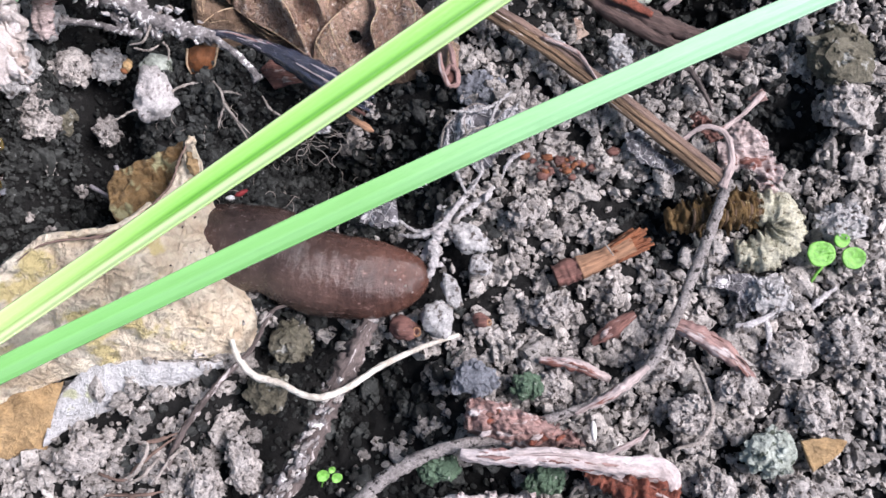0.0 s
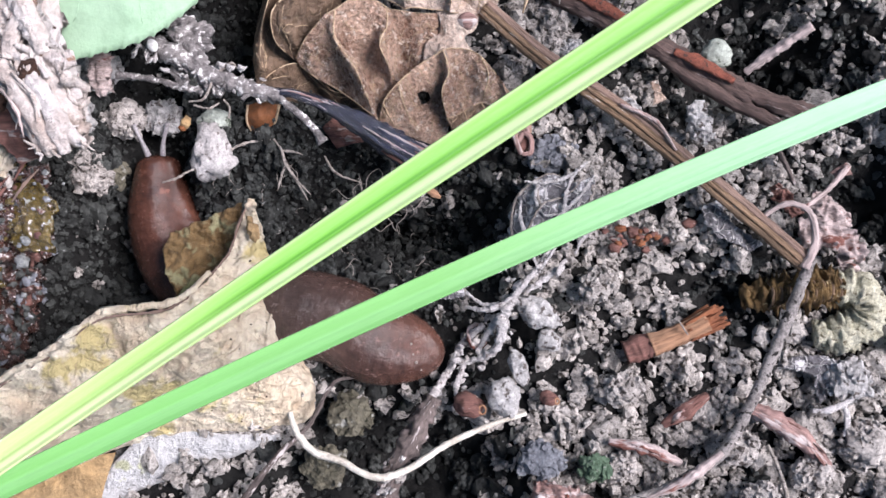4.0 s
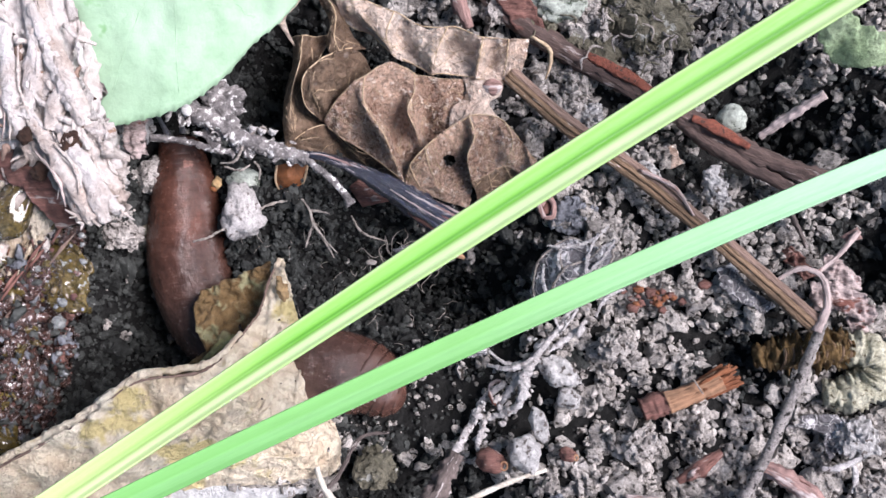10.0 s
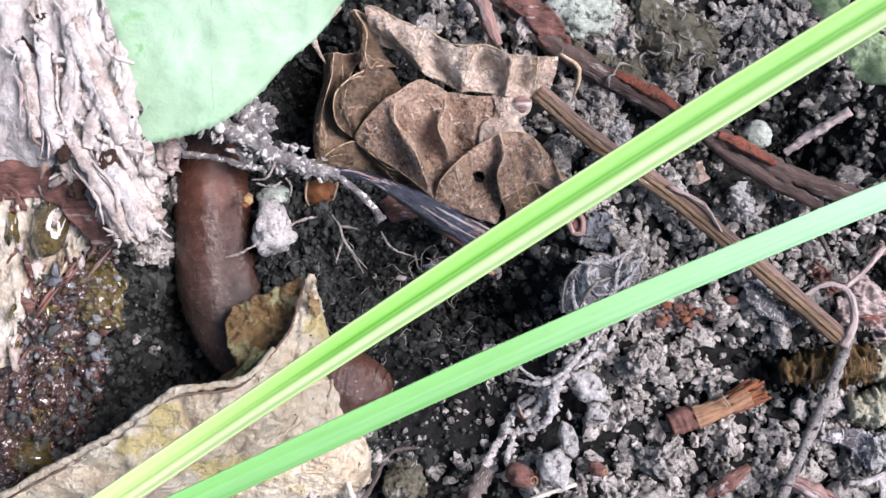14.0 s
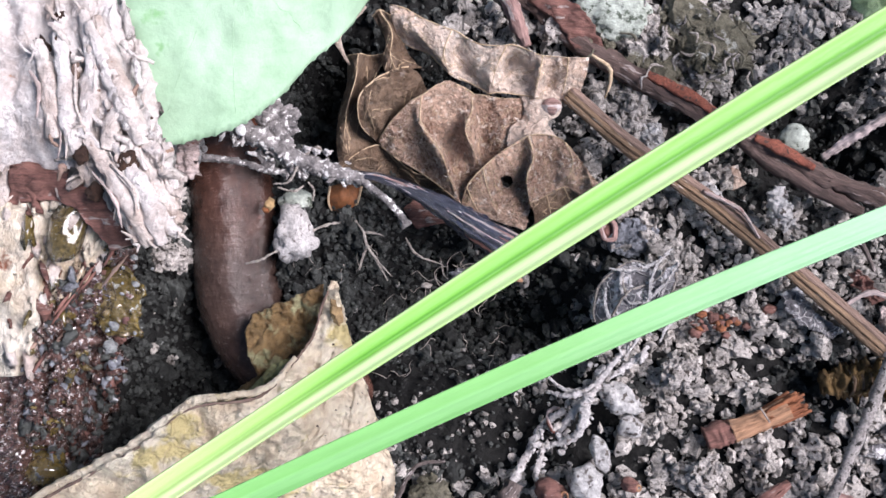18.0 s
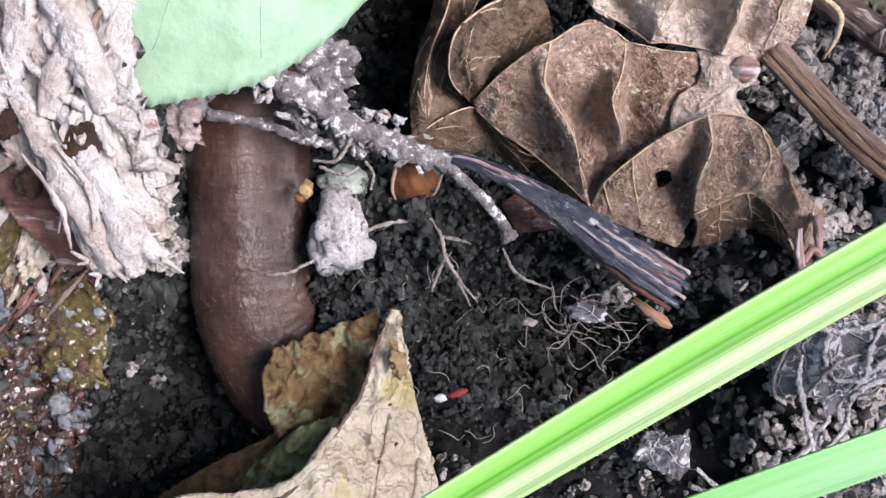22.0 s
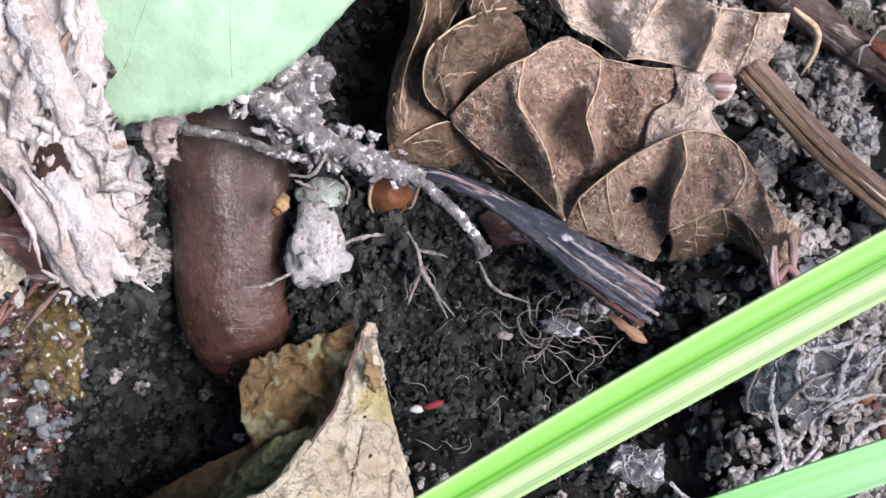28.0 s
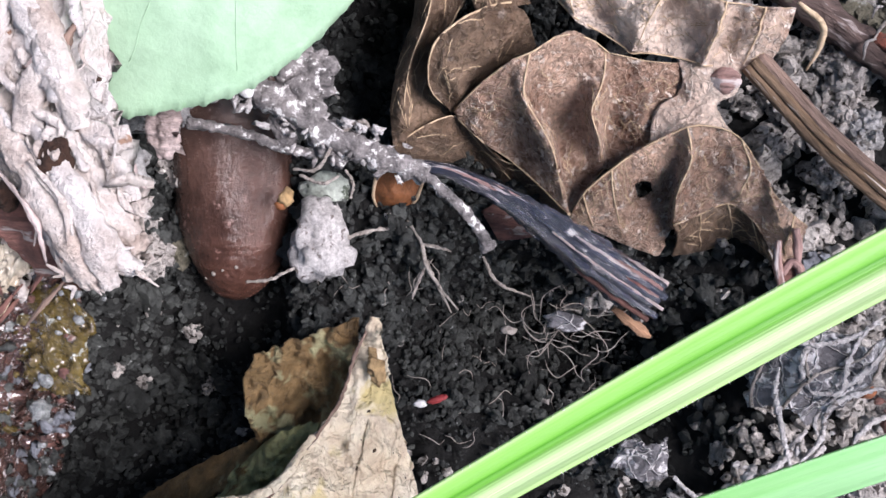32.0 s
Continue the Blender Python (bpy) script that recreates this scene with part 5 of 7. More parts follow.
    g = rod("twig", "dark weathered crusted stick with crumbling pale end", "twig", [(-1.0, -9.1, -2.5), (-4.4, -15.2, -2.0), (-7.7, -21.3, -1.5), (-11.0, -27.6, -1.5), (-15.4, -32.9, -2.0), (-21.1, -35.9, -3.0)], (1.1, 1.5, 1.4, 1.6, 1.6, 1.3), "stickgrey", "twigs", 120, 18, 0.6, 1.0, ridges=5)
    for k, c in enumerate(((-19.8, -34.0, -0.5), (-17.8, -33.5, -0.4), (-15.6, -32.7, -0.3), (-18.9, -35.4, -0.6), (-13.9, -31.4, 0.0), (-10.5, -26.0, 0.2))):
        knob(g, "flake", c, (1.5, 0.5, 0.4), "greybark", k, 0.5, 2, 0.6)
    rng = np.random.RandomState(17)
    c = catmull([(-4.3, -15.3, -0.6), (-7.5, -21.2, 0.0), (-10.8, -27.4, 0.2), (-15.2, -32.7, -0.4), (-20.7, -35.7, -1.4)], 60)
    for k in range(90):
        t = rng.rand() ** 0.6
        q = c[int(t * 59)] + (rng.normal(0, 0.7), rng.normal(0, 0.5), rng.uniform(-0.3, 0.2))
        r = rng.uniform(0.2, 0.55)
        knob(g, "crust_flake", q, (r * 1.7, r, r * 0.45), "crustbark" if k % 3 else "clod", k, 0.8, 2, rng.uniform(0.4, 1.2))
    g = thing("cut_twig", "short orange-brown twig stub with a frayed end", "twig", "twigs")
    add_rod(g, "dark_end", [(26.5, -4.0, -4.0), (28.6, -3.3, -3.8), (30.3, -2.9, -3.5)], (1.6, 1.9, 1.7), "redbark", 20, 12, 0.3, 1.0)
    add_rod(g, "shaft", [(30.0, -3.0, -3.4), (33.8, -1.7, -3.0), (37.9, 0.1, -2.6)], (1.75, 1.5, 1.7), "cutwood", 40, 14, 0.12, 1.5, ridges=6)
    rng = np.random.RandomState(5)
    a, b = np.array((35.0, -1.2, -2.8)), np.array((40.8, 1.6, -2.4))
    d = (b - a) / np.linalg.norm(b - a)
    side = np.array([-d[1], d[0], 0])
    for k in range(34):
        ang, rr = rng.uniform(0, 6.28), rng.uniform(0.6, 1.6)
        o = side * math.cos(ang) * rr + np.array([0, 0, 1]) * math.sin(ang) * rr
        add_rod(g, "frayed_fibre", [a + o * 0.85, (a + b) / 2 + o, b + o * 1.2 + d * rng.uniform(-2.2, -0.3)], (0.34, 0.4, 0.22), "frayed", 12, 5, 0.3, 0.8, seed=k)
    add_rod(g, "loose_hair", [(33.4, 0.5, -0.8), (34.1, -0.8, -0.6), (34.7, -1.6, -0.9)], (0.1, 0.14, 0.1), "root", 10, 5)

    g = thing("mossy_catkin", "curled olive-brown catkin with a pale crusted end", "catkin")
    add_rod(g, "brown_half", [(43.4, 3.5, -4.0), (47.6, 3.8, -3.0), (52.4, 4.3, -2.6), (56.9, 4.4, -2.4)], (1.4, 2.2, 2.5, 2.3), "olive", 60, 18, 0.8, 0.7, ridges=9)
    add_rod(g, "pale_half", [(56.3, 4.5, -2.4), (60.1, 3.4, -2.0), (60.4, 0.1, -2.0), (57.1, -2.1, -2.4), (53.2, -2.2, -3.0)], (2.3, 2.5, 2.6, 2.6, 1.9), "palemoss", 80, 20, 0.5, 0.8)
    for k in range(26):
        t = k / 25
        c = np.array((46.9, 3.5, -0.9)) * (1 - t) + np.array((56.8, 4.3, -0.3)) * t
        add_rod(g, "scale_ridge", [c + (0, 1.9, -1.4), c + (0.1, 0.8, 0), c + (0, -0.9, 0), c + (-0.1, -1.9, -1.4)], (0.15, 0.24, 0.24, 0.15), "olive" if k % 3 else "straw", 14, 6, 0.4, 0.5, seed=k)


make_twigs()


# ---- bark pieces, bottom of the plot ----
def make_bark():
    g = thing("bark_piece", "reddish-brown rolled bark piece on soil", "bark", "bark pieces")
    v, f, _ = loft([[(11.8, -23.0, -0.5), (12.8, -20.9, 0.0), (16.6, -21.5, 0.5), (21.1, -23.4, 0.5), (28.0, -27.5, -1.0)], [(12.2, -24.8, 0.5), (14.0, -24.5, 1.5), (17.8, -25.1, 1.8), (21.6, -26.0, 1.2), (27.9, -28.0, -0.6)], [(12.1, -25.5, -2.0), (15.7, -27.2, -1.5), (18.7, -28.0, -1.5), (23.4, -28.4, -1.8), (28.3, -28.6, -2.0)]], 90, 50, 0.8, 1.3, 1.3, ragged=0.9, seed=2)
    link("bark", v, f, "pinkbark", g)
    rng = np.random.RandomState(61)
    for k in range(16):
        t = rng.rand()
        c = np.array((13.4, -23.4, 1.4)) * (1 - t) + np.array((25.0, -27.2, 0.8)) * t + (rng.normal(0, 0.6), rng.normal(0, 0.9), 0)
        knob(g, "bark_flake", c, (rng.uniform(0.5, 1.3), rng.uniform(0.25, 0.5), 0.22), ("redpeel", "palebark", "redbark")[k % 3], k, 0.7, 2, 0.4)
    rod("wood_splinter", "long pale weathered wood splinter", "wood", [(10.9, -28.2, 2.0), (15.9, -28.8, 3.0), (23.3, -29.1, 3.4), (30.8, -30.6, 3.0), (38.5, -32.1, 2.0), (40.2, -34.8, 1.0)], (0.8, 1.1, 1.2, 1.4, 1.6, 1.0), "palebark", "bark pieces", 100, 18, 0.32, 1.6, 0.8, 4)
    rod("wood_splinter", "reddish rotten wood chunk with torn fibres", "wood", [(28.2, -31.3, 0.5), (32.6, -33.0, 0.8), (37.1, -34.6, 0.8), (40.6, -36.1, 0.0)], (1.0, 2.2, 2.6, 1.8), "redpeel", "bark pieces", 80, 20, 0.8, 1.0, 0.8, 6)
    rod("wood_splinter", "red-brown torn bark strip on crumbs", "wood", [(42.6, -12.0, -1.0), (45.4, -13.5, 0.0), (48.9, -15.8, 0.0), (51.6, -18.4, -0.5), (53.9, -21.3, -1.5)], (0.8, 1.3, 1.3, 0.9, 0.5), "pinkbark", "bark pieces", 50, 12, 0.4, 1.4, 0.7, 4)
    rod("wood_splinter", "small dark purple-brown bark strip", "wood", [(30.8, -14.0, -2.0), (33.8, -12.1, -1.2), (37.3, -10.1, -2.0)], (0.5, 1.3, 0.6), "redbark", "bark pieces", 30, 10, 0.4, 1.2, 0.7)
    rod("wood_splinter", "pale short wood sliver on crumbs", "wood", [(23.0, -16.0, -1.5), (27.9, -16.9, -0.8), (33.0, -19.3, -1.8)], (0.5, 0.9, 0.6), "palewood", "bark pieces", 30, 10, 0.5, 1.0, 0.7)
    g = thing("bark_piece", "broad pale bark slab with crusted surface", "bark", "bark pieces")
    v, f, _ = loft([[(5.9, -36.7, 0.0), (9.4, -33.8, 1.0), (15.7, -34.3, 2.0), (23.1, -35.4, 2.0), (33.1, -37.7, 0.5)], [(5.6, -42.5, 1.0), (9.3, -42.5, 2.0), (15.1, -42.7, 3.0), (22.5, -43.0, 3.0), (34.0, -44.1, 1.0)]], 110, 50, 1.5, 0.9, 1.4, bulge=1.0, ragged=0.9, seed=5)
    link("bark", v, f, "palebark", g)
    for k in range(22):
        c = np.array((rng.uniform(8, 30), rng.uniform(-41, -36), rng.uniform(2.6, 3.2)))
        knob(g, "bark_flake", c, (rng.uniform(0.4, 1.4), rng.uniform(0.2, 0.5), 0.2), ("palewood", "palebark", "pinkbark")[k % 3], k, 0.7, 2, rng.uniform(-0.2, 0.4))
    g = thing("bark_chip", "flat tan wood chip lying on soil", "bark", "bark pieces")
    v, f, _ = loft([[(59.4, -29.4, -1.0), (62.8, -29.2, -0.6), (65.9, -29.9, -0.6)], [(60.8, -33.8, -1.0), (62.6, -32.8, -0.8), (65.1, -31.2, -0.8)]], 20, 12, 0.6, 0.25, 2.5, ragged=0.3, seed=7)
    link("chip", v, f, "tan", g)
    g = thing("paper_leaf", "pinkish papery leaf shreds caught on a twig", "leaf")
    for k, (a, b) in enumerate((([(50.8, 14.2, 0.0), (54.0, 14.2, 1.0), (58.7, 12.2, 0.0), (60.8, 9.5, -1.0)], [(51.5, 9.9, -1.0), (54.2, 9.9, 0.5), (57.7, 8.6, -0.5), (60.3, 7.9, -1.5)]), ([(54.3, 18.4, -2.0), (56.6, 16.7, -1.0), (59.4, 13.8, -1.5)], [(53.0, 15.0, -1.5), (55.0, 13.8, -0.5), (57.8, 11.7, -1.0)]), ([(48.1, 19.0, -3.0), (49.2, 16.9, -2.0), (50.6, 14.4, -2.0)], [(49.6, 19.7, -3.0), (50.9, 17.7, -2.0), (52.5, 15.1, -2.0)]), ([(56.7, 9.0, -2.0), (57.7, 6.6, -2.0), (58.8, 5.1, -3.0)], [(58.8, 9.2, -2.0), (59.6, 6.9, -2.0), (60.0, 5.2, -3.0)]))):
        v, f, _ = loft([a, b], 40, 22, 0.2, 1.6, 1.6, ragged=1.6, seed=k)
        link("shred", v, f, "palewood" if k != 2 else "redbark", g)
    g = thing("paper_leaf", "dark papery skeleton leaf with white crust", "leaf")
    v, f, top = loft([[(10.2, 12.7, 0.0), (11.0, 17.9, 1.0), (15.0, 21.0, 2.0), (17.9, 20.5, 2.0)], [(13.1, 13.3, 2.0), (14.6, 16.5, 3.0), (17.5, 18.0, 3.2), (19.4, 19.6, 3.0)], [(15.9, 11.3, 0.0), (18.6, 13.3, 1.0), (21.1, 16.0, 1.5), (22.2, 20.8, 2.0)]], 50, 34, 0.2, 1.0, 2.0, ragged=1.2, seed=9)
    link("leaf_blade", v, f, "paper", g)
    veins_on(top, [[(0, 0.4), (0.4, 0.5), (1, 0.6)], [(0.9, 1), (0.7, 0.98), (0.4, 1)], [(0.3, 0.5), (0.5, 0.2)], [(0, 0.05), (0.4, 0.02), (0.9, 0.05)]], 0.2, g, mat="root")
    for k, line in enumerate((
            [(11.6, 17.3, 3.0), (11.5, 14.7, 3.0), (12.5, 11.0, 3.0), (14.0, 7.4, 2.0)],
            [(13.8, 7.5, 2.4), (15.9, 10.7, 3.0), (16.5, 14.0, 3.4), (20.0, 15.7, 3.4), (22.0, 15.8, 3.0)],
            [(15.9, 10.7, 3.0), (15.4, 12.8, 3.0), (17.4, 15.6, 3.4), (17.8, 18.2, 3.2), (19.2, 20.8, 3.0), (21.1, 22.5, 2.6)],
            [(14.6, 20.1, 3.0), (13.6, 18.0, 3.2), (14.6, 15.4, 3.2), (16.9, 15.1, 3.4)],
            [(17.4, 15.6, 3.4), (19.8, 17.8, 3.4), (21.8, 20.5, 3.0)],
            [(18.8, 9.7, 2.6), (19.9, 12.0, 3.0), (21.4, 13.1, 3.0), (23.0, 13.5, 3.0)],
            [(12.2, 19.9, 3.0), (14.5, 19.6, 3.2), (17.7, 20.2, 3.0), (20.7, 21.9, 2.8)],
            )):
        add_rod(g, "white_lace", line, (0.12, 0.28, 0.24, 0.12), "crust", 80, 8, 1.2, 0.5, 0.6, seed=k, label="white crusted root lace" if k == 0 else "")
    g = thing("paper_leaf", "grey torn leaf scraps beside dry stem", "leaf")
    for k, (a, b) in enumerate((([(37.6, 16.3, -2.0), (39.1, 12.5, -1.0), (44.4, 9.9, -1.0)], [(40.6, 17.5, -2.0), (42.1, 13.7, -1.0), (46.4, 10.7, -1.5)]), ([(47.6, -6.6, -3.0), (52.0, -7.7, -2.0), (53.2, -11.8, -2.0)], [(50.1, -5.1, -3.0), (55.4, -5.5, -2.0), (55.9, -8.7, -2.0)]), ([(53.1, -8.6, -2.0), (54.2, -10.3, -1.0), (56.9, -10.4, -1.0)], [(55.4, -5.5, -2.0), (57.3, -6.5, -1.0), (58.7, -8.2, -1.0)]), ([(-1.7, 5.4, -3.0), (0.7, 4.4, -2.4), (3.9, 4.8, -3.0)], [(-0.7, 8.7, -3.0), (1.7, 7.9, -2.0), (3.7, 8.5, -3.0)]))):
        v, f, _ = loft([a, b], 30, 16, 0.25, 0.9, 1.6, ragged=1.0, seed=k + 40)
        link("scrap", v, f, "paper", g)


make_bark()


# ---- roots ----
def make_roots():
    rod("root", "smooth white root curving over soil and stick", "root", [(-21.1, -10.1, -3.0), (-19.9, -13.3, -2.0), (-17.6, -16.0, -1.5), (-14.0, -17.2, -0.8), (-9.3, -19.4, 0.5), (-4.7, -18.5, 0.6), (0.7, -15.5, -0.5), (6.3, -13.3, -1.0), (11.8, -11.8, -1.5)], (0.35, 0.5, 0.52, 0.48, 0.5, 0.45, 0.4, 0.3), "whiteroot", "roots", 100, 8, 0.25, 1.0)
    rod("root", "thin grey root among soil crumbs", "root", [(-30.9, -28.6, -3.0), (-27.5, -22.6, -2.0), (-22.7, -16.7, -2.0), (-18.0, -12.2, -2.0), (-14.8, -6.9, -2.5), (-10.5, -6.1, -3.0)], (0.5, 0.5, 0.45, 0.35, 0.3, 0.2), "stickgrey", "roots", 80, 8, 0.35, 0.9)
    g = thing("root", "tangle of short pale roots on soil", "root", "roots")
    for k, p in enumerate(([(-40.1, -28.5, -3.0), (-36.4, -29.5, -2.0), (-33.9, -27.5, -1.5), (-31.6, -25.7, -1.5), (-29.0, -24.0, -2.0)], [(-36.4, -29.5, -2.0), (-34.1, -28.2, -1.0), (-32.6, -24.9, -1.0), (-34.6, -24.1, -1.5)], [(-35.6, -30.1, -2.0), (-33.5, -29.0, -1.5), (-31.2, -26.9, -1.5), (-29.9, -28.5, -2.0)], [(-33.9, -24.5, -1.5), (-31.1, -24.2, -1.2), (-28.6, -23.4, -2.0)], [(-32.2, -30.3, -2.0), (-29.7, -27.0, -1.5), (-27.5, -25.6, -2.0), (-26.4, -28.7, -2.0)], [(-43.2, -35.5, -3.0), (-40.6, -32.5, -2.0), (-37.5, -30.8, -2.0)], [(-39.0, -31.4, -2.0), (-34.3, -31.6, -1.5), (-30.7, -31.4, -2.0)])):
        add_rod(g, "rootlet", p, (0.2, 0.3, 0.28, 0.12), "root" if k % 3 else "bark", 44, 7, 0.7, 0.6, seed=k)
    g = thing("root", "white crusted root mat hanging down the bank", "root", "roots")
    for k, (p, r) in enumerate((([(21.5, 20.0, 2.0), (20.1, 17.6, 2.4), (18.8, 14.8, 2.2)], 0.3), ([(15.9, 10.9, 0.0), (13.2, 7.4, 0.5), (9.8, 3.8, 0.5), (6.6, 2.7, -0.5), (3.8, 3.2, -2.5)], 0.6), ([(11.6, 5.8, 0.0), (9.4, 1.9, 0.0), (8.2, -2.5, -2.0), (5.2, -4.2, -4.5), (2.8, -4.8, -5.5)], 0.75), ([(6.4, 0.6, -3.0), (3.4, -2.1, -6.0), (1.4, -5.8, -6.0), (-0.9, -9.0, -3.6), (-2.5, -11.8, -1.8)], 0.8), ([(9.4, 2.7, -0.6), (7.6, 0.4, -2.0), (5.4, -3.3, -5.0)], 0.7), ([(10.7, 4.2, 0.5), (9.0, 2.0, 0.2), (8.4, -1.3, -1.4)], 1.0), ([(4.0, 5.2, -1.5), (6.4, 3.4, -1.0), (9.0, 3.4, 0.4)], 0.35), ([(3.6, -5.0, -5.4), (2.6, -7.4, -4.4), (2.2, -9.2, -3.2)], 0.6), ([(18.0, 9.3, -0.5), (15.8, 7.3, 0.0), (12.4, 5.0, 0.0)], 0.6))):
        add_rod(g, "root_strand", p, (r * 0.45, r * 0.65, r * 0.75, r * 0.35), "crust", 60, 10, 0.9, 0.6, 0.6, seed=k)
    loop = np.array((5.6, -1.0, -5.0))
    add_rod(g, "root_loop", [loop + (1.3 * math.cos(a), 1.7 * math.sin(a), 0.5 * math.sin(2 * a)) for a in np.linspace(0.4, 6.0, 14)], (0.15, 0.34, 0.3, 0.2), "palewood", 50, 8, 0.6, 0.7)
    rng = np.random.RandomState(31)
    for k in range(80):
        t = rng.rand() ** 0.8
        c = np.array((15.7, 10.5, 1.0)) * (1 - t) + np.array((2.7, -6.7, -5.5)) * t + (rng.normal(0, 1.6), rng.normal(0, 1.2), rng.uniform(-0.8, 0.5))
        r = rng.uniform(0.15, 0.5)
        knob(g, "crust_flake", c, (r * rng.uniform(1, 2.4), r, r * 0.4), "crust" if k % 4 else "clod", k, 0.8, 2, rng.uniform(0, 3))
    rod("root", "thin tan root loop on crumbs", "root", [(45.2, -17.1, -1.5), (46.4, -20.9, -0.8), (47.0, -24.8, -0.6), (45.0, -28.5, -0.8), (41.5, -29.6, -1.2)], (0.2, 0.32, 0.35, 0.35, 0.25), "root", "roots", 50, 7, 0.3, 1.0)
    rod("root", "pale root hooking over a splinter", "root", [(29.4, -29.6, 3.0), (32.3, -28.7, 3.4), (35.5, -27.4, 3.0), (37.0, -26.4, 2.0)], (0.3, 0.4, 0.35, 0.2), "palewood", "roots", 40, 7, 0.3, 1.0)
    g = thing("root", "branching threadlike white roots in a dark hollow", "root", "roots")
    for k, p in enumerate(([(-23.2, 28.5, -4.0), (-21.7, 26.4, -3.5), (-21.1, 24.2, -3.5), (-19.6, 22.1, -4.0), (-17.7, 19.9, -4.5)], [(-21.1, 24.2, -3.5), (-21.8, 22.5, -3.8), (-22.3, 20.8, -4.0)], [(-21.7, 26.3, -3.5), (-19.8, 26.0, -3.5), (-18.7, 25.7, -4.0)], [(-30.5, 25.6, -4.0), (-28.0, 26.9, -3.0), (-25.3, 27.6, -3.0), (-23.2, 27.9, -3.4)], [(-38.2, 21.8, -2.0), (-35.7, 22.3, -1.0), (-34.1, 23.2, -1.0), (-32.7, 24.0, -2.0)], [(-15.6, 25.4, -4.0), (-14.0, 22.9, -4.0), (-10.5, 21.6, -5.0)], [(-21.8, 25.9, -6.0), (-20.1, 22.6, -5.0), (-18.3, 19.4, -6.0)])):
        add_rod(g, "thread", p, (0.12, 0.2, 0.16, 0.07), "root", 50, 6, 0.9, 0.5, seed=k)
    g = thing("root", "tuft of hair-fine roots with grey lint", "root", "roots")
    rng = np.random.RandomState(12)
    base = np.array((-8.0, 18.4, -3.0))
    for k in range(30):
        a = rng.uniform(0, 6.28)
        p = base + (rng.normal(0, 2.0), rng.normal(0, 1.2), rng.uniform(-0.5, 0.6))
        pts = [p]
        for j in range(4):
            a += rng.normal(0, 0.7)
            pts.append(pts[-1] + (math.cos(a) * 1.1, math.sin(a) * 1.1, rng.normal(0, 0.25)))
        add_rod(g, "hair_root", pts, (0.04, 0.06, 0.03), "root", 20, 4, 0.2)
    g2 = thing("root", "loose hair-fine grey roots scattered over damp soil", "root", "roots")
    for k in range(70):
        a = rng.uniform(0, 6.28)
        x, y = rng.uniform(-32, 6), rng.uniform(3, 27)
        p = np.array((x, y, ground_z(x, y) + rng.uniform(0.8, 1.6)))
        pts = [p]
        for j in range(4):
            a += rng.normal(0, 0.8)
            pts.append(pts[-1] + (math.cos(a) * 0.8, math.sin(a) * 0.8, rng.normal(0, 0.2)))
        add_rod(g2, "hair_root", pts, (0.03, 0.06, 0.05, 0.02), "root", 20, 4, 0.5, 0.5, seed=k)
    knob(g, "lint", (-7.4, 19.7, -2.4), (1.8, 0.9, 0.7), "paper", 7, 0.5, 3)
    knob(g, "lint", (-12.7, 18.4, -3.0), (0.8, 0.4, 0.4), "root", 8, 0.5, 2)


make_roots()


# ---- rotten stump ----
def spongy(curves, nu, nv, mat, g, name, label, seed, pits=2.6, size=2.2, rough=0.8):
    """A torn, porous face: ridged relief with deep pores."""
    v, f, top = loft(curves, nu, nv, 2.5, 1.5, 6.0, ragged=2.5, seed=seed)
    n = nu * nv
    for k in range(n):
        p = Vector((v[k][0] * 1.0, v[k][1] * 0.3, seed * 3.0))
        a = noise.noise(p / size)
        v[k, 2] -= pits * max(0.0, a - 0.05) * 2.2 - rough * abs(noise.fractal(p / (size * 0.45), 0.8, 2.0, 3))
    link(name, v, f, mat, g, label)
    return v[:n]


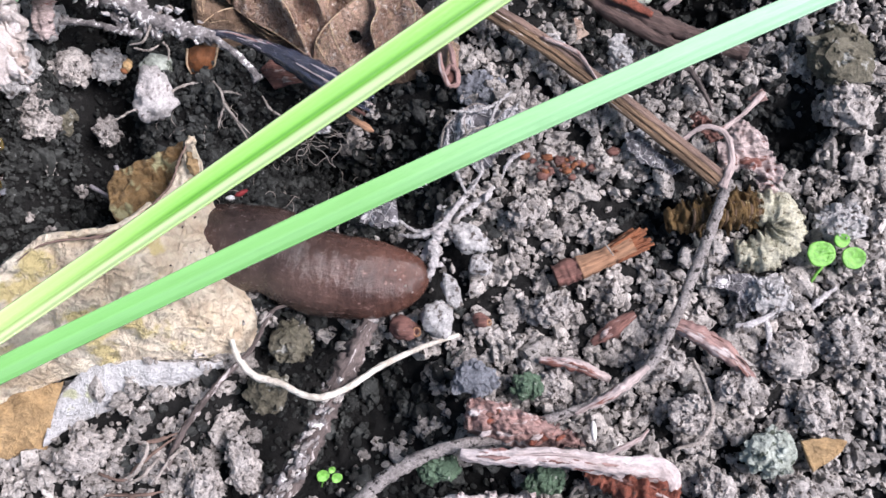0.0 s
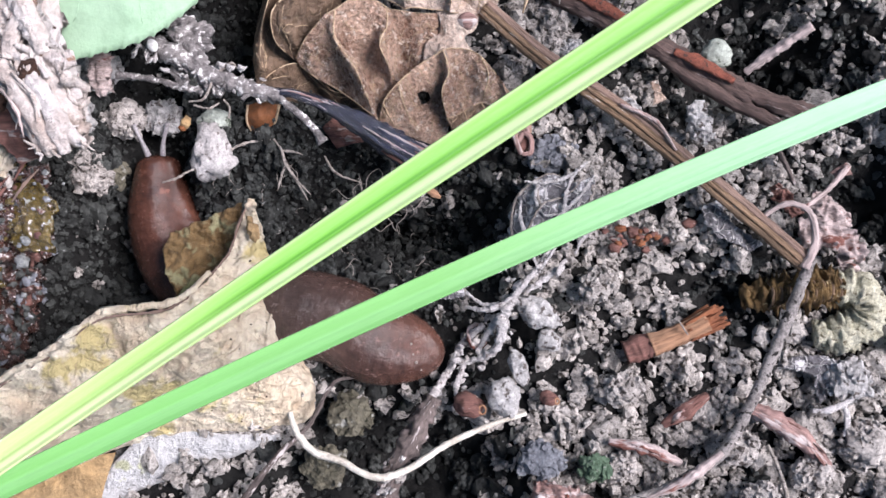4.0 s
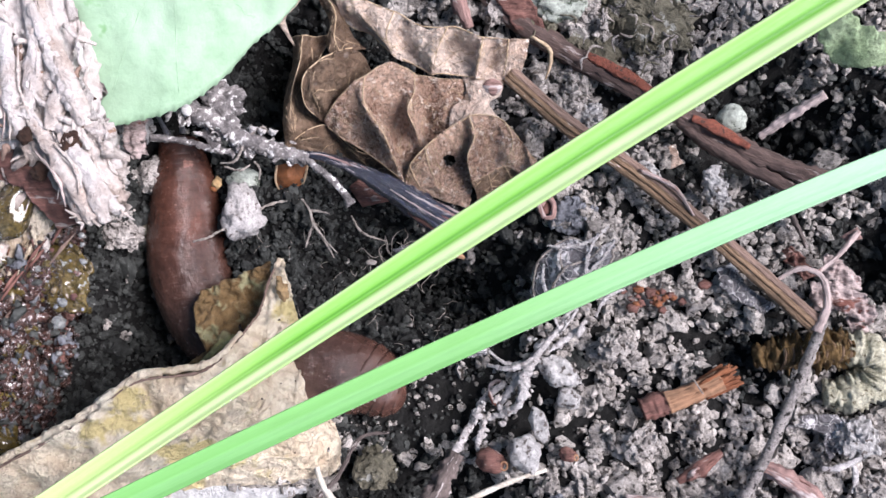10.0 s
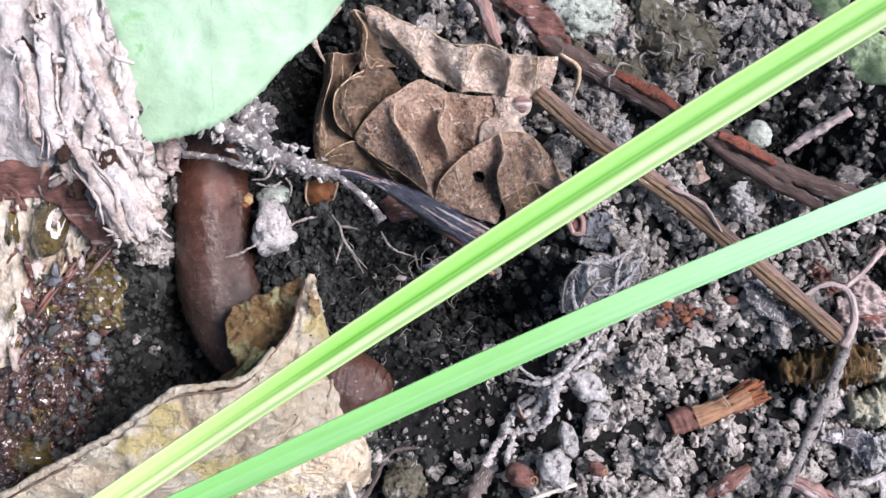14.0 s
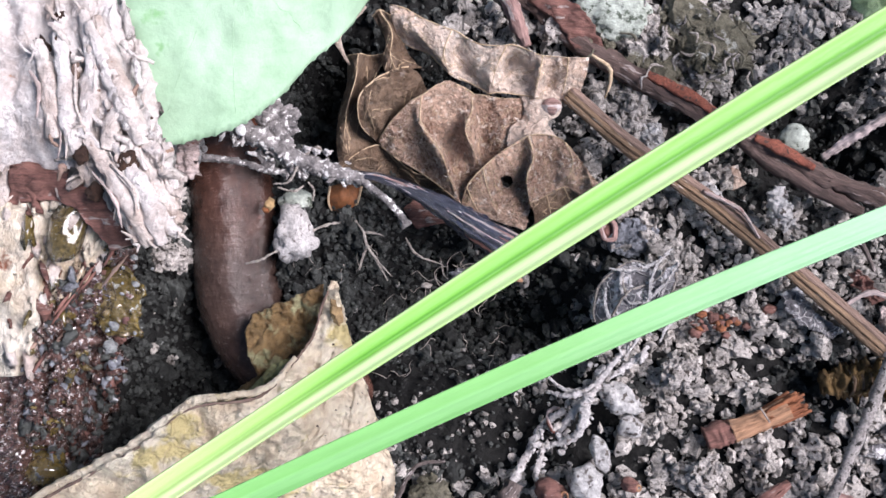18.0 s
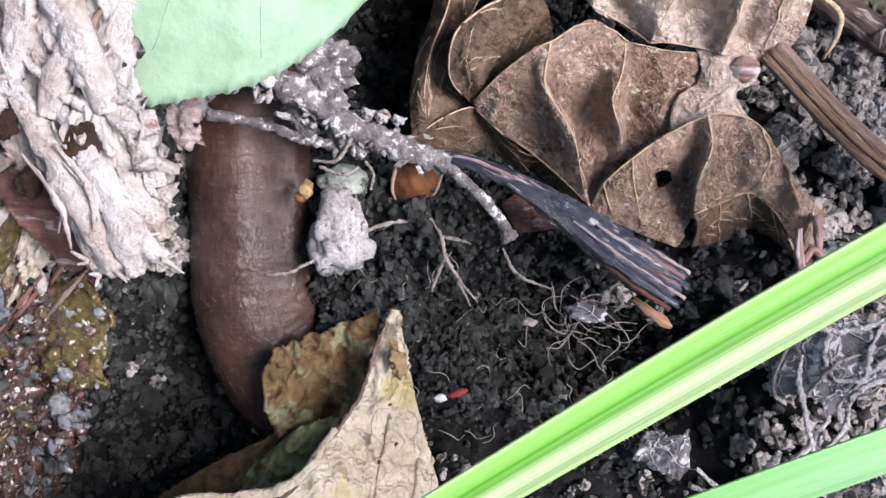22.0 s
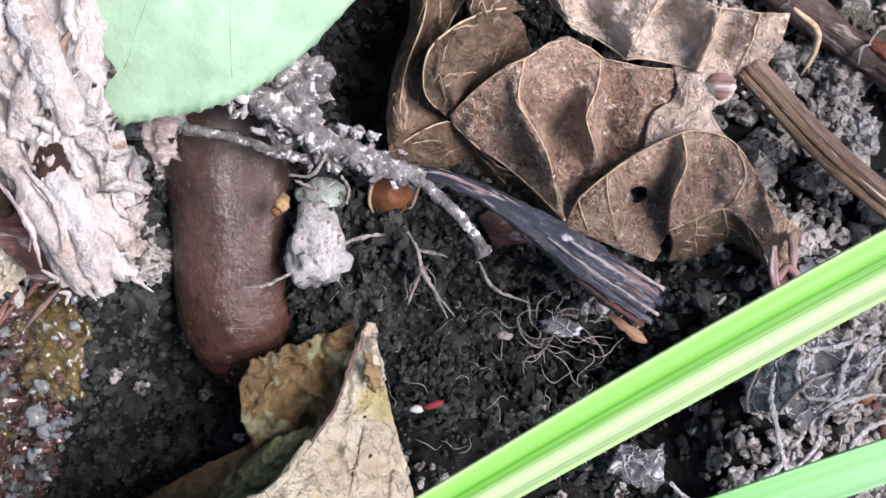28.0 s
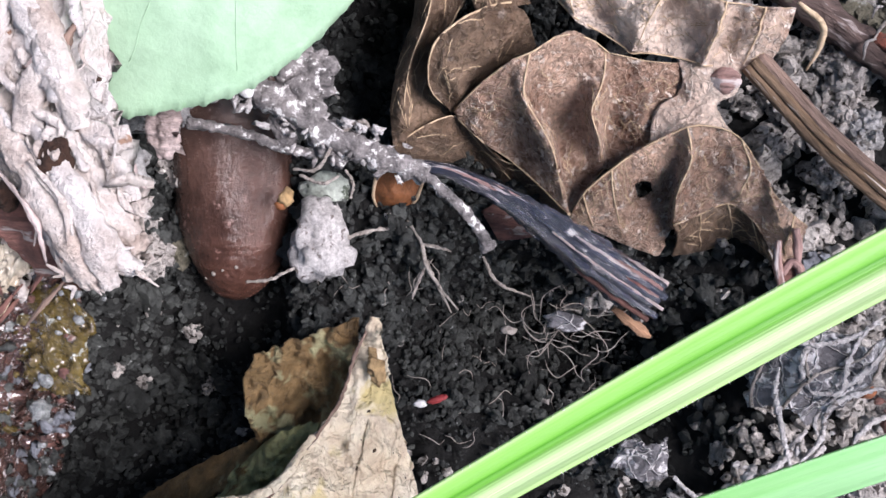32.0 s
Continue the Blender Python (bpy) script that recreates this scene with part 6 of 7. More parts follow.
def make_stump():
    g = thing("rotten_stump", "rotten pale wood with torn fibres and wet brown decay below", "wood")
    spongy([[(-82.6, 58.4, 13.0), (-82.2, 46.4, 13.0), (-81.8, 36.1, 13.0), (-83.4, 31.5, 10.0)], [(-62.6, 57.1, 16.0), (-61.7, 46.8, 16.0), (-60.8, 38.8, 16.0), (-62.4, 32.7, 12.0)], [(-53.5, 57.0, 16.0), (-51.7, 47.2, 16.5), (-49.8, 37.8, 16.5), (-49.9, 31.1, 14.0)], [(-50.3, 58.3, 13.0), (-47.6, 47.5, 13.5), (-45.2, 35.3, 14.5), (-43.9, 27.7, 14.0)]], 90, 90, "slab", g, "pale_wood", "", 1, 1.3)
    spongy([[(-54.4, 41.4, 16.5), (-54.5, 36.5, 16.0), (-55.5, 32.6, 14.0), (-54.8, 28.7, 11.0)], [(-49.7, 39.1, 17.0), (-48.9, 34.1, 17.0), (-49.0, 29.9, 16.5), (-49.8, 25.0, 13.0)], [(-46.0, 36.4, 14.5), (-44.3, 31.4, 15.5), (-43.1, 27.8, 16.0), (-43.5, 23.6, 15.0)]], 70, 60, "fibre", g, "torn_wood", "pinkish-white lacy torn wood", 4, 3.2, 1.6, 1.4)
    rotten = spongy([[(-84.7, 34.9, 8.0), (-84.8, 23.7, 7.0), (-86.0, 7.3, 4.0)], [(-64.5, 33.8, 10.5), (-64.2, 22.3, 10.5), (-66.5, 6.9, 6.0)], [(-57.7, 32.5, 11.0), (-59.2, 22.3, 9.5), (-63.8, 9.1, 5.5)], [(-51.4, 29.9, 8.0), (-55.0, 22.6, 6.0), (-63.7, 6.8, 2.0)]], 70, 60, "ochre", g, "yellow_wood", "yellow-ochre decaying wood", 2, 2.4, 1.8, 1.6)
    damp = spongy([[(-87.4, 13.4, 2.0), (-88.0, -0.5, 0.0), (-89.9, -13.3, -4.0)], [(-66.4, 12.9, 5.0), (-67.0, 2.3, 3.0), (-69.7, -10.8, -4.0)], [(-58.5, 19.5, 6.5), (-59.9, 5.2, 3.0), (-65.8, -10.4, -6.0)], [(-51.8, 23.6, 3.0), (-54.7, 9.6, -3.0), (-61.3, -10.2, -9.0)]], 90, 80, "wet", g, "wet_wood", "wet dark reddish-brown decayed wood", 3, 3.0, 1.4, 3.2)
    rng = np.random.RandomState(7)
    # torn fibres lying over the pale face and fraying past its edge
    for k in range(44):
        t = rng.rand()
        a = np.array((-59.4, 55.2, 17.0)) * (1 - t) + np.array((-47.5, 30.5, 17.0)) * t + (rng.normal(0, 3.2), rng.normal(0, 3), rng.uniform(-0.3, 0.6))
        ang = rng.normal(-1.05, 0.5)
        q = rng.uniform(1.5, 5.5)
        b = a + np.array([q * math.cos(ang), q * math.sin(ang), -rng.uniform(0.1, 0.3) * q])
        r = rng.uniform(0.15, 0.6)
        add_rod(g, "fibre", [a, (a + b) / 2 + (rng.normal(0, 0.5), rng.normal(0, 0.5), rng.uniform(0, 0.6)), b], (r * 0.5, r, r * 0.4), ("fibre", "slab", "fibre", "fibre", "bark")[rng.randint(0, 5)], 22, 6, 0.8, 0.7, seed=k)
    # thick torn strands that hang down and end in blunt fingers
    for k, (line, r) in enumerate((
            ([(-53.0, 50.7, 17.0), (-51.4, 46.2, 17.5), (-49.6, 41.7, 18.0), (-48.0, 37.5, 17.6), (-47.1, 34.6, 17.0)], 1.00),
            ([(-54.6, 51.5, 17.0), (-53.1, 45.4, 17.6), (-53.4, 39.7, 17.6), (-54.6, 35.7, 17.0)], 0.90),
            ([(-51.5, 43.4, 17.0), (-49.3, 40.4, 17.6), (-50.6, 37.2, 17.4), (-51.4, 34.1, 17.0)], 0.80),
            ([(-47.7, 35.4, 16.5), (-45.5, 34.0, 16.6), (-43.7, 34.5, 16.0)], 0.85),
            ([(-54.3, 36.2, 16.5), (-51.2, 32.0, 17.0), (-48.5, 27.5, 17.0), (-46.4, 23.2, 15.5)], 0.95),
            ([(-50.7, 34.9, 17.0), (-47.4, 30.4, 17.4), (-45.7, 26.1, 16.6), (-45.2, 22.8, 15.0)], 0.95),
            ([(-47.6, 33.6, 16.6), (-45.4, 29.7, 16.4), (-43.4, 26.9, 15.0)], 0.80),
            ([(-46.2, 28.4, 16.4), (-44.6, 25.4, 15.8), (-43.2, 24.1, 14.6)], 0.80),
            ([(-48.8, 25.9, 15.6), (-47.5, 23.8, 15.2), (-46.7, 22.6, 14.6)], 0.60),
            ([(-57.9, 50.0, 17.0), (-56.4, 44.0, 17.6), (-55.8, 38.3, 17.4), (-55.3, 33.6, 16.4)], 0.90),
            ([(-59.9, 47.8, 17.0), (-58.1, 41.2, 17.4), (-57.7, 35.6, 16.8)], 0.90),
            ([(-45.7, 33.4, 16.0), (-44.2, 31.4, 15.8), (-43.7, 29.5, 15.0)], 0.60),
            ([(-49.6, 30.6, 16.6), (-49.1, 27.1, 16.0), (-48.2, 23.1, 14.8)], 0.70),
            )):
        add_rod(g, "torn_strand", line, (r * 0.6, r * 1.1, r * 1.25, r * 0.95), ("fibre", "slab")[k % 2], 60, 14, 0.5, 2.0, 0.8, seed=k)
        for j in range(5):
            a, b = sorted(rng.uniform(0, 1, 2))
            b = min(1.0, a + 0.25 + 0.3 * b)
            c = catmull(line, 40)
            o = np.array([rng.normal(0, 0.9), rng.normal(0, 0.7), rng.uniform(0.0, 0.9)])
            q = [c[int(39 * v)] + o * w for v, w in ((a, 1.3), ((a + b) / 2, 0.9), (b, 1.5))]
            h = rng.uniform(0.12, 0.34)
            add_rod(g, "torn_fibre", q, (h * 0.4, h, h * 0.3), ("fibre", "slab", "fibre", "palewood")[j % 4], 22, 6, 0.8, 0.7, seed=j)
    v, f, _ = loft([[(-65.5, 33.6, 11.5), (-59.5, 33.9, 12.0), (-55.1, 32.5, 12.4), (-51.2, 29.6, 12.0), (-47.6, 24.9, 10.0)],
         [(-65.0, 31.2, 12.5), (-59.4, 31.4, 13.0), (-55.8, 30.2, 13.2), (-52.8, 27.0, 12.6), (-49.8, 23.4, 10.5)],
         [(-65.6, 28.5, 11.0), (-60.4, 28.9, 11.5), (-57.0, 27.7, 11.8), (-54.9, 25.3, 11.4), (-52.9, 22.5, 10.0)]], 60, 30, 0.6, 0.9, 3.0, ragged=0.8, seed=19)
    link("rotten_skin", v, f, "redbark", g, "red-brown rotten skin under the pale strands")
    add_rod(g, "long_strand", [(-53.5, 49.7, 18.0), (-51.2, 43.9, 18.0), (-48.8, 38.2, 17.5), (-46.7, 34.3, 16.0)], (0.6, 1.0, 1.1, 0.6), "slab", 60, 10, 0.6, 1.2)
    add_rod(g, "rootlet", [(-58.3, 33.3, 15.0), (-53.6, 33.4, 16.5), (-50.6, 32.3, 17.0), (-49.5, 30.6, 16.5)], (0.2, 0.3, 0.3, 0.2), "root", 30, 7, 0.4)
    for k, (c, r) in enumerate((((-48.5, 32.2, 18.2), (1.5, 1.7, 0.7)), ((-53.1, 41.7, 18.0), (0.8, 2.0, 0.6)), ((-54.3, 33.4, 17.6), (1.1, 1.3, 0.6)), ((-57.5, 47.6, 17.8), (0.7, 1.6, 0.5)), ((-47.4, 38.4, 15.5), (1.0, 0.9, 0.8)))):
        knob(g, "rot_pocket", np.array(c) - (0, 0, 0.5), np.array(r) * 0.8, "rot", k, 0.35, 4, label="dark reddish rot pocket")
    for k in range(7):
        t = rng.rand()
        c = np.array((-58.5, 51.3, 15.6)) * (1 - t) + np.array((-47.4, 28.0, 15.0)) * t + (rng.normal(0, 2.6), rng.normal(0, 2.2), 0)
        knob(g, "rot_pocket", c, (rng.uniform(0.5, 1.2), rng.uniform(0.7, 1.8), 0.8), "rot", k + 9, 0.6, 3, rng.uniform(0, 3))
    # wet chunks on the decayed face
    close = rotten[rotten[:, 0] > -66]
    for k in range(150):
        c = close[rng.randint(0, len(close))]
        r = 0.5 * math.exp(rng.normal(0, 0.4))
        knob(g, "wet_chunk", c + (0, 0, 0.2), (r * rng.uniform(0.5, 1.2), r * rng.uniform(1, 3), r * 0.7), ("ochre", "fibre", "redbark", "ochre", "fibre", "amber")[rng.randint(0, 6)], k, 1.1, 2, rng.uniform(-0.6, 0.6))
    near = damp[damp[:, 0] > -66]
    for k in range(640):
        c = near[rng.randint(0, len(near))]
        r = 0.36 * math.exp(rng.normal(0, 0.4))
        # The grey slate chunks among them stand in for glints.
        knob(g, "wet_chunk", c + (0, 0, rng.uniform(0, 0.5)), (r * rng.uniform(0.6, 1.1), r * rng.uniform(0.8, 1.7), r * 0.8), (("wet", "wet", "dark_crumb", "wet", "amber", "dark_crumb", "wet", "slate") if c[2] > 0 else ("dark_crumb", "wet", "dark_crumb", "slate", "dark_crumb", "redbark", "dark_crumb", "dark_crumb"))[rng.randint(0, 8)], k, 1.1, 2, rng.uniform(0, 3))
    for k in range(22):
        c = np.array((-64.0, 10.6, 7.0)) * (1 - k / 22) + np.array((-53.2, 24.6, 8.0)) * (k / 22) + (rng.normal(0, 1.4), rng.normal(0, 1.8), rng.uniform(-1.0, 0.2))
        a = rng.normal(0.95, 0.15)
        h = rng.uniform(1.5, 4)
        add_rod(g, "splinter", [c - (h * math.cos(a), h * math.sin(a), 0.2), c + (0.1, 0, 0.3), c + (h * math.cos(a), h * math.sin(a), -0.5)], (0.06, 0.26, 0.08), ("redbark", "bark", "redbark", "ochre", "bark", "redbark")[k % 6], 16, 6, 0.6, seed=k)
    v, f, _ = loft([[(-56.6, 20.4, 5.0), (-56.9, 16.6, 5.0), (-55.1, 12.0, 5.0)], [(-53.2, 21.1, 5.5), (-52.3, 16.4, 6.0), (-52.0, 11.9, 5.5)], [(-50.3, 18.0, 5.0), (-50.5, 14.1, 5.0), (-50.2, 11.5, 5.0)]], 24, 20, 0.5, 1.4, 2.0, ragged=1.0, seed=6)
    link("wet_scrap", v, f, "amber", g, "glossy amber wet leaf scrap")
    knob(g, "wet_scrap", (-65.5, -5.9, -2.0), (3.2, 2.6, 1.6), "amber", 12, 0.5, 3)
    for k in range(26):
        c = np.array((-53.2, 15.6, 6.0)) + (rng.normal(0, 2.0), rng.normal(0, 2.8), rng.uniform(-0.4, 0.4))
        r = 0.28 * math.exp(rng.normal(0, 0.4))
        knob(g, "wet_crumb", c, (r, r * rng.uniform(0.7, 1.4), r * 0.8), ("dew", "dew", "amber", "redbark", "dew")[k % 5], k, 0.5, 2, rng.uniform(0, 3))
    for k in range(24):
        t = rng.uniform(0, 1)
        c = np.array((-54.2, 8.6, 2.6)) * (1 - t) + np.array((-55.6, 3.0, 1.2)) * t + (rng.normal(0, 0.9), rng.normal(0, 0.7), rng.uniform(-0.3, 0.5))
        r = 0.34 * math.exp(rng.normal(0, 0.35))
        knob(g, "wet_crumb", c, (r, r * rng.uniform(0.9, 2.0), r * 0.7), ("slate", "wet", "dark_crumb", "dew")[k % 4], k + 40, 0.6, 2, rng.uniform(0, 3))


make_stump()


# ---- pebbles, clods and small finds ----
def stones():
    spots = (
        ("pebble", "smooth pale grey pebble", (8.8, -9.4, -1.8), (2.3, 2.7, 1.9), "pebble", 0.22, 0.3),
        ("pebble", "oval grey pebble half sunk in crumbs", (13.8, 2.1, -2.0), (3.2, 1.9, 1.7), "pebble", 0.22, -0.5),
        ("pebble", "grey pebble on soil", (11.0, -5.4, -2.0), (1.2, 2.6, 1.2), "pebble", 0.25, 0.2),
        ("pebble", "small round grey pebble", (15.4, -1.9, -2.5), (1.6, 1.5, 1.3), "pebble", 0.22, 0),
        ("soil_clod", "angular pale soil clod", (22.3, 5.5, -1.5), (2.2, 1.9, 1.6), "clod", 0.3, 0.5),
        ("soil_clod", "lumpy grey soil clod", (23.1, 5.6, -1.5), (2.2, 2.0, 1.5), "clod", 0.4, 0.5),
        ("soil_clod", "mint-grey mouldy round clod", (54.9, -30.7, -1.0), (4.0, 3.6, 3.0), "mint", 0.3, 0),
        ("soil_clod", "blue-grey speckled clod", (13.7, -18.1, -1.5), (3.3, 2.6, 2.2), "slate", 0.35, 0),
        ("soil_clod", "grey crusty soil clod", (-42.2, -25.7, -2.5), (4.6, 2.9, 2.6), "clod", 0.3, 0.3),
        ("soil_clod", "long grey soil clod", (-19.6, -28.4, -2.5), (2.2, 5.0, 2.2), "clod", 0.25, 0.25),
        ("soil_clod", "grey soil clod", (-25.1, -31.5, -2.5), (2.6, 3.4, 2.2), "clod", 0.25, 0),
        # The darker moss material on these two clods stands in for shade.
        ("soil_clod", "brownish clod in shade", (-16.2, -18.6, -4.6), (3.4, 3.0, 2.2), "moss", 0.25, 0),
        ("soil_clod", "brownish clod in shade", (-12.9, -11.6, -5.0), (3.6, 3.0, 2.4), "moss", 0.25, 0),
        # Two soft cottony lumps, no stones; listed as pebble to get a single body.
        ("pebble", "soft whitish lump beside the slug", (-31.7, 26.9, -3.2), (2.4, 3.0, 2.7), "crust", 0.4, 0.1),
        ("pebble", "soft whitish lump beside the slug", (-31.5, 24.4, -3.4), (2.6, 2.3, 2.8), "crust", 0.36, 0),
        ("pebble", "greenish grey pebble beside the slug", (-31.3, 31.0, -4.5), (2.3, 1.7, 1.5), "mint", 0.2, 0),
        ("soil_clod", "crumbly light clod", (41.4, -17.5, -1.5), (3.0, 2.2, 1.8), "clod", 0.45, 0.4),
        ("soil_clod", "crumbly light clod", (51.6, -21.2, -2.0), (3.4, 3.0, 2.2), "clod", 0.45, 0),
        ("soil_clod", "crumbly light clod", (62.3, -25.6, -2.0), (2.6, 3.6, 2.0), "clod", 0.45, 0.2),
        ("soil_clod", "crumbly light clod", (24.8, -19.8, -2.5), (2.8, 2.2, 1.8), "clod", 0.45, 0),
        ("soil_clod", "white crumbly clod beside clover", (57.3, -8.8, -1.5), (3.2, 3.0, 2.2), "pebble", 0.45, 0),
        ("soil_clod", "white crumbly clod beside clover", (68.8, 1.5, -1.5), (3.6, 3.2, 2.4), "pebble", 0.45, 0),
        ("soil_clod", "brown crumbling bank with pale specks", (71.2, 26.6, -1.0), (5.0, 5.5, 3.0), "moss", 0.5, 0.4),
        ("soil_clod", "pale crumbly clod on a bank", (72.1, 19.3, -2.0), (4.0, 4.5, 3.0), "clod", 0.5, 0.4),
        ("soil_clod", "mossy crumbling mound", (28.8, 55.1, -3.5), (9.0, 5.0, 3.4), "moss", 0.5, -0.4),
        ("soil_clod", "mossy crumbling mound", (21.0, 50.1, -4.5), (6.0, 3.5, 2.6), "moss", 0.5, -0.4),
        ("pebble", "large pale green-grey stone", (15.5, 58.1, -2.0), (5.0, 4.0, 2.6), "mint", 0.2, -0.4),
        ("pebble", "round greenish stone in a hollow", (42.6, 39.6, -5.5), (2.4, 2.1, 1.8), "mint", 0.12, 0),
        ("soil_clod", "dark clod under the pods", (17.3, 24.9, -4.0), (4.0, 2.8, 2.2), "slate", 0.4, 0),
        ("soil_clod", "pale crumbly clod", (38.2, 28.5, -2.0), (1.8, 3.2, 1.5), "pebble", 0.4, 0.2),
        ("soil_clod", "pale reddish clod of soil and wood", (-51.9, 31.2, -3.0), (4.2, 4.4, 2.6), "pebble", 0.35, 0),
        ("soil_clod", "pale pinkish woody clod", (-48.1, 38.0, -3.0), (3.8, 3.4, 2.4), "pebble", 0.35, 0),
        ("soil_clod", "green mouldy soil clod beside bark", (7.8, -30.5, -2.5), (3.0, 2.0, 1.8), "mould", 0.4, 0),
        ("soil_clod", "green mouldy soil clod beside bark", (22.8, -33.0, -2.5), (3.2, 1.8, 1.8), "mould", 0.4, 0),
        ("soil_clod", "grey-green speckled soil clod", (21.3, -19.6, -2.2), (2.4, 1.8, 1.5), "mould", 0.4, 0),
        ("soil_clod", "crumbly pinkish-grey soil clod", (44.1, -24.7, -2.0), (3.2, 2.8, 2.0), "clod", 0.45, 0),
        ("soil_clod", "crumbly pinkish-grey soil clod", (59.1, -17.6, -2.0), (3.8, 3.6, 2.4), "clod", 0.45, 0),
        ("soil_clod", "crumbly pinkish-grey soil clod", (68.1, -15.7, -2.0), (3.2, 3.8, 2.4), "clod", 0.45, 0),
        ("soil_clod", "crumbly pinkish-grey soil clod", (58.7, -37.7, -2.0), (3.6, 3.0, 2.4), "clod", 0.45, 0),
        ("soil_clod", "crumbly pinkish-grey soil clod", (47.1, -35.6, -2.0), (3.0, 2.6, 2.0), "clod", 0.45, 0),
        ("soil_clod", "crumbly pinkish-grey soil clod", (25.5, -8.8, -2.2), (2.8, 2.4, 1.8), "clod", 0.45, 0),
        ("soil_clod", "crumbly pale grey soil clod behind the branch", (7.0, 55.9, -3.0), (3.0, 2.4, 1.8), "clod", 0.45, 0.0),
        ("soil_clod", "crumbly pale grey soil clod behind the branch", (13.0, 53.2, -3.0), (2.6, 2.2, 1.8), "moss", 0.45, 0.3),
        ("soil_clod", "crumbly pale grey soil clod behind the branch", (19.5, 55.8, -3.0), (3.4, 2.6, 2.0), "clod", 0.45, 0.6),
        ("soil_clod", "crumbly pale grey soil clod behind the branch", (28.4, 50.9, -3.0), (2.4, 2.0, 1.6), "moss", 0.45, 0.9),
        ("soil_clod", "crumbly pale grey soil clod behind the branch", (17.9, 40.8, -4.0), (2.0, 1.8, 1.4), "clod", 0.45, 1.2),
        ("soil_clod", "crumbly pale grey soil clod behind the branch", (28.5, 30.6, -3.4), (2.2, 1.8, 1.5), "pebble", 0.45, 1.5),
        ("soil_clod", "grey clod under the stump", (-50.0, 23.4, -7.0), (3.2, 2.4, 2.0), "clod", 0.35, 0),
        ("soil_clod", "damp grey soil clod beside the slug", (-44.8, 32.2, -7.0), (3.2, 3.0, 2.4), "clod", 0.4, 0.0),
        ("soil_clod", "damp grey soil clod beside the slug", (-39.7, 32.4, -8.0), (2.8, 3.0, 2.2), "pebble", 0.4, 0.4),
        ("soil_clod", "damp grey soil clod beside the slug", (-50.7, 27.3, -7.0), (3.0, 2.6, 2.0), "clod", 0.4, 0.8),
        ("soil_clod", "damp grey soil clod beside the slug", (-53.8, 30.5, -6.0), (3.0, 3.4, 2.4), "pebble", 0.4, 1.2),
        ("soil_clod", "damp grey soil clod beside the slug", (-40.3, 22.3, -9.0), (2.4, 2.0, 1.6), "clod", 0.4, 1.6),
        ("soil_clod", "damp grey soil clod beside the slug", (-47.2, 24.4, -9.0), (2.4, 2.2, 1.6), "moss", 0.4, 2.0),
        ("soil_clod", "pale crumbly clod beside the dry stem", (18.1, 45.4, -4.0), (2.2, 1.8, 1.5), "clod", 0.4, 2.4),
        ("soil_clod", "pale crumbly clod beside the dry stem", (15.3, 40.9, -4.5), (1.9, 1.6, 1.4), "clod", 0.4, 2.8),
        ("soil_clod", "pale crumbly clod beside the dry stem", (20.5, 39.7, -4.0), (2.1, 2.0, 1.6), "pebble", 0.4, 3.2),
        ("soil_clod", "pale crumbly clod beside the dry stem", (12.5, 38.0, -5.0), (1.6, 1.5, 1.2), "clod", 0.4, 3.6),
        ("soil_clod", "pale crumbly clod beside the dry stem", (17.6, 35.9, -4.0), (2.0, 1.7, 1.4), "clod", 0.4, 4.0),
    )
    for k, (name, label, c, r, mat, am, turn) in enumerate(spots):
        g = tagged(new(name), label if len(label.split()) > 3 else label + " on the soil", "stone" if name == "pebble" else "clod", "pebbles" if name == "pebble" else "soil clods")
        if name == "pebble":
            knob(g, "body", c, r, mat, k * 3 + 1, am * 1.5, 4 if max(r) > 3 else 3, turn)
            continue
        # a core with many small crumbs stuck to it
        rng = np.random.RandomState(k * 7 + 3)
        V, F, off = [], [], 0
        small = min(2.0, float(np.mean(r)))
        for q in range(1 + int(26 + 9 * max(r))):
            v, f = icos(3 if q == 0 else 2)
            d = rng.normal(0, 1, 3)
            d /= np.linalg.norm(d)
            d[2] = abs(d[2]) * 1.1 - 0.25
            size = np.array(r) * 0.84 if q == 0 else small * rng.uniform(0.12, 0.40) * rng.uniform(0.7, 1.25, 3)
            v = lumpy(v, k * 53 + q, am * 0.9 if q == 0 else 0.65, 0.7) * size
            if q:
                v = v @ np.array(Euler(rng.uniform(0, 6.28, 3)).to_matrix()) + d * np.array(r) * rng.uniform(0.72, 0.98)
            v = v @ np.array(Euler((0, 0, -turn)).to_matrix()) + c
            if q == 0:
                link("body", v, f, mat, g, smooth=False)
                continue
            V.append(v)
            F += [[a + off for a in w] for w in f]
            off += len(v)
        tagged(link("crumb", np.concatenate(V), F, mat, g, smooth=False), kind="stuff")


stones()


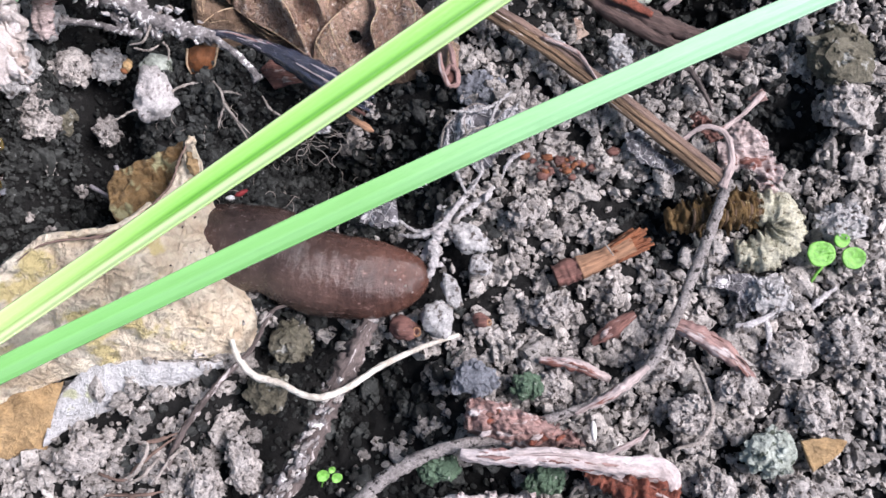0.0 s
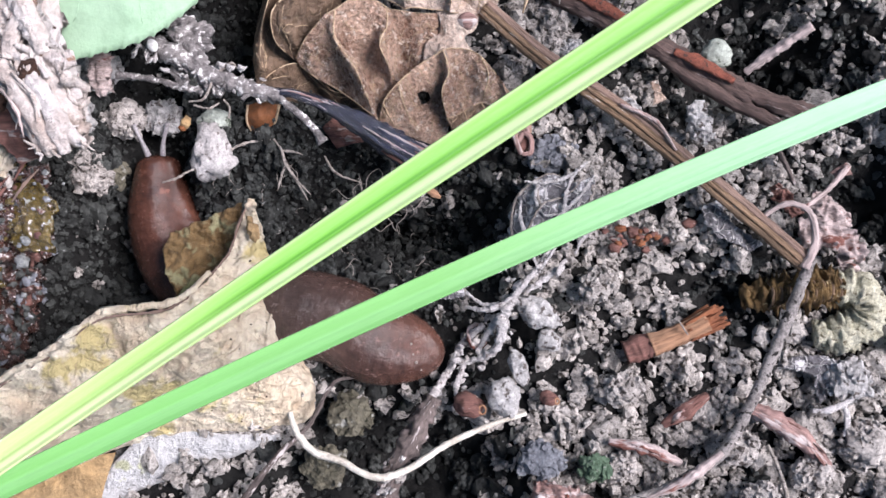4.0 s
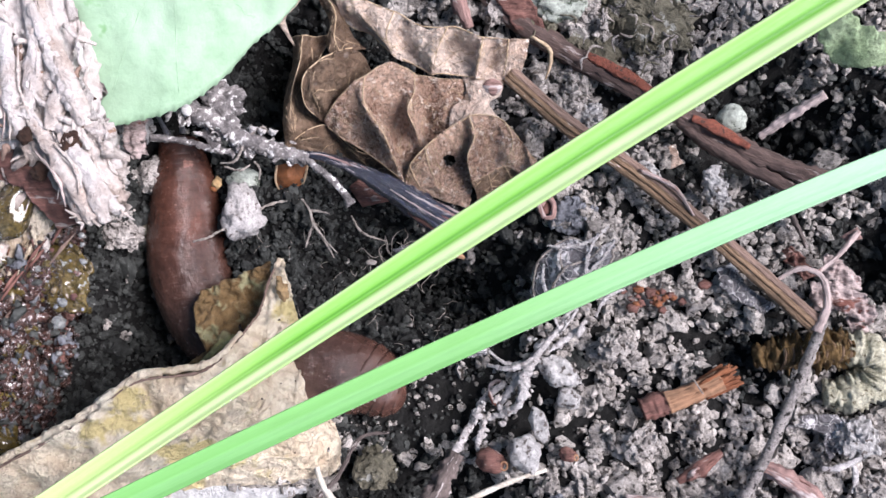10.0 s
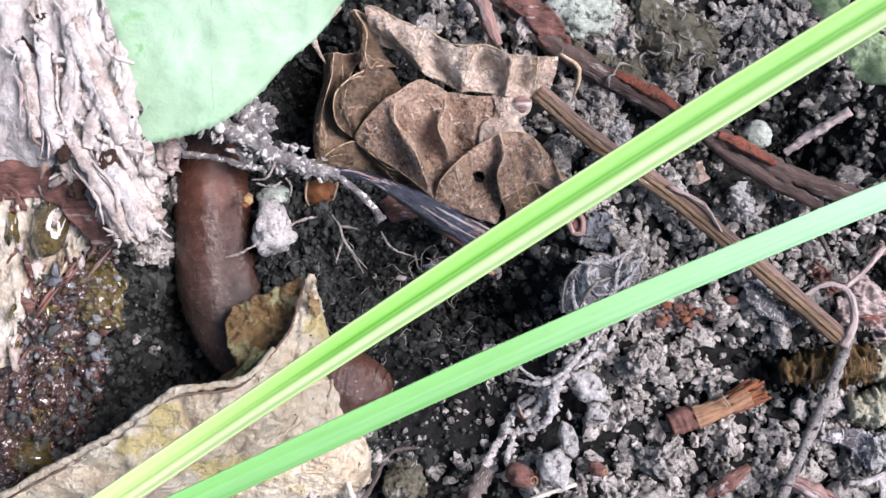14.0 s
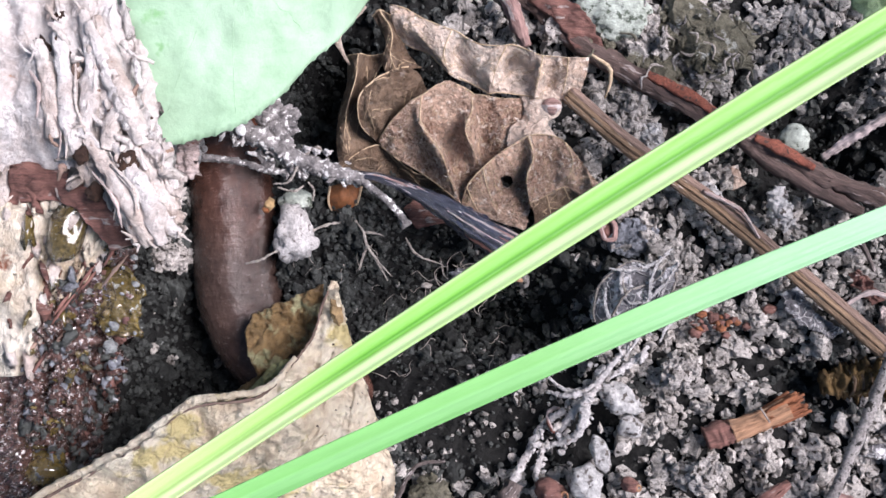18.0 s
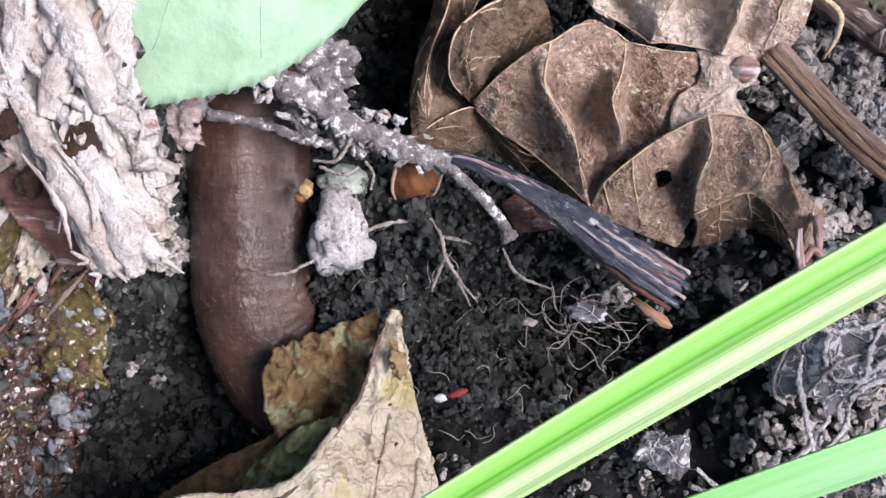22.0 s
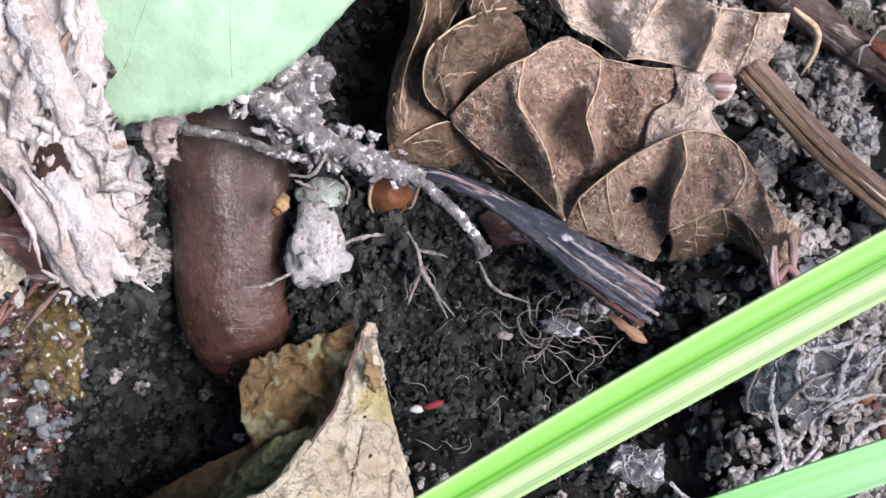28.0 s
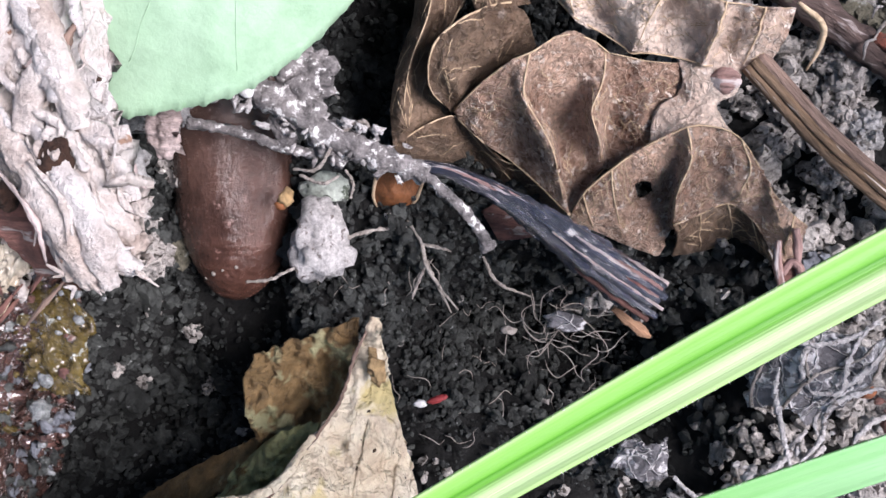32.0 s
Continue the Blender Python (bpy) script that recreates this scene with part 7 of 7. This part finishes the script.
def small_finds():
    for lab, c, r in (("small brown seed pod with a pale rim", (3.9, -10.5, -2.2), 2.0), ("tiny brown pod on the soil", (15.1, -9.9, -2.4), 1.2)):
        g = thing("seed_pod", lab, "pod", "seed pods")
        knob(g, "shell", c, (r * 1.1, r * 0.85, r * 0.8), "redbark", 3, 0.3, 3, -0.4)
        c = np.array(c)
        add_rod(g, "rim", [c + (r * 0.9 + 0.25 * r * math.cos(a), -0.3 * r + 0.3 * r * math.sin(a), r * 0.45) for a in np.linspace(0, 6.28, 9)], (0.14, 0.18, 0.14), "cutwood", 24, 6)
    g = thing("seed_cup", "curled papery pod open at its mouth", "pod", "seed pods")
    for k, p in enumerate(([(11.0, 28.8, 2.0), (11.3, 26.3, 1.6), (12.2, 24.0, 1.2)], [(12.2, 24.0, 1.2), (13.4, 24.2, 1.4), (13.5, 26.0, 1.6), (12.5, 26.9, 1.6), (11.8, 25.7, 1.5)], [(13.1, 26.8, 1.6), (12.9, 28.4, 1.8), (12.5, 30.0, 2.0)])):
        add_rod(g, "husk", p, (0.3, 0.45, 0.35), "pinkbark", 24, 8, 0.3, 0.8, seed=k)
    knob(g, "mouth", (12.6, 25.6, 0.8), (0.8, 1.1, 0.5), "redbark", 2, 0.1, 2)
    g = thing("leaf_curl", "orange-brown curled leaf scrap in shade", "leaf", "dead leaves")
    v, f, top = loft([[(-26.3, 32.9, -3.0), (-26.6, 30.7, -4.0), (-26.0, 29.1, -6.0)], [(-24.4, 33.0, -1.8), (-24.4, 30.8, -2.2), (-24.3, 29.3, -5.0)], [(-21.8, 32.8, -3.0), (-22.5, 30.5, -3.5), (-23.9, 29.1, -6.0)]], 24, 20, 0.2, 0.3, 2.0, seed=4)
    link("leaf_blade", v, f, "orange", g)
    veins_on(top, [[(0.02, 0.02), (0.5, 0.02), (0.98, 0.02)], [(0.02, 0.98), (0.5, 0.98), (0.98, 0.98)]], 0.2, g)
    g = thing("leaf_curl", "dark reddish leaf scrap in shade", "leaf", "dead leaves")
    v, f, _ = loft([[(-16.0, 29.8, -5.0), (-14.0, 26.9, -6.0)], [(-13.0, 31.8, -4.5), (-9.7, 27.7, -5.5)]], 20, 16, 0.2, 0.8, 2.0, bulge=0.8, seed=8)
    link("leaf_blade", v, f, "redbark", g)
    g = thing("red_speck", "tiny red and white plant scrap", "scrap")
    knob(g, "white_end", (-20.9, 10.3, -4.6), (0.7, 0.4, 0.35), "white", 2, 0.3, 2)
    knob(g, "red_end", (-19.2, 10.9, -4.4), (1.1, 0.4, 0.4), "red", 3, 0.3, 2, 0.4)
    g = thing("insect_egg", "tiny white oval egg on a twig", "egg")
    knob(g, "shell", (-37.8, 39.6, 4.0), (0.75, 0.95, 0.6), "white", 1, 0.08, 3, 0.5)
    g = thing("resin_crumb", "small orange-yellow crumb beside slug", "scrap")
    knob(g, "lump", (-34.6, 30.1, -1.0), (0.7, 0.9, 0.6), "tan", 2, 0.5, 2)
    knob(g, "lump", (-35.1, 29.4, -1.2), (0.5, 0.5, 0.4), "orange", 5, 0.5, 2)
    for lab, c, s in (("bright green clover seedling with round leaves", (66.6, -3.4, -0.5), 0.84), ("tiny green seedling in shaded soil", (-7.8, -30.7, -2.0), 0.36)):
        g = thing("seedling", lab, "plant", "seedlings")
        c = np.array(c)
        for k, (dx, dy, r) in enumerate(((-1.6, 0.4, 2.6), (2.6, -0.4, 2.2), (1.2, 2.0, 1.4))):
            o = c + (dx * s * 1.3, dy * s * 1.3, 0.3 * k * s)
            ring = [tuple(o + (r * s * math.cos(a) * (1 - 0.12 * (abs(a - 3.1) < 0.5)), r * s * 0.85 * math.sin(a), 0.15 * math.sin(2 * a))) for a in np.linspace(0, 6.28, 15)]
            v, f, _ = loft([ring, [tuple(o + (0, 0, -0.3 * s))] * 15], 40, 8, 0.25, 0.12, 1.5, seed=k)
            link("leaf", v, f, "sprout", g)
        add_rod(g, "stalk", [c + (-0.5 * s, 0, -0.2), c + (-2.4 * s, -2.5 * s, -1), c + (-3.4 * s, -4.5 * s, -2.6)], (0.3 * s, 0.3 * s, 0.25 * s), "sprout", 20, 6)
    g = thing("clay_crumbs", "rusty orange crumbs of clay in soil", "soil")
    rng = np.random.RandomState(77)
    for k in range(26):
        c = np.array((28.7, 12.5, -3.0)) + (rng.normal(0, 2.6), rng.normal(0, 1.0), rng.uniform(-0.4, 0.6))
        r = rng.uniform(0.25, 0.7)
        knob(g, "crumb", c, (r * 1.3, r, r * 0.8), "redbark" if k % 3 else "frayed", k, 0.7, 2)
    g = thing("seed", "slim white seed standing in dark soil", "seed")
    knob(g, "grain", (29.9, -26.3, -0.5), (0.45, 1.5, 0.5), "white", 1, 0.1, 3)
    g = thing("white_scrap", "white torn scrap with thin strips", "scrap")
    for k, p in enumerate(([(51.5, -12.7, -1.0), (53.7, -12.5, -0.4), (56.3, -11.6, -0.6), (58.6, -10.1, -1.0)], [(56.1, -12.0, -0.8), (56.3, -14.2, -0.8), (55.9, -16.3, -1.4)], [(62.9, -10.7, -1.0), (64.4, -9.4, -0.6), (66.8, -7.9, -0.8)])):
        add_rod(g, "strip", p, (0.3, 0.55, 0.4, 0.2), "crust", 30, 8, 0.6, 0.8, 0.5, seed=k)
    rod("root", "thin bent stalk over a dark gap", "root", [(43.6, 23.5, -2.0), (45.1, 25.3, -1.0), (48.0, 25.7, -1.0), (50.0, 22.6, -1.5), (51.5, 19.3, -2.0)], (0.3, 0.4, 0.4, 0.3), "stickgrey", "roots", 40, 7, 0.4, 0.8)
    g = thing("moss_tuft", "loose tuft of grey-brown moss and lint", "moss")
    rng = np.random.RandomState(55)
    for k in range(44):
        c = np.array((27.9, 52.5, -1.0)) + (rng.normal(0, 6), rng.normal(0, 3.2), rng.uniform(-0.8, 1.2))
        h, w = rng.uniform(0, 6.28), rng.uniform(0.8, 2.0)
        add_rod(g, "moss_thread", [c, c + (w * math.cos(h), w * math.sin(h), 0.4), c + (1.8 * w * math.cos(h + 0.6), 1.8 * w * math.sin(h + 0.6), 0)], (0.12, 0.22, 0.08), ("moss", "greybark", "root")[k % 3], 16, 5, 0.6, seed=k)
    g = thing("petal_scrap", "small pale torn scrap on soil", "scrap")
    v, f, _ = loft([[(31.7, 35.0, -3.0), (32.2, 33.3, -2.6), (32.0, 31.5, -3.0)], [(32.9, 35.3, -3.0), (33.3, 33.1, -2.4), (34.1, 32.4, -3.0)]], 14, 10, 0.2, 0.4, 1.2, ragged=0.5, seed=3)
    link("scrap", v, f, "paleleaf", g)


small_finds()


# ---- the slug, in short rigid rings that follow one another ----
RINGS, SLUG_LEN = 50, 57.5
slug_rings = []


def slug_radius(s):
    u = s / SLUG_LEN
    tail = math.sqrt(max(0.0, 1 - (1 - min(1, max(0, s + 0.2) / 10.5)) ** 2))
    return (5.5 + 1.0 * math.sin(math.pi * min(1, u))) * tail * (1 if u < 0.72 else 1 - 0.42 * ((u - 0.72) / 0.28) ** 2.0)


def make_slug():
    g = thing("slug", "reddish-brown slug creeping under the dead leaves", "slug")
    nx, na, a = 11, 40, 1.6
    for i in range(RINGS):
        s0 = SLUG_LEN * i / (RINGS - 1)
        head = i == RINGS - 1
        verts, body = [], []
        for x in np.linspace(-a, a, nx):
            cap = max(0.0, 1 - abs(x / a) ** 14) ** 0.5
            if head and x > 0:
                cap = max(0.0, 1 - (x / a) ** 2) ** 0.5
            x = max(x, -s0 - 0.19)
            r = slug_radius(min(SLUG_LEN, s0 + x)) * cap * (1 - 0.02 * (x / a) ** 2)
            for k in range(na):
                t = 2 * math.pi * k / na
                q = r * (1 + 0.02 * noise.fractal(Vector((s0 + x, 4 * math.cos(t), 4 * math.sin(t))) / 1.1, 1, 2, 2))
                verts.append((x, q * math.cos(t), q * math.sin(t) * 0.9))
                body.append((s0 + x, r * math.cos(t), r * math.sin(t)))
        faces = [(p * na + k, p * na + (k + 1) % na, (p + 1) * na + (k + 1) % na, (p + 1) * na + k) for p in range(nx - 1) for k in range(na)]
        ob = link("body_ring" if not head else "head", verts, faces, "slug", g, body=False)
        at = ob.data.attributes.new("body", "FLOAT_VECTOR", "POINT")
        at.data.foreach_set("vector", (np.array(body) * 0.001).ravel())
        slug_rings.append((ob, s0))
        if head:
            for y in (1.3, -1.3):
                add_rod(ob, "tentacle", [(1.5, y * 0.8, 1.2), (3.5, y * 1.2, 2.2), (6.0, y * 1.9, 2.8)], (0.5, 0.32, 0.36), "feeler", 20, 8, 0.05, label="slender grey eye stalk")
        if i == 3:
            for k, (x, y, r) in enumerate(((0, 1.6, 0.28), (0.9, -0.8, 0.24), (-0.8, 2.6, 0.2), (0.5, 0.6, 0.2))):
                z = 0.9 * math.sqrt(max(0.1, slug_radius(s0 + x) ** 2 - y * y))
                knob(ob, "soil_grain", (x, y, z), (r, r * 0.8, r * 0.7), "root", k, 0.4, 1)


make_slug()


def slug_tail(t):
    return float(np.interp(t, (0, 2, 3.5, 6, 9, 13, 17, 22, 26.5, 28, 30, 32), (2.2, 4.5, 8.6, 12.8, 16.6, 24.2, 30.5, 39.6, 48.8, 51.7, 57.0, 61.6)))


def motions():
    for ob, s in slug_rings:
        rows = []
        for t in np.arange(0, 32.01, 1.0):
            longer = float(np.interp(t, (0, 1, 2, 3, 6, 9), (0.87, 0.925, 0.99, 1.012, 1.03, 1.06))) - 1
            w = min(1.0, max(0.0, (s - 16) / (SLUG_LEN - 16)))
            s2 = slug_tail(t) + s + longer * SLUG_LEN * w * w * (3 - 2 * w)
            p, q = on_path(s2 - 0.5), on_path(s2 + 0.5)
            d = q - p
            rows.append((float(t), pose(*((p + q) * 0.0005), 0, -math.degrees(math.atan2(d[2], math.hypot(d[0], d[1]))), math.degrees(math.atan2(d[1], d[0])))))
        walk(ob, rows)
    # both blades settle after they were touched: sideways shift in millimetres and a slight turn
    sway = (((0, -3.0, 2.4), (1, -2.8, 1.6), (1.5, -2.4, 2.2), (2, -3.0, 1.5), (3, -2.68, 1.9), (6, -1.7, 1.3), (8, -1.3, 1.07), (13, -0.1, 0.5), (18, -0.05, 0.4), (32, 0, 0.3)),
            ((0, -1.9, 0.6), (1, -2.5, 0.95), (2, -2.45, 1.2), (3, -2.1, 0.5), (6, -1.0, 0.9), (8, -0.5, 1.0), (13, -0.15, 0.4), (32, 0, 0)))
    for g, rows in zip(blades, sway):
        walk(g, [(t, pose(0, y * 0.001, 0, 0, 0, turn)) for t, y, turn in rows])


motions()
